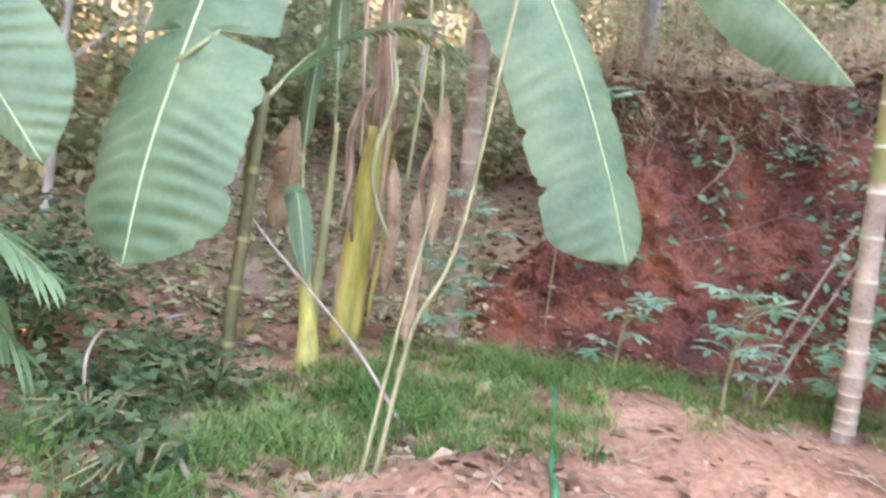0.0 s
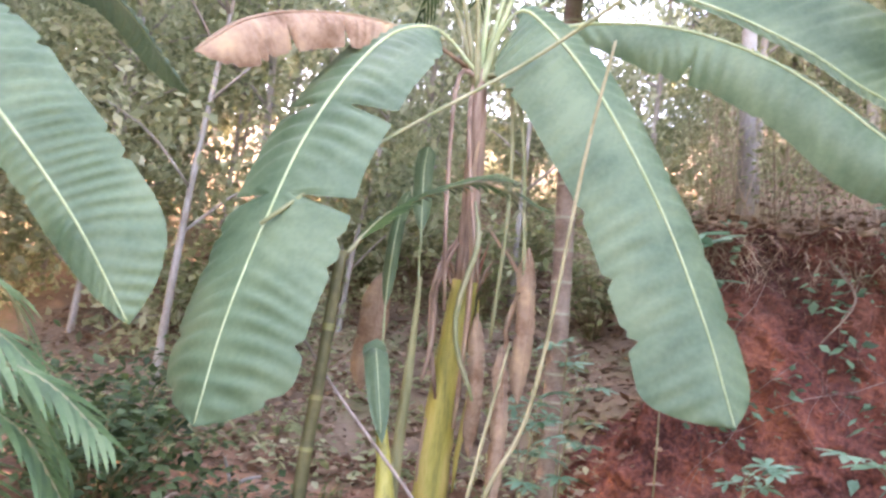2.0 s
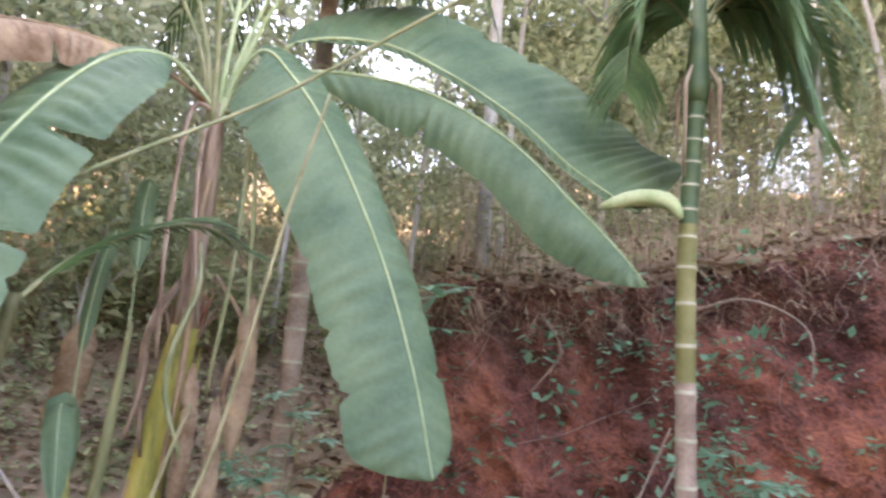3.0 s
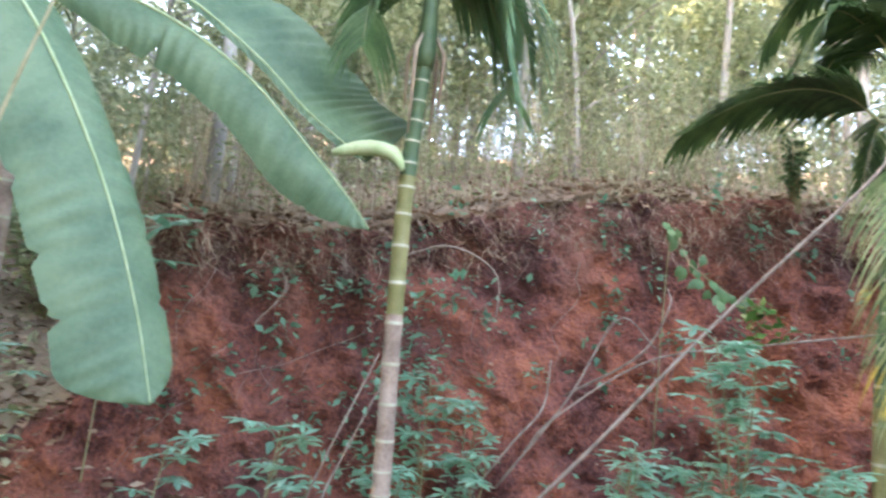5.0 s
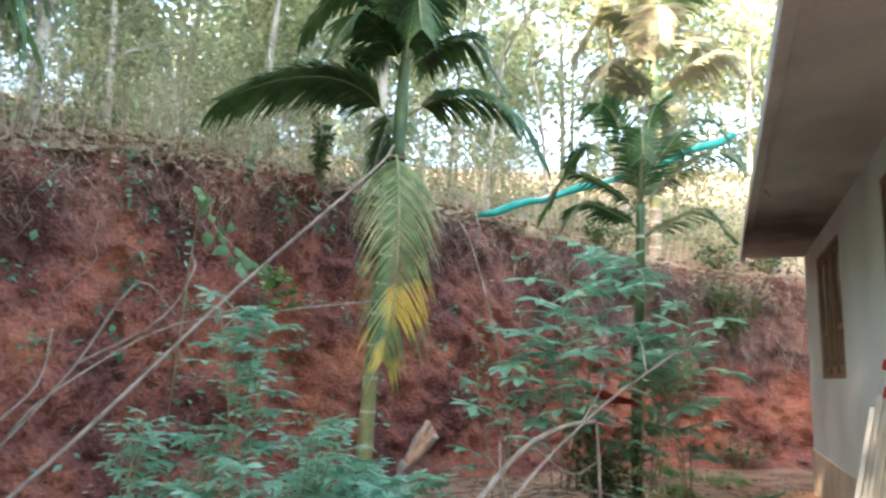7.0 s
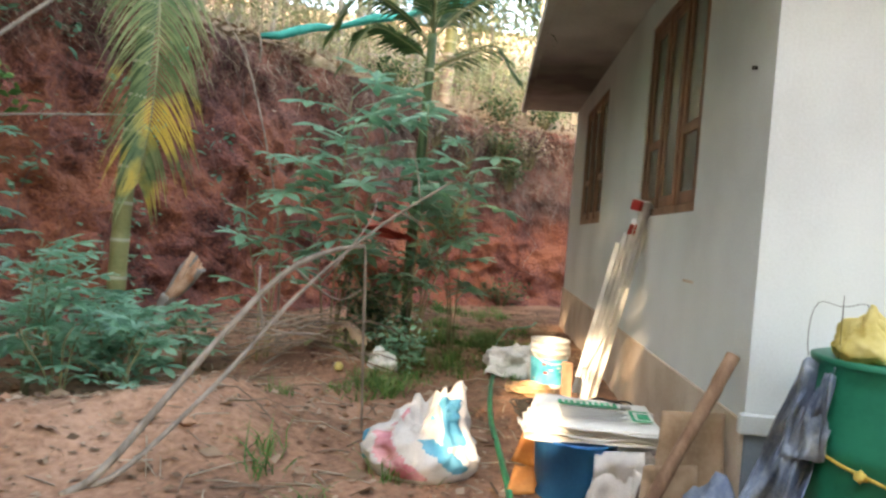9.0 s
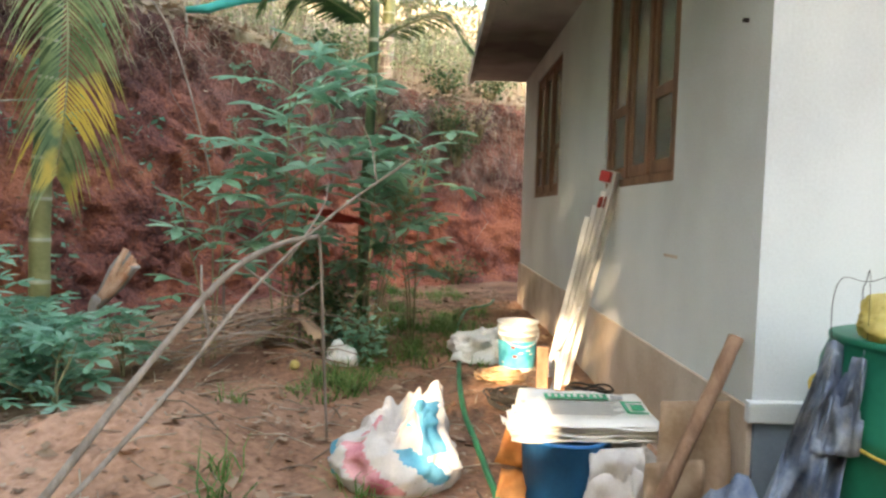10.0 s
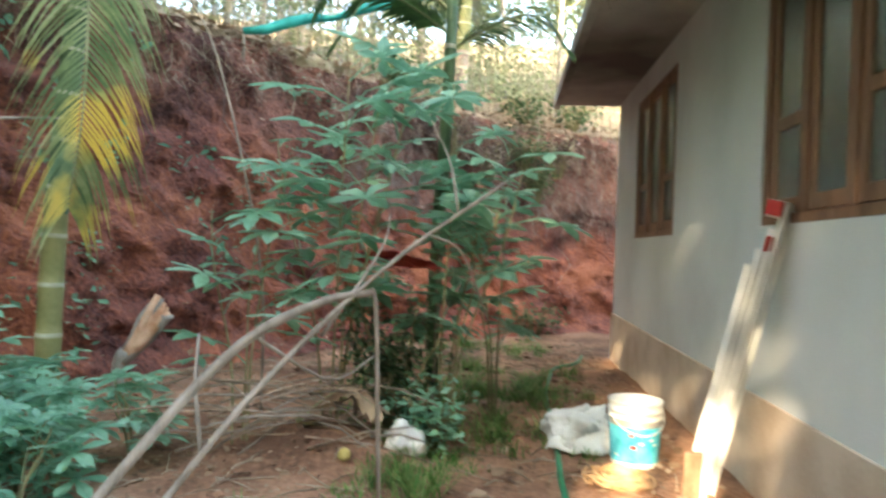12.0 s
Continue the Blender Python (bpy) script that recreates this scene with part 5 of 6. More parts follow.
    for _ in range(420):
        x, y = r.uniform(-6, 1.2), r.uniform(-3, 11)
        near = land(x, y)
        if near > 0.5:
            continue
        s = r.uniform(0.012, 0.05)
        b = len(v)
        for k in range(6):
            d = [(1, 0, 0), (0, 1, 0), (-1, 0, 0), (0, -1, 0), (0, 0, 0.8), (0, 0, -0.6)][k]
            v.append((x + d[0] * s * r.uniform(.7, 1.2), y + d[1] * s * r.uniform(.7, 1.2), near + 0.3 * s + d[2] * s * r.uniform(.7, 1.2)))
        f += [(b + i, b + (i + 1) % 4, b + 4) for i in range(4)] + [(b + (i + 1) % 4, b + i, b + 5) for i in range(4)]
    tagged(linked("clods", v, f, M_SOIL, shade=False), "small clods of red earth", "clods", kind="stuff")


build_cover()


def shrub(x, y, rx, ry, h, n, mat, leaf, label, seed, group="", z=None):
    r = random.Random(seed)
    z = land(x, y) if z is None else z
    p = thing("shrub", (x, y, z), label, "shrub", group)
    v, f, lv, lf = [], [], [], []
    for k in range(14):
        a = r.uniform(0, 6.28)
        tip = Vector((rx * math.cos(a) * r.random() ** .5, ry * math.sin(a) * r.random() ** .5, h * r.uniform(0.5, 1)))
        tube([(0.05 * math.cos(a), 0.05 * math.sin(a), -0.05), tuple(tip * 0.5 + Vector((0, 0, 0.08))), tuple(tip)], [0.012, 0.008, 0.003], 5, 0, v, f)
        for _ in range(n // 14):
            c = tip * r.uniform(0.35, 1.05) + Vector((r.gauss(0, rx * .2), r.gauss(0, ry * .2), r.gauss(0, .08)))
            c.z = max(c.z, 0.02)
            leaf_card(lv, lf, c, leaf, r, 0.4, 0.3)
    linked("stem", v, f, M_CASS_STEM, p)
    linked("foliage", lv, lf, mat, p, shade=False)
    return p


shrub(-3.5, -3.9, 0.7, 0.7, 0.85, 1100, M_BUSH, 0.09, "dense dark green shrub at the edge of the yard", 1)
shrub(-4.2, -4.6, 0.8, 0.8, 1.0, 900, M_BUSH, 0.10, "dark green bush below the slope", 2)
shrub(-3.0, -3.2, 0.4, 0.4, 0.3, 420, M_BUSH, 0.08, "low creeping green shrub on the soil", 3)
shrub(-3.7, -3.1, 0.5, 0.4, 0.35, 420, M_BUSH, 0.08, "low creeping green shrub on the soil", 4)
shrub(-2.5, -2.95, 0.4, 0.35, 0.2, 380, M_BUSH, 0.07, "low creeping green weeds on dark soil", 8)
shrub(-2.1, -2.6, 0.3, 0.3, 0.16, 260, M_BUSH, 0.06, "low creeping green weeds on dark soil", 9)
shrub(-3.3, -2.7, 0.4, 0.4, 0.3, 380, M_BUSH, 0.07, "low green weeds among the grass", 10)
shrub(-3.80, 5.75, 0.13, 0.13, 0.85, 420, M_BUSH, 0.08, "narrow stump overgrown with dark creeper", 11)
shrub(-0.35, 5.0, 0.33, 0.33, 0.85, 1500, M_BUSH, 0.06, "dense dark feathery shrub among cassava", 5)
shrub(-0.15, 4.85, 0.25, 0.2, 0.4, 400, M_CASSAVA, 0.07, "small green leafy shrub beside cassava", 6)
shrub(0.75, 11.0, 0.6, 0.4, 0.5, 300, M_BUSH, 0.08, "green weeds at the foot of the bank", 7)
for k, (x, y) in enumerate(((-0.2, 10.9), (0.6, 11.7), (1.3, 12.1), (-1.2, 10.4))):
    shrub(x, y, 0.5, 0.5, 0.55, 500, M_BUSH, 0.08, "tangled dark shrub on the bank's edge", 20 + k, "shrubs on the bank's edge")
for k, (x, y, z) in enumerate(((0.0, 11.05, 2.3), (0.5, 11.3, 2.45), (1.05, 11.5, 2.4), (0.75, 11.35, 2.0), (-0.5, 10.65, 2.6))):
    shrub(x, y, 0.42, 0.3, 0.6, 700, M_BUSH if k % 2 else M_TANGLE, 0.06, "dark straggling shrub rooted in the bank's face", 50 + k, "shrubs on the bank's face", z)
for k, (x, y) in enumerate(((-11.0, -4.6), (-10.6, -2.6), (-10.3, -6.4), (-10.0, -0.9), (-11.9, -4.0), (-9.7, -8.2), (-8.9, -6.6), (-12.3, -5.6), (-12.5, -2.0))):
    shrub(x, y, 0.9, 0.9, 1.7, 700, M_SCRUB, 0.17, "leafy yellow-green shrub on the slope", 30 + k, "shrubs on the slope")

# ---- things in the yard ----
M_GREEN_HOSE = material("green_hose", [(0.015, 0.16, 0.07), (0.03, 0.24, 0.11)], 0.4, 8, 60, 0.05)
M_SACK = material("woven_white_sack", [(0.44, 0.40, 0.36), (0.62, 0.58, 0.54)], 0.75, 4, 120, 0.3, bump_dist=0.003)
M_PINK = material("sack_red_print", [(0.45, 0.12, 0.15), (0.68, 0.36, 0.36)], 0.75, 8, 120, 0.3, bump_dist=0.003)
M_SKY = material("sack_blue_print", [(0.05, 0.25, 0.36), (0.13, 0.38, 0.49)], 0.75, 10, 120, 0.3, bump_dist=0.003)
M_WHITE_PL = material("white_plastic", [(0.62, 0.61, 0.57), (0.78, 0.77, 0.73)], 0.45, 5, 60, 0.08)
M_LABEL = material("teal_label", [(0.03, 0.36, 0.48), (0.12, 0.55, 0.66)], 0.5, 14, 60, 0.0)
M_ALU = material("dull_aluminium", [(0.66, 0.66, 0.64), (0.82, 0.82, 0.80)], 0.5, 6, 80, 0.08, metal=0.0)
# same aluminium, darkened: shade of the recessed rails and steps put into colour
M_ALU_SHADED = material("shaded_aluminium", [(0.50, 0.50, 0.49), (0.66, 0.66, 0.64)], 0.55, 6, 80, 0.08, metal=0.0)
M_RED = material("red_plastic", [(0.38, 0.03, 0.03), (0.55, 0.06, 0.05)], 0.5, 8, 60, 0.05)
M_BLUE = material("blue_plastic", [(0.01, 0.13, 0.36), (0.02, 0.20, 0.48)], 0.4, 4, 60, 0.05)
M_GREEN_PL = material("green_drum_plastic", [(0.004, 0.12, 0.07), (0.008, 0.18, 0.105)], 0.42, 3, 40, 0.08)
M_TARP = material("blue_grey_tarp", [(0.05, 0.08, 0.15), (0.15, 0.18, 0.23), (0.30, 0.32, 0.34)], 0.55, 6, 60, 0.4)
M_YELLOW = material("yellow_polythene", [(0.58, 0.45, 0.12), (0.74, 0.62, 0.26)], 0.5, 6, 40, 0.3, through_light=0.2)
M_PAPER = material("newsprint", [(0.60, 0.57, 0.51), (0.76, 0.73, 0.67)], 0.85, 5, 60, 0.1)
M_INK = material("green_ink", [(0.03, 0.26, 0.13), (0.08, 0.38, 0.21)], 0.85, 12, 80, 0.0)
M_GREY_INK = material("grey_ink", [(0.26, 0.25, 0.23), (0.36, 0.35, 0.32)], 0.85, 12, 80, 0.0)
M_CARD = material("brown_cardboard", [(0.28, 0.18, 0.11), (0.44, 0.31, 0.21)], 0.9, 4, 50, 0.2)
M_RUST = material("orange_clay", [(0.32, 0.11, 0.03), (0.50, 0.21, 0.06)], 0.7, 5, 50, 0.2)
M_POST = material("old_post_wood", [(0.17, 0.09, 0.055), (0.33, 0.20, 0.13)], 0.85, 6, 60, 0.5, stretch=(2, 2, 0.5))
M_ROPE = material("yellow_rope", [(0.45, 0.30, 0.05), (0.62, 0.46, 0.12)], 0.8, 30, 120, 0.2)
M_WIRE = material("black_cable", [(0.025, 0.022, 0.02), (0.07, 0.06, 0.05)], 0.7, 10, 60, 0.1)
M_COIR = material("coir", [(0.30, 0.17, 0.08), (0.48, 0.31, 0.18)], 0.95, 10, 60, 0.2)
M_TEAL = material("teal_shade_net", [(0.008, 0.19, 0.165), (0.02, 0.29, 0.25)], 0.7, 6, 80, 0.4)
M_CUT = material("fresh_splintered_wood", [(0.50, 0.24, 0.13), (0.74, 0.52, 0.37)], 0.85, 6, 60, 0.5)


def rod(name, pts, radii, mat, label, category, count=16, sides=7, wobble=0.0, group=""):
    """A thing that is one bent rod along world points."""
    o = Vector(pts[0])
    path = [tuple(Vector(q) - o) for q in spline(pts, count)]
    rr = [radii[0] + (radii[1] - radii[0]) * k / (count - 1) for k in range(count)] if hasattr(radii, "__len__") else radii
    v, f = tube(path, rr, sides, wobble)
    ob = linked(name, v, f, mat)
    ob.location = o
    return tagged(ob, label, category, group)


def lump(name, parent, size, mat, seed, folds=0.12, label="", sub=4, flat=True, place=(0, 0, 0), mats=None, pick=None, peak=0.0):
    """A crumpled soft body resting on its flat underside."""
    bm = bmesh.new()
    bmesh.ops.create_icosphere(bm, subdivisions=sub, radius=1.0)
    for v in bm.verts:
        c = v.co.copy()
        d = 1 + folds * 1.7 * noise.noise(c * 1.5 + Vector((seed, 0, 0))) + folds * 0.8 * (0.35 - abs(noise.noise(c * 2.6 + Vector((0, seed, 0))))) + folds * 0.7 * (0.3 - abs(noise.noise(c * 5.5 + Vector((seed, seed, 0)))))
        k = 1 - peak * max(0.0, c.z + 0.3)
        v.co = Vector((c.x * size[0] * d * k, c.y * size[1] * d * k, c.z * size[2] * d)) + Vector((0, 0, size[2] * 0.75 if flat else 0))
        if flat:
            v.co.z = max(v.co.z, 0.0) if v.co.z < 0.02 else v.co.z
        v.co += Vector(place)
    me = bpy.data.meshes.new(name)
    bm.to_mesh(me)
    bm.free()
    for k in (mats or [mat]):
        me.materials.append(k)
    me.polygons.foreach_set("use_smooth", [True] * len(me.polygons))
    if pick:
        me.polygons.foreach_set("material_index", [pick(p.center) for p in me.polygons])
    ob = new(name, me)
    ob.parent = parent
    if label:
        ob["label"] = label
    return ob


def sheet(name, parent, corners, mat, seed, thick=0.004, bend=0.03, n=16, label="", sag=0.0):
    """A crumpled sheet between four corners, with thickness."""
    a, b, c, d = (Vector(q) for q in corners)
    nrm = unit((b - a).cross(d - a))
    verts = []
    for sgn in (1, -1):
        for j in range(n + 1):
            for i in range(n + 1):
                u, w = i / n, j / n
                p = a.lerp(b, u).lerp(d.lerp(c, u), w)
                p = p + nrm * (bend * noise.noise(Vector((u * 3, w * 3, seed))) * 2 + bend * 0.6 * noise.noise(Vector((u * 9, w * 9, seed))) + sgn * thick / 2)
                p.z -= sag * math.sin(math.pi * u) * math.sin(math.pi * w)
                verts.append(tuple(p))
    m, faces = n + 1, []
    for j in range(n):
        for i in range(n):
            q = j * m + i
            faces.append((q, q + 1, q + m + 1, q + m))
            q += m * m
            faces.append((q, q + m, q + m + 1, q + 1))
    for i in range(n):
        for e, g in ((i, i + 1), (n * m + i + 1, n * m + i), ((i + 1) * m, i * m), (i * m + n, (i + 1) * m + n)):
            faces.append((e, e + m * m, g + m * m, g))
    return linked(name, verts, faces, mat, parent, label)


def lathe(profile, sides=32, wob=0.0):
    """A body of revolution from (radius, height) pairs."""
    verts, faces = [], []
    for r, z in profile:
        for k in range(sides):
            a = 2 * math.pi * k / sides
            q = r * (1 + wob * math.sin(3 * a + z * 9))
            verts.append((q * math.cos(a), q * math.sin(a), z))
    for i in range(len(profile) - 1):
        for k in range(sides):
            a, b = i * sides + k, i * sides + (k + 1) % sides
            faces.append((a, b, b + sides, a + sides))
    faces.append(tuple(reversed(range(sides))))
    return verts, faces


# dead forked branch leaning over the mounds
def build_branch():
    o = Vector((-1.02, 2.2, gz(-1.02, 2.2)))
    p = thing("dead_branch", o, "bare grey forked branch propped over the dirt mound", "branch")
    def limb(pts, r0, r1, n=22):
        path = [tuple(Vector(q) - o) for q in spline(pts, n)]
        v, f = tube(path, [r0 + (r1 - r0) * k / (n - 1) for k in range(n)], 8, 0.25)
        linked("limb", v, f, M_DEADWOOD, p)
    limb([(-1.12, 2.08, -0.02), (-1.0, 2.19, 0.08), (-0.78, 2.53, 0.48), (-0.52, 2.84, 0.88), (-0.32, 3.03, 1.02), (-0.16, 3.18, 1.06)], 0.019, 0.013)
    limb([(-1.1, 2.12, -0.02), (-0.93, 2.23, 0.07), (-0.68, 2.57, 0.40), (-0.42, 2.87, 0.80), (-0.11, 3.24, 1.16), (0.27, 3.58, 1.48)], 0.014, 0.007)
    limb([(-0.17, 3.17, 1.07), (-0.15, 3.18, 1.0), (-0.13, 3.18, 0.6), (-0.10, 3.19, gz(-0.1, 3.19) - 0.01)], 0.009, 0.007, 12)
    limb([(-0.45, 2.9, 0.92), (-0.3, 3.2, 0.75), (-0.2, 3.5, 0.8)], 0.007, 0.003, 8)
    limb([(-0.30, 3.05, 0.92), (-0.18, 3.4, 1.2), (-0.2, 3.7, 1.35)], 0.007, 0.003, 8)
    limb([(-0.55, 2.75, 0.6), (-0.62, 2.85, 0.78), (-0.66, 2.95, 0.92)], 0.008, 0.005, 6)
    limb([(0.0, 3.34, 1.26), (0.12, 3.4, 1.2), (0.22, 3.5, 0.95)], 0.006, 0.003, 8)
    limb([(0.1, 3.44, 1.34), (0.05, 3.6, 1.55), (-0.05, 3.75, 1.75)], 0.006, 0.002, 8)


build_branch()


def build_stump():
    x, y = -2.62, 5.85
    o = Vector((x, y, land(x, y)))
    p = thing("broken_stump", o, "leaning broken stump with bright splintered wood", "stump")
    # thin bleached foot under a wide torn slab that leans over
    v, f = tube(spline([(0, 0, -0.1), (0.0, 0.01, 0.12), (0.01, 0.02, 0.26), (0.05, 0.03, 0.36)], 10), [0.052, 0.05, 0.048, 0.046, 0.045, 0.046, 0.05, 0.056, 0.06, 0.05], 10, 0.3)
    linked("trunk", v, f, M_BARK, p, "bleached bark of the foot")
    for k in range(9):
        u = k / 8
        w = 0.11 * u
        top = 0.82 - 0.26 * abs(u - 0.3) - 0.03 * rng.random()
        lean = 0.20 + 0.09 * u
        v, f = tube([(0.0 + w * 0.45, 0.02 + 0.02 * math.sin(k * 2.1), 0.27), (lean * 0.45 + w * 0.8, 0.04 + 0.03 * math.sin(k * 1.7), 0.46), (lean * 0.8 + w, 0.06 + 0.03 * math.sin(k * 2.3), 0.62), (lean + w * 0.9, 0.08, top)], [0.028, 0.037, 0.034, 0.012], 6, 0.3)
        linked("splinter", v, f, M_CUT if k % 4 else M_BARK, p)


build_stump()


# sticks, canes and vines
rod("bamboo_cane", [(-2.43, -1.70, gz(-2.43, -1.7) - 0.02), (-2.76, -1.62, 0.62), (-2.9, -1.45, 1.07), (-3.1, -1.31, 2.22), (-3.2, -1.2, 2.9)], (0.014, 0.008), M_CASS_STEM, "thin grey-green cane standing in the grass", "cane", 24, 7, 0.15)
rod("bamboo_cane", [(-2.40, -1.76, gz(-2.4, -1.76) - 0.02), (-2.74, -1.68, 0.65), (-2.9, -1.62, 1.05), (-3.0, -1.58, 1.3)], (0.012, 0.006), M_CASS_STEM, "thin pale cane standing in the grass", "cane", 20, 7, 0.15)
rod("support_cane", [(-3.42, -3.1, 1.83), (-3.95, -2.55, 2.55), (-4.45, -1.7, 3.35), (-4.18, -0.61, 4.09), (-4.1, 0.2, 4.7), (-4.0, 1.1, 5.2)], (0.013, 0.017), M_RACHIS, "long pale cane tied across the banana crown", "cane", 24, 7, 0.1)
rod("dry_stick", [(-3.75, -2.95, 1.3), (-3.6, -2.6, 0.95), (-3.31, -1.95, 0.40), (-3.1, -1.6, gz(-3.1, -1.6))], (0.008, 0.012), M_DEADWOOD, "grey dry stick leaning in the grass", "stick", 16, 6, 0.2)
rod("dry_vine", [(-3.93, -3.5, gz(-3.93, -3.5)), (-3.3, -3.3, 0.32), (-2.75, -3.12, 0.3), (-2.5, -2.95, 0.1), (-2.2, -2.65, gz(-2.2, -2.65)), (-1.95, -2.5, gz(-1.95, -2.5))], 0.009, M_STRAW, "dry pale vine arching over bare soil", "vine", 22, 6)
rod("dry_stick", [(-2.4, -2.6, gz(-2.4, -2.6)), (-2.2, -2.45, 0.12), (-2.05, -2.3, gz(-2.05, -2.3))], 0.012, M_DEADWOOD, "short pale stick on the soil", "stick", 10, 6)
for k, (a, b) in enumerate((((-4.05, -3.32, 0.02), (-3.88, -3.33, 0.42)), ((-3.95, -3.32, 0.22), (-4.05, -3.15, 0.3)))):
    rod("white_twig", [a, tuple((p + q) / 2 + 0.03 for p, q in zip(a, b)), b], (0.016, 0.008), M_BARK, "bleached white forked twig by the shrub", "twig", 8, 6, 0.3)
rod("fallen_pole", [(-3.85, 1.95, land(-3.85, 1.95)), (-3.51, 2.67, 0.82), (-3.07, 3.49, 1.85), (-2.34, 4.33, 3.04), (-2.45, 4.95, 3.5)], (0.017, 0.011), M_DEADWOOD, "long bare pole leaning against the palm", "pole", 24, 7, 0.2)
rod("dry_vine", [(-4.05, 2.5, 0.75), (-3.9, 2.68, 1.04), (-3.55, 3.35, 1.56), (-3.0, 4.0, 1.75), (-2.52, 4.98, 1.95)], 0.008, M_DEADWOOD, "bare vine stretched in front of the bank", "vine", 20, 6, 0.2)
for k, pts in enumerate(([(-5.0, 1.7, 2.3), (-4.71, 2.05, 2.42), (-4.49, 2.4, 2.21), (-4.47, 2.43, 1.8)], [(-4.4, 2.5, 0.4), (-4.0, 2.88, 1.18), (-3.81, 3.23, 1.89), (-3.58, 3.45, 1.66)], [(-4.3, 3.1, 1.2), (-3.7, 3.38, 1.6), (-3.5, 3.5, 2.02), (-3.62, 3.6, 2.2)], [(-4.4, 2.2, 0.3), (-4.2, 2.5, 0.8), (-4.15, 2.75, 1.1), (-4.2, 2.85, 1.5)], [(-5.3, 0.6, 2.2), (-5.2, 0.75, 1.9), (-5.28, 0.55, 1.56)], [(-1.2, 5.05, 0.1), (-1.3, 5.2, 1.1), (-1.69, 5.33, 2.44), (-2.2, 5.8, 3.1)], [(-4.15, 0.75, 0.1), (-4.05, 0.9, 0.6), (-3.92, 1.12, 1.2)], [(-4.3, 0.7, 0.1), (-4.1, 0.85, 0.7), (-3.98, 1.1, 1.4)])):
    rod("dry_vine", pts, (0.011, 0.006), M_DEADWOOD, "bare dry vine on the red bank", "vine", 18, 6, 0.25, "vines on the bank")


def build_sprig():
    """A drooping leafy sprig on a runner from the bank's edge."""
    pts = [(-4.35, 4.3, land(-4.35, 4.3) - 0.05), (-3.95, 4.0, 2.75), (-3.6, 3.85, 2.45), (-3.2, 3.9, 2.15)]
    o = Vector(pts[0])
    p = thing("hanging_sprig", o, "drooping runner with broad yellow-green leaves", "vine")
    r = random.Random(12)
    path = [Vector(q) - o for q in spline(pts, 16)]
    v, f = tube([tuple(q) for q in path], [0.008 - 0.0003 * k for k in range(16)], 6)
    linked("stem", v, f, M_CASS_STEM, p)
    for k in range(26):
        c = path[r.randrange(6, 16)] + Vector((r.gauss(0, .05), r.gauss(0, .07), r.gauss(-0.02, .04)))
        d = unit((r.gauss(0, .5), r.gauss(0, .5), -1))
        e = unit(d.cross(Vector((0.8, -0.6, 0.1))))
        ln = r.uniform(0.09, 0.17)
        lv = []
        for t, w in ((0, 0.004), (0.3, 0.032), (0.65, 0.036), (1, 0.002)):
            q = c + d * ln * t + Vector((0.02 * math.sin(3 * t), -0.01, 0))
            lv += [tuple(q + e * w), tuple(q + Vector((0.006, -0.006, 0))), tuple(q - e * w)]
        linked("leaf", lv, [(3 * q + a, 3 * q + a + 1, 3 * q + a + 4, 3 * q + a + 3) for q in range(3) for a in (0, 1)], M_FROND_L, p)


build_sprig()


def build_pile():
    """Brush heap of dry sticks beside the cassavas."""
    o = Vector((-0.95, 4.45, gz(-0.95, 4.45)))
    p = thing("brush_pile", o, "heap of dry brown sticks and fronds", "sticks")
    r = random.Random(4)
    for k in range(46):
        a = r.gauss(0.3, 0.5)
        ln = r.uniform(0.3, 0.8)
        c = Vector((r.gauss(0, 0.3), r.gauss(0.1, 0.2), r.uniform(0.02, 0.34)))
        d = Vector((math.cos(a), math.sin(a), r.gauss(0, 0.18))) * ln / 2
        pts = [c - d, c + Vector((0, 0, 0.03)), c + d]
        for q in pts:
            q.z = max(q.z, gz(o.x + q.x, o.y + q.y) - o.z + 0.004)
        v, f = tube([tuple(q) for q in pts], [0.007, 0.006, 0.003], 5)
        linked("stick", v, f, r.choice((M_DEADWOOD, M_STRAW, M_STEM_BR)), p)
    frond("dry_frond", p, [(0.1, 0.2, 0.12), (0.35, 0.25, 0.3), (0.55, 0.2, 0.22)], 0.2, M_DRYLEAF, 26, 0.4, 5, "withered orange-brown frond")


build_pile()

# teal net bundle on a long pole over the bank
def build_net():
    a, b = Vector((-2.68, 8.2, land(-2.68, 8.2) + 0.28)), Vector((1.45, 9.45, 5.1))
    p = thing("net_pole", a, "long pole wrapped in teal shade net above the bank", "pole")
    d = b - a
    v, f = tube([(0, 0, 0), tuple(d * 0.5 - Vector((0, 0, 0.12))), tuple(d)], 0.02, 8)
    linked("pole", v, f, M_WHITE_PL, p, "white plastic pipe")
    v, f = tube([(0, 0, -0.5), (0.01, 0, -0.2), (0, 0, 0.05)], 0.018, 6)
    linked("stake", v, f, M_DEADWOOD, p)
    path = [d * (k / 15 * 0.84) - Vector((0, 0, 0.45 * math.sin(math.pi * k / 15 * 0.84) * 0.27 + 0.03 * math.sin(k * 1.9))) for k in range(16)]
    v, f = tube([tuple(q) for q in path], [0.036 + 0.022 * abs(math.sin(k * 0.8)) for k in range(16)], 9, 0.5)
    linked("net", v, f, M_TEAL, p, "bundled teal shade net")


build_net()

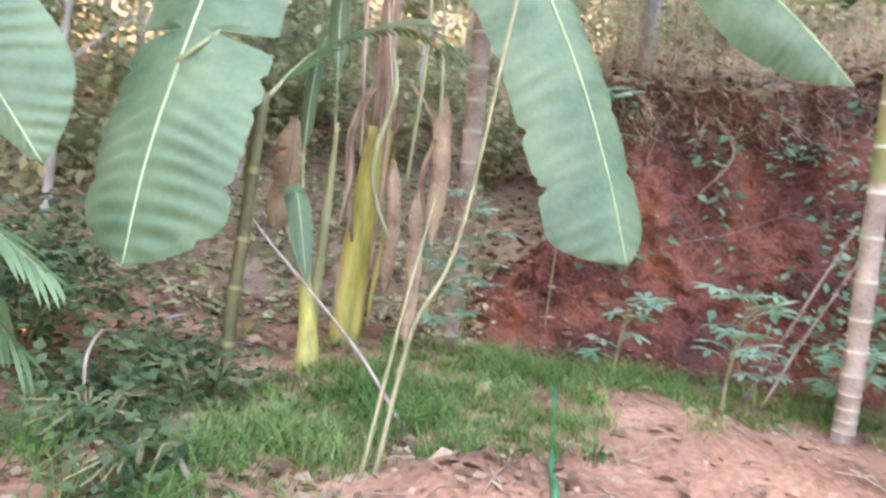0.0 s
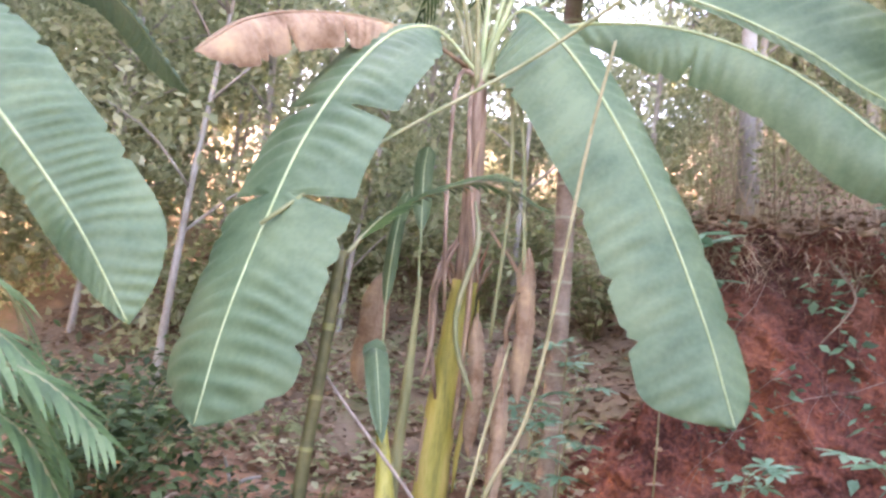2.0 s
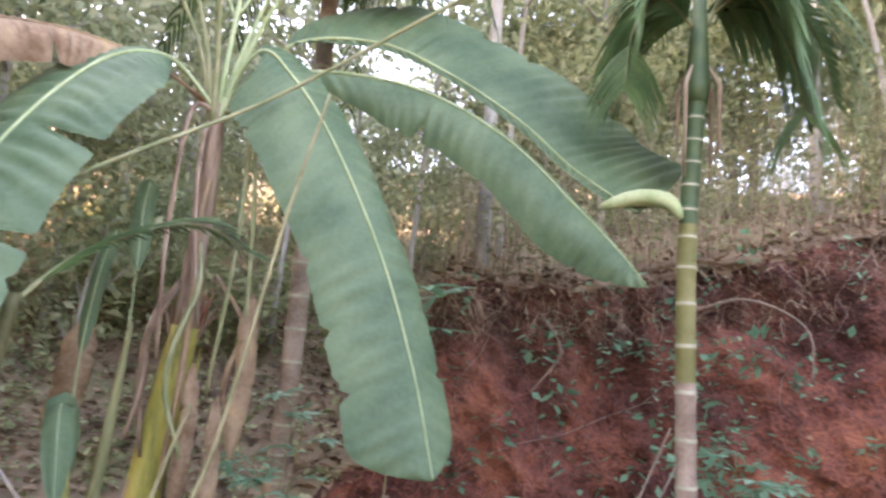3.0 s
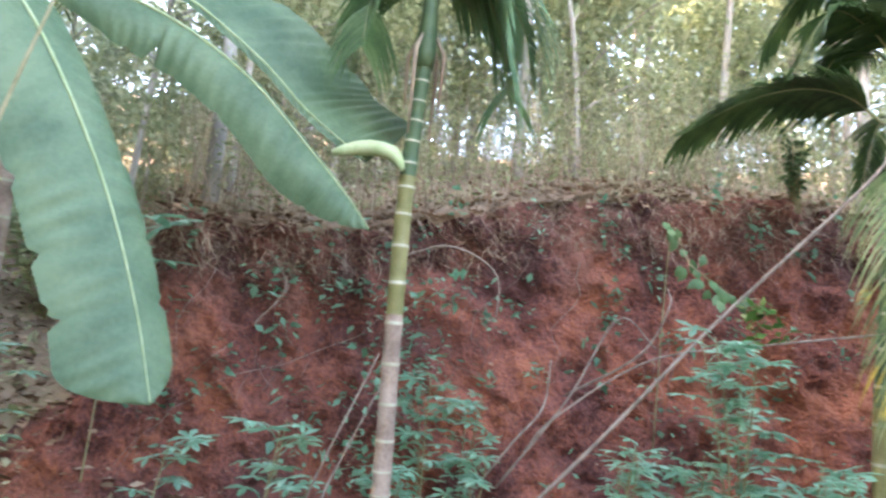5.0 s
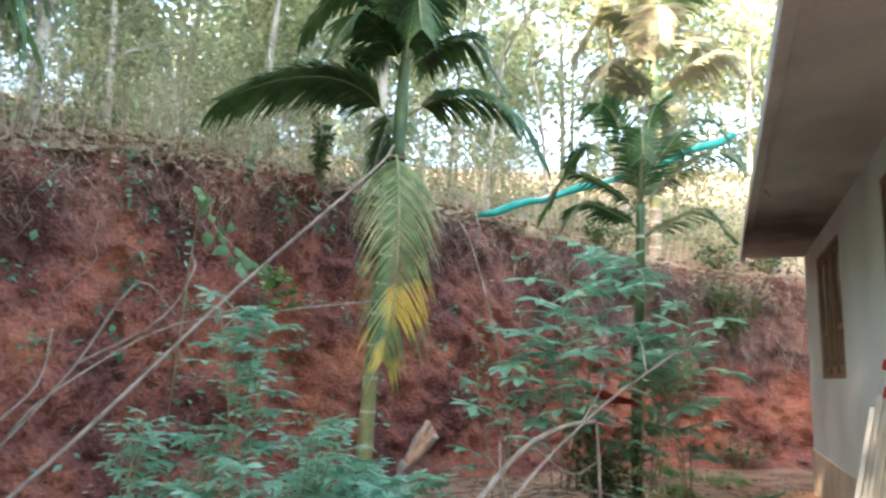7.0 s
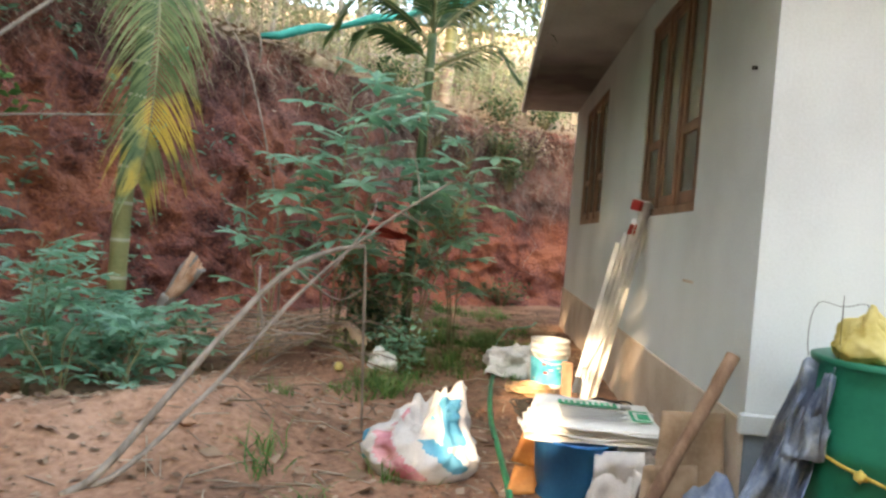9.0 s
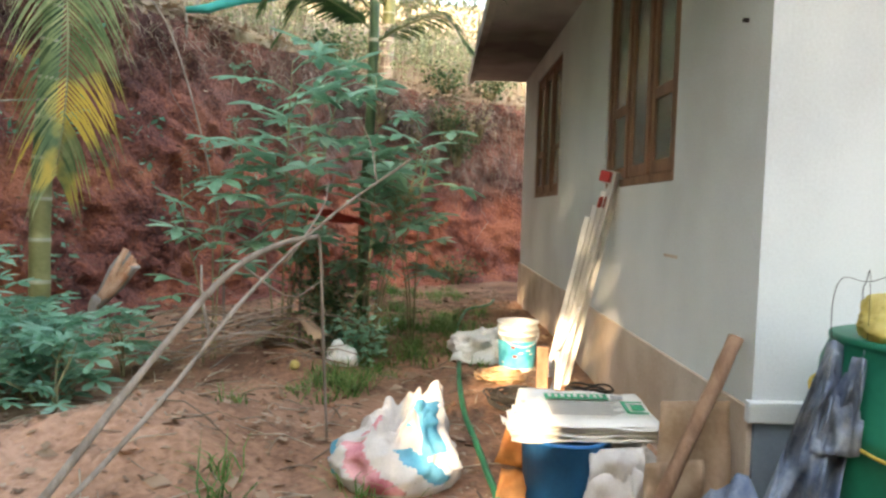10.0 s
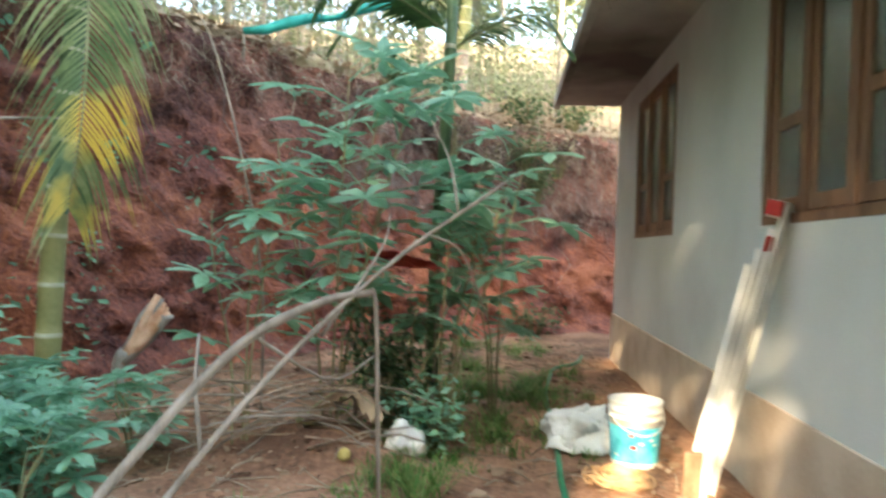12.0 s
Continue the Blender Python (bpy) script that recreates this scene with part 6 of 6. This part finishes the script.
# garden hose
HOSE = [(-4.95, -0.5), (-4.4, -0.62), (-3.5, -0.76), (-2.54, -0.92), (-1.6, -1.02), (-0.8, -0.8), (-0.2, -0.2), (0.35, 0.6), (0.75, 1.6), (0.72, 2.3), (0.68, 2.9), (0.62, 3.8), (0.62, 4.7), (0.66, 5.6), (0.66, 6.6), (0.74, 7.4), (0.84, 8.1), (1.1, 8.6), (1.25, 9.2)]
hp = spline(HOSE, 150)
hv, hf = tube([(q[0], q[1], gz(q[0], q[1]) + 0.012) for q in hp], 0.0165, 8)
tagged(linked("garden_hose", hv, hf, M_GREEN_HOSE), "long green garden hose lying on the earth", "hose")


def build_sack():
    x, y = 0.28, 2.72
    p = thing("rubbish_sack", (x, y, gz(x, y) - 0.01), "crumpled white woven sack with red and blue print", "sack")
    # slumped body: rings that bulge at the foot, crease towards the neck and flare into an open torn mouth
    rings = [(0.02, 0.0), (0.20, 0.0), (0.252, 0.025), (0.265, 0.065), (0.26, 0.11), (0.245, 0.15), (0.226, 0.19), (0.205, 0.225), (0.186, 0.255), (0.172, 0.285), (0.16, 0.31), (0.145, 0.33), (0.12, 0.318), (0.10, 0.28), (0.085, 0.24), (0.05, 0.2), (0.01, 0.19)]
    n = 96
    fine = spline(rings, 60)
    verts = []
    for k, (rad, z) in enumerate(fine):
        u = k / (len(fine) - 1)
        for q in range(n):
            a = 2 * math.pi * q / n
            d = Vector((math.cos(a), math.sin(a), z * 3.2))
            crease = 0.46 * (0.3 - abs(noise.noise(d * 1.6 + Vector((4, 0, 0))))) + 0.26 * (0.3 - abs(noise.noise(d * 3.7))) + 0.07 * noise.noise(d * 8)
            w = smooth(0.02, 0.12, z) if u < 0.75 else 0.7
            rr = max(0.005, rad * (1 + crease * (0.35 + 0.65 * w)))
            lip = (0.075 * noise.noise(Vector((math.cos(a) * 2.1, math.sin(a) * 2.1, 2.0))) + 0.035 * noise.noise(Vector((math.cos(a) * 6, math.sin(a) * 6, 5.0))) + 0.07 * math.cos(a - 0.4)) * smooth(0.16, 0.33, z)
            verts.append((rr * math.cos(a) + 0.10 * z * smooth(0.1, 0.4, z), rr * 0.78 * math.sin(a) + 0.06 * z, max(0.0, z + lip + 0.02 * w * noise.noise(d * 4 + Vector((0, 9, 0))))))
    faces, tint = [], []
    for k in range(len(fine) - 1):
        for q in range(n):
            b = k * n + (q + 1) % n
            faces.append((k * n + q, b, b + n, k * n + q + n))
            a, z, u = 2 * math.pi * q / n, fine[k][1], k / (len(fine) - 1)
            s0 = math.sin(3.0 * a + 14 * z)
            front = a > 3.0
            tint.append(0 if u > 0.72 else 2 if front and (5.15 < a < 5.7 and z > 0.17) else 1 if front and s0 > 0.55 and 0.03 < z < 0.24 and a < 5.2 else 2 if front and s0 < -0.82 and 0.06 < z < 0.2 else 1 if 3.3 < a < 4.0 and z > 0.28 else 0)
    bag = linked("bag", verts, faces, None, p, mats=[M_SACK, M_PINK, M_SKY])
    bag.data.polygons.foreach_set("material_index", tint)
    sheet("flap", p, [(0.04, -0.12, 0.29), (0.17, -0.08, 0.28), (0.18, -0.02, 0.37), (0.08, -0.05, 0.385)], M_SKY, 5.0, 0.005, 0.02, 12)


build_sack()


def build_bucket():
    x, y = 1.07, 4.97
    p = thing("paint_bucket", (x, y, gz(x, y)), "white plastic paint bucket with a teal label", "bucket")
    prof = [(0.0, 0.0), (0.128, 0.0), (0.132, 0.01), (0.147, 0.27), (0.156, 0.272), (0.156, 0.285), (0.149, 0.287), (0.150, 0.312), (0.160, 0.314), (0.160, 0.328), (0.152, 0.33), (0.154, 0.362), (0.160, 0.366), (0.160, 0.376), (0.148, 0.376), (0.128, 0.02), (0.0, 0.02)]
    v, f = lathe(prof)
    linked("body", v, f[:-1], M_WHITE_PL, p)
    v, f = lathe([(0.1345, 0.03), (0.1347, 0.031), (0.1472, 0.235), (0.1470, 0.236)])
    linked("label", v, f[:-1], M_LABEL, p, "teal printed label band")
    r = random.Random(2)
    for k in range(7):
        a, h, w, t = r.uniform(3.6, 5.4), r.uniform(0.06, 0.2), r.uniform(0.1, 0.3), r.uniform(0.008, 0.02)
        vs = []
        for z in (h, h + t):
            for q in range(6):
                b = a + w * q / 5
                rr = 0.1368 + (z - 0.03) * 0.0625
                vs.append((rr * math.cos(b), rr * math.sin(b), z))
        linked("print", vs, [(q, q + 1, q + 7, q + 6) for q in range(5)], M_WHITE_PL if k % 3 else M_RED, p)
    v, f = tube([(0.162 * math.cos(a), 0.162 * math.sin(a), 0.32 - 0.12 * math.sin((a - 3.3))) for a in np.linspace(3.3, 6.4, 14)], 0.004, 6)
    linked("handle", v, f, M_ALU, p, "thin wire handle")


build_bucket()

rag = thing("white_sheet", (0.8, 5.2, gz(0.8, 5.2)), "crumpled dirty white plastic sheet on the ground", "plastic sheet")
lump("sheet", rag, (0.2, 0.16, 0.13), M_WHITE_PL, 6.6, 0.3, sub=5)
sheet("fold", rag, [(-0.24, -0.2, 0.03), (0.1, -0.22, 0.02), (0.14, 0.02, 0.27), (-0.12, 0.02, 0.2)], M_WHITE_PL, 3.0, 0.006, 0.035, 14)
bagw = thing("plastic_bag", (-0.25, 5.46 - 0.75, gz(-0.25, 4.7)), "small crumpled white plastic bag by the shrub", "plastic bag")
lump("bag", bagw, (0.11, 0.08, 0.09), M_WHITE_PL, 1.2, 0.32, sub=4)
ball = thing("yellow_fruit", (-0.52, 4.42, gz(-0.52, 4.42)), "small round yellow fruit lying by the stick heap", "fruit")
lump("skin", ball, (0.034, 0.034, 0.036), M_YELLOW, 9.0, 0.04, sub=3)
red = thing("red_plastic_sheet", (-0.45, 5.55, gz(-0.45, 5.55)), "torn red plastic sheet caught in the bushes", "plastic sheet")
sheet("sheet", red, [(-0.3, 0.0, 1.12), (0.28, 0.02, 1.04), (0.3, 0.05, 1.10), (-0.28, 0.04, 1.18)], M_RED, 7.0, 0.004, 0.05, 16)
for dx in (-0.27, 0.27):
    v, f = tube([(dx, 0.03, -0.05), (dx * 1.02, 0.03, 0.7), (dx, 0.04, 1.3)], 0.012, 6)
    linked("stake", v, f, M_DEADWOOD, red)


# folded stepladder leaning on the wall
def build_ladder():
    foot, head = Vector((1.25, 4.42, 0.0)), Vector((1.515, 4.2, 1.47))
    z0 = gz(foot.x, foot.y)
    way = (head - foot).normalized()
    side = Vector((0.62, 0.78, 0))
    side = (side - way * side.dot(way)).normalized()
    out = way.cross(side).normalized()
    if out.y > 0:
        out, side = -out, -side
    m = Matrix((( side.x, out.x, way.x, foot.x), (side.y, out.y, way.y, foot.y), (side.z, out.z, way.z, z0), (0, 0, 0, 1)))
    p = new("stepladder")
    p.matrix_world = m
    tagged(p, "folded white aluminium stepladder leaning on the wall", "ladder")
    ln = (head - foot).length
    sg = 1 if side.x > 0 else -1
    def rail(x, y, w, d, a, b, mat=M_ALU):
        bm = bmesh.new()
        box(bm, (x - w / 2, y - 0.004, a), (x + w / 2, y, b), 0.001)
        box(bm, (x - w / 2, y, a), (x - w / 2 + 0.004, y + d, b), 0.001)
        box(bm, (x + w / 2 - 0.004, y, a), (x + w / 2, y + d, b), 0.001)
        part("rail", bm, mat, p)
    rail(0.04 * sg, 0.045, 0.125, 0.03, 0.0, ln)
    rail(-0.04 * sg, 0.03, 0.05, 0.03, 0.0, ln - 0.12)
    # recessed rails and steps get the aluminium with shade in its colour
    rail(-0.083 * sg, 0.01, 0.022, 0.03, 0.1, ln - 0.22, M_ALU_SHADED)
    rail(-0.112 * sg, -0.01, 0.018, 0.03, 0.1, ln - 0.3, M_ALU_SHADED)
    for k in range(5):
        h = 0.22 + 0.26 * k
        part("step", boxed((-0.12, -0.01, h), (0.06, 0.03, h + 0.02), 0.003), M_ALU_SHADED, p)
    v, f = tube([(-0.16 * sg, 0.055, 0.32), (-0.1 * sg, 0.058, 0.45), (-0.02 * sg, 0.058, 0.6)], [0.012, 0.012, 0.012], 6)
    linked("brace", v, f, M_ALU, p)
    part("top_cap", boxed((-0.045 if sg > 0 else -0.075, -0.01, ln - 0.07), (0.075 if sg > 0 else 0.045, 0.062, ln + 0.012), 0.006), M_ALU, p)
    part("end_cap", boxed((-0.068 * sg - 0.024, 0.0, ln - 0.06), (-0.068 * sg + 0.024, 0.064, ln + 0.010), 0.006), M_RED, p, "dark red plastic end cap")
    part("sticker", boxed((-0.05 * sg - 0.04, 0.0503, ln - 0.225), (-0.05 * sg + 0.075, 0.0525, ln - 0.155), 0.0005), M_RED, p, "red warning sticker")
    for h in (0.35, 0.62, 0.9, 1.1):
        v, f = tube([(0.03 * sg, 0.044, h), (0.03 * sg, 0.050, h)], 0.008, 8)
        linked("rivet", v, f, M_WIRE, p)


build_ladder()


# heap beside the wall: blue container, sacks, newspapers, boards
def build_blue():
    x, y = 1.0, 2.62
    z = gz(x, y)
    p = thing("blue_container", (x, y, z), "blue plastic container under folded newspapers", "container")
    v, f = lathe([(0.0, 0), (0.165, 0), (0.172, 0.008), (0.19, 0.27), (0.198, 0.272), (0.198, 0.285), (0.184, 0.285), (0.165, 0.02), (0.0, 0.02)], 36)
    linked("body", v, f[:-1], M_BLUE, p)
    q = thing("newspaper_bundle", (x + 0.05, y, z + 0.286), "folded white newspapers with green print", "newspaper")
    q.scale = (1.2, 1.12, 1.15)
    r = random.Random(8)
    for k in range(6):
        h = 0.004 + k * 0.011
        t = r.uniform(-0.02, 0.02)
        sheet("paper", q, [(-0.24 + t, -0.13 + t, h), (0.27 + t, -0.14, h + 0.0), (0.23, 0.16 + t, h + 0.03), (-0.2, 0.17, h + 0.035)], M_PAPER, 11.0 + k, 0.005, 0.009, 14)
    top = 0.085
    def print_bar(u0, u1, w0, w1, mat, name="print", up=0.0):
        c = [(-0.2 + 0.44 * u, -0.13 + 0.28 * w, top + 0.03 * w + up) for u, w in ((u0, w0), (u1, w0), (u1, w1), (u0, w1))]
        sheet(name, q, c, mat, 16.0, 0.002, 0.0, 3)
    sheet("paper", q, [(-0.22, -0.15, 0.06), (0.26, -0.155, 0.055), (0.24, 0.16, 0.1), (-0.2, 0.15, 0.112)], M_PAPER, 30.0, 0.004, 0.006, 14)
    print_bar(0.20, 0.72, 0.66, 0.84, M_INK)
    for k in range(9):
        print_bar(0.23 + 0.053 * k, 0.255 + 0.053 * k, 0.70, 0.80 - 0.03 * (k % 2), M_PAPER, "print", 0.003)
    print_bar(0.75, 0.84, 0.68, 0.8, M_GREY_INK)
    print_bar(0.8, 0.97, 0.2, 0.24, M_INK)
    print_bar(0.8, 0.97, 0.56, 0.6, M_INK)
    print_bar(0.8, 0.83, 0.25, 0.55, M_INK)
    print_bar(0.86, 0.96, 0.3, 0.5, M_INK)
    for k in range(9):
        print_bar(0.2 + 0.01 * (k % 2), 0.7 + 0.04 * (k % 3), 0.12 + 0.055 * k, 0.14 + 0.055 * k, M_GREY_INK)
    for k in range(4):
        sheet("loose_page", q, [(-0.25, -0.12, 0.01 + 0.018 * k), (-0.1, -0.14, 0.03 + 0.01 * k), (-0.08, 0.1, 0.05), (-0.27 + 0.02 * k, 0.06, 0.03 + 0.02 * k)], M_PAPER, 40.0 + k, 0.003, 0.02, 10)
    s = thing("white_sack", (1.17, 2.43, gz(1.17, 2.43)), "slumped dirty white woven sack", "sack")
    lump("bag", s, (0.13, 0.08, 0.12), M_SACK, 5.4, 0.12, sub=4)
    sheet("fold", s, [(-0.12, -0.09, 0.0), (0.13, -0.13, 0.0), (0.1, 0.0, 0.29), (-0.11, 0.02, 0.27)], M_SACK, 7.0, 0.006, 0.03, 18)
    sheet("fold", s, [(0.02, -0.14, 0.0), (0.2, -0.08, 0.0), (0.17, 0.0, 0.22), (0.05, -0.03, 0.24)], M_SACK, 3.0, 0.006, 0.03, 14)
    s = thing("white_sack", (1.30, 2.86, gz(1.3, 2.86)), "empty white woven sack lying by the wall", "sack")
    lump("bag", s, (0.14, 0.16, 0.12), M_SACK, 2.4, 0.25, sub=5)
    sheet("mouth", s, [(-0.1, 0.0, 0.14), (0.13, 0.02, 0.14), (0.12, 0.1, 0.33), (-0.02, 0.12, 0.26)], M_SACK, 4.0, 0.005, 0.03, 12)
    c = thing("clay_pan", (0.86, 2.96, gz(0.86, 2.96)), "broken orange-brown sheet leaning beside the container", "sheet")
    sheet("piece", c, [(-0.14, -0.12, 0.05), (0.1, -0.1, 0.0), (0.16, 0.02, 0.30), (-0.02, 0.02, 0.34)], M_RUST, 3.0, 0.012, 0.02, 12)
    c = thing("clay_pan", (0.76, 2.58, gz(0.76, 2.58)), "small orange shard lying in dry leaves", "shard")
    sheet("piece", c, [(-0.07, -0.08, 0.0), (0.06, -0.06, 0.01), (0.09, 0.05, 0.08), (-0.03, 0.04, 0.1)], M_RUST, 3.0, 0.010, 0.01, 8)
    pl = thing("short_plank", (1.1, 3.9, gz(1.1, 3.9)), "short dark brown plank end leaning on the ladder", "plank")
    bm = boxed((-0.035, -0.012, -0.02), (0.035, 0.012, 0.42), 0.005)
    bmesh.ops.rotate(bm, verts=bm.verts, cent=(0, 0, 0), matrix=Matrix.Rotation(0.28, 3, "X"))
    bmesh.ops.rotate(bm, verts=bm.verts, cent=(0, 0, 0), matrix=Matrix.Rotation(-0.2, 3, "Z"))
    part("board", bm, M_POST, pl)


build_blue()


def coil(name, x, y, r0, turns, rad, mat, label, category, seed, h=0.05):
    r = random.Random(seed)
    z = gz(x, y)
    p = thing(name, (x, y, z), label, category)
    for t in range(turns):
        a0, rr, ox, oy = r.uniform(0, 6.28), r0 * r.uniform(0.7, 1.15), r.gauss(0, r0 * .12), r.gauss(0, r0 * .12)
        pts = [(ox + rr * math.cos(a0 + a), oy + 0.75 * rr * math.sin(a0 + a), rad + h * (t / turns) + 0.02 * abs(math.sin(a * 2 + t))) for a in np.linspace(0, 6.1, 22)]
        v, f = tube(pts, rad, 5)
        linked("strand", v, f, mat, p)


coil("cable_coil", 0.98, 3.95, 0.19, 16, 0.006, M_WIRE, "loose coil of thin black cable", "cable", 1, 0.07)
coil("cable_coil", 1.38, 3.75, 0.13, 14, 0.007, M_WIRE, "coil of dark cable against the wall", "cable", 2, 0.16)
coil("coir_heap", 0.92, 4.48, 0.15, 12, 0.009, M_COIR, "tangled brown coir rope", "rope", 3, 0.05)
coil("coir_heap", 1.15, 5.75, 0.14, 9, 0.01, M_COIR, "tangled brown coir rope by the wall", "rope", 4, 0.05)


def build_corner():
    # leaning post
    a, b = Vector((1.13, 2.05, gz(1.13, 2.05))), Vector((1.565, 2.32, 0.76))
    rod("wooden_post", [tuple(a - Vector((0, 0, 0.02))), tuple(a.lerp(b, 0.35) + Vector((0.0, 0, 0.01))), tuple(a.lerp(b, 0.7)), tuple(b)], (0.027, 0.029), M_POST, "rough brown wooden post leaning on the wall", "post", 14, 10, 0.2)
    c = thing("cardboard_sheet", (1.43, 2.30, gz(1.43, 2.30)), "brown cardboard sheet standing against the corner", "cardboard")
    sheet("sheet", c, [(-0.16, 0.0, 0.0), (0.12, -0.06, 0.0), (0.125, 0.02, 0.50), (-0.11, 0.1, 0.47)], M_CARD, 6.0, 0.008, 0.018, 14)
    c = thing("cardboard_box", (1.3, 2.26, gz(1.3, 2.26)), "torn flattened cardboard box", "cardboard")
    sheet("flap", c, [(-0.1, -0.05, 0.0), (0.12, -0.1, 0.0), (0.14, 0.0, 0.3), (-0.06, 0.05, 0.26)], M_CARD, 9.0, 0.008, 0.03, 12)
    # green drum
    x, y = 1.95, 1.82
    d = thing("green_drum", (x, y, gz(x, y)), "large green plastic drum tied with yellow rope", "drum")
    v, f = lathe([(0, 0), (0.27, 0), (0.295, 0.03), (0.31, 0.22), (0.317, 0.24), (0.317, 0.27), (0.31, 0.29), (0.315, 0.55), (0.322, 0.57), (0.322, 0.6), (0.315, 0.62), (0.305, 0.78), (0.28, 0.845), (0.285, 0.85), (0.285, 0.865), (0.27, 0.87), (0, 0.865)], 48, 0.006)
    linked("body", v, f, M_GREEN_PL, d)
    pts = [(0.33 * math.cos(a), 0.33 * math.sin(a), 0.6 + 0.12 * math.cos(a - 1.8) + 0.01 * math.sin(5 * a)) for a in np.linspace(0, 6.28, 40)]
    v, f = tube(pts, 0.0055, 6)
    linked("rope", v, f, M_ROPE, d, "thin yellow rope")
    lump("knot", d, (0.018, 0.018, 0.018), M_ROPE, 1, 0.3, sub=2, flat=False, place=(0.33 * math.cos(3.9), 0.33 * math.sin(3.9), 0.54))
    t = thing("tarpaulin", (1.56, 1.85, gz(1.56, 1.85)), "crumpled blue-grey plastic tarpaulin draped beside the drum", "tarpaulin")
    sheet("drape", t, [(-0.26, -0.08, 0.0), (-0.05, -0.2, 0.0), (0.13, -0.12, 0.78), (0.05, -0.04, 0.80)], M_TARP, 4.0, 0.008, 0.1, 34)
    sheet("fold", t, [(-0.03, -0.12, 0.5), (0.08, -0.18, 0.52), (0.17, -0.08, 0.82), (0.06, -0.02, 0.81)], M_TARP, 5.0, 0.006, 0.04, 16, "crumpled fold over the rim")
    lump("crumple", t, (0.11, 0.12, 0.2), M_TARP, 7.0, 0.25, sub=4, place=(-0.2, -0.04, 0.0))
    yb = thing("yellow_bag", (1.80, 1.78, gz(x, y) + 0.866), "crumpled translucent yellow plastic bag on the drum", "plastic bag")
    lump("bag", yb, (0.13, 0.1, 0.10), M_YELLOW, 3.0, 0.22, sub=5, peak=0.6)
    cb = thing("cardboard_bundle", (2.0, 1.75, gz(x, y) + 0.866), "bundle of grey-brown cardboard on the drum", "cardboard")
    lump("bundle", cb, (0.12, 0.12, 0.10), M_CARD, 12.0, 0.2, sub=4)
    w = thing("wire_loop", (1.74, 1.84, gz(x, y) + 0.866), "thin black wire loops sticking up from the drum", "wire")
    for k, (rr, ph) in enumerate(((0.12, 0.2), (0.10, 1.1))):
        v, f = tube([(rr * math.cos(a) * math.cos(ph), rr * math.cos(a) * math.sin(ph), max(0.0, 0.07 + 0.13 * math.sin(a) + 0.03 * math.sin(3 * a + k))) for a in np.linspace(-0.5, 3.5, 20)], 0.0013, 4)
        linked("loop", v, f, M_WIRE, w)
    # nail and scratch on the walls
    v, f = tube([(WX - 0.02, 2.44, 1.97), (WX + 0.004, 2.44, 1.97)], 0.009, 8)
    n = add_house("nail", boxed((0, 0, 0), (0.001, 0.001, 0.001)), M_WIRE)
    n.data.clear_geometry()
    n.data.from_pydata(v, [], f)
    n.data.transform(house.matrix_world.inverted())
    g = add_house("scratch", boxed((WX - 0.004, 3.08, 1.005), (WX - 0.0005, 3.27, 1.02), 0.001), M_DADO)


build_corner()


def build_hanging_twig():
    """A leafy twig caught on the leaning pole."""
    o = Vector((-2.95, 3.63, 2.05))
    p = thing("leafy_twig", o, "pale green leafy twig hanging from the leaning pole", "twig")
    r = random.Random(12)
    for a, b in (((0, 0, 0.0), (0.1, 0.3, 0.02)), ((0.04, 0.1, 0.02), (0.16, 0.42, -0.18)), ((0.02, 0.05, 0.0), (0.02, 0.22, -0.25))):
        a, b = Vector(a), Vector(b)
        v, f = tube([tuple(a), tuple(a.lerp(b, 0.5) + Vector((0, 0, 0.04))), tuple(b)], [0.006, 0.004, 0.002], 5)
        linked("stem", v, f, M_CASS_STEM, p)
        v, f = [], []
        for _ in range(16):
            leaf_card(v, f, a.lerp(b, r.uniform(0.2, 1.05)) + Vector((r.gauss(0, .03), r.gauss(0, .04), r.gauss(-0.03, .03))), 0.11, r, 0.8, 0.28)
        linked("foliage", v, f, M_GRASS, p, shade=False)


build_hanging_twig()
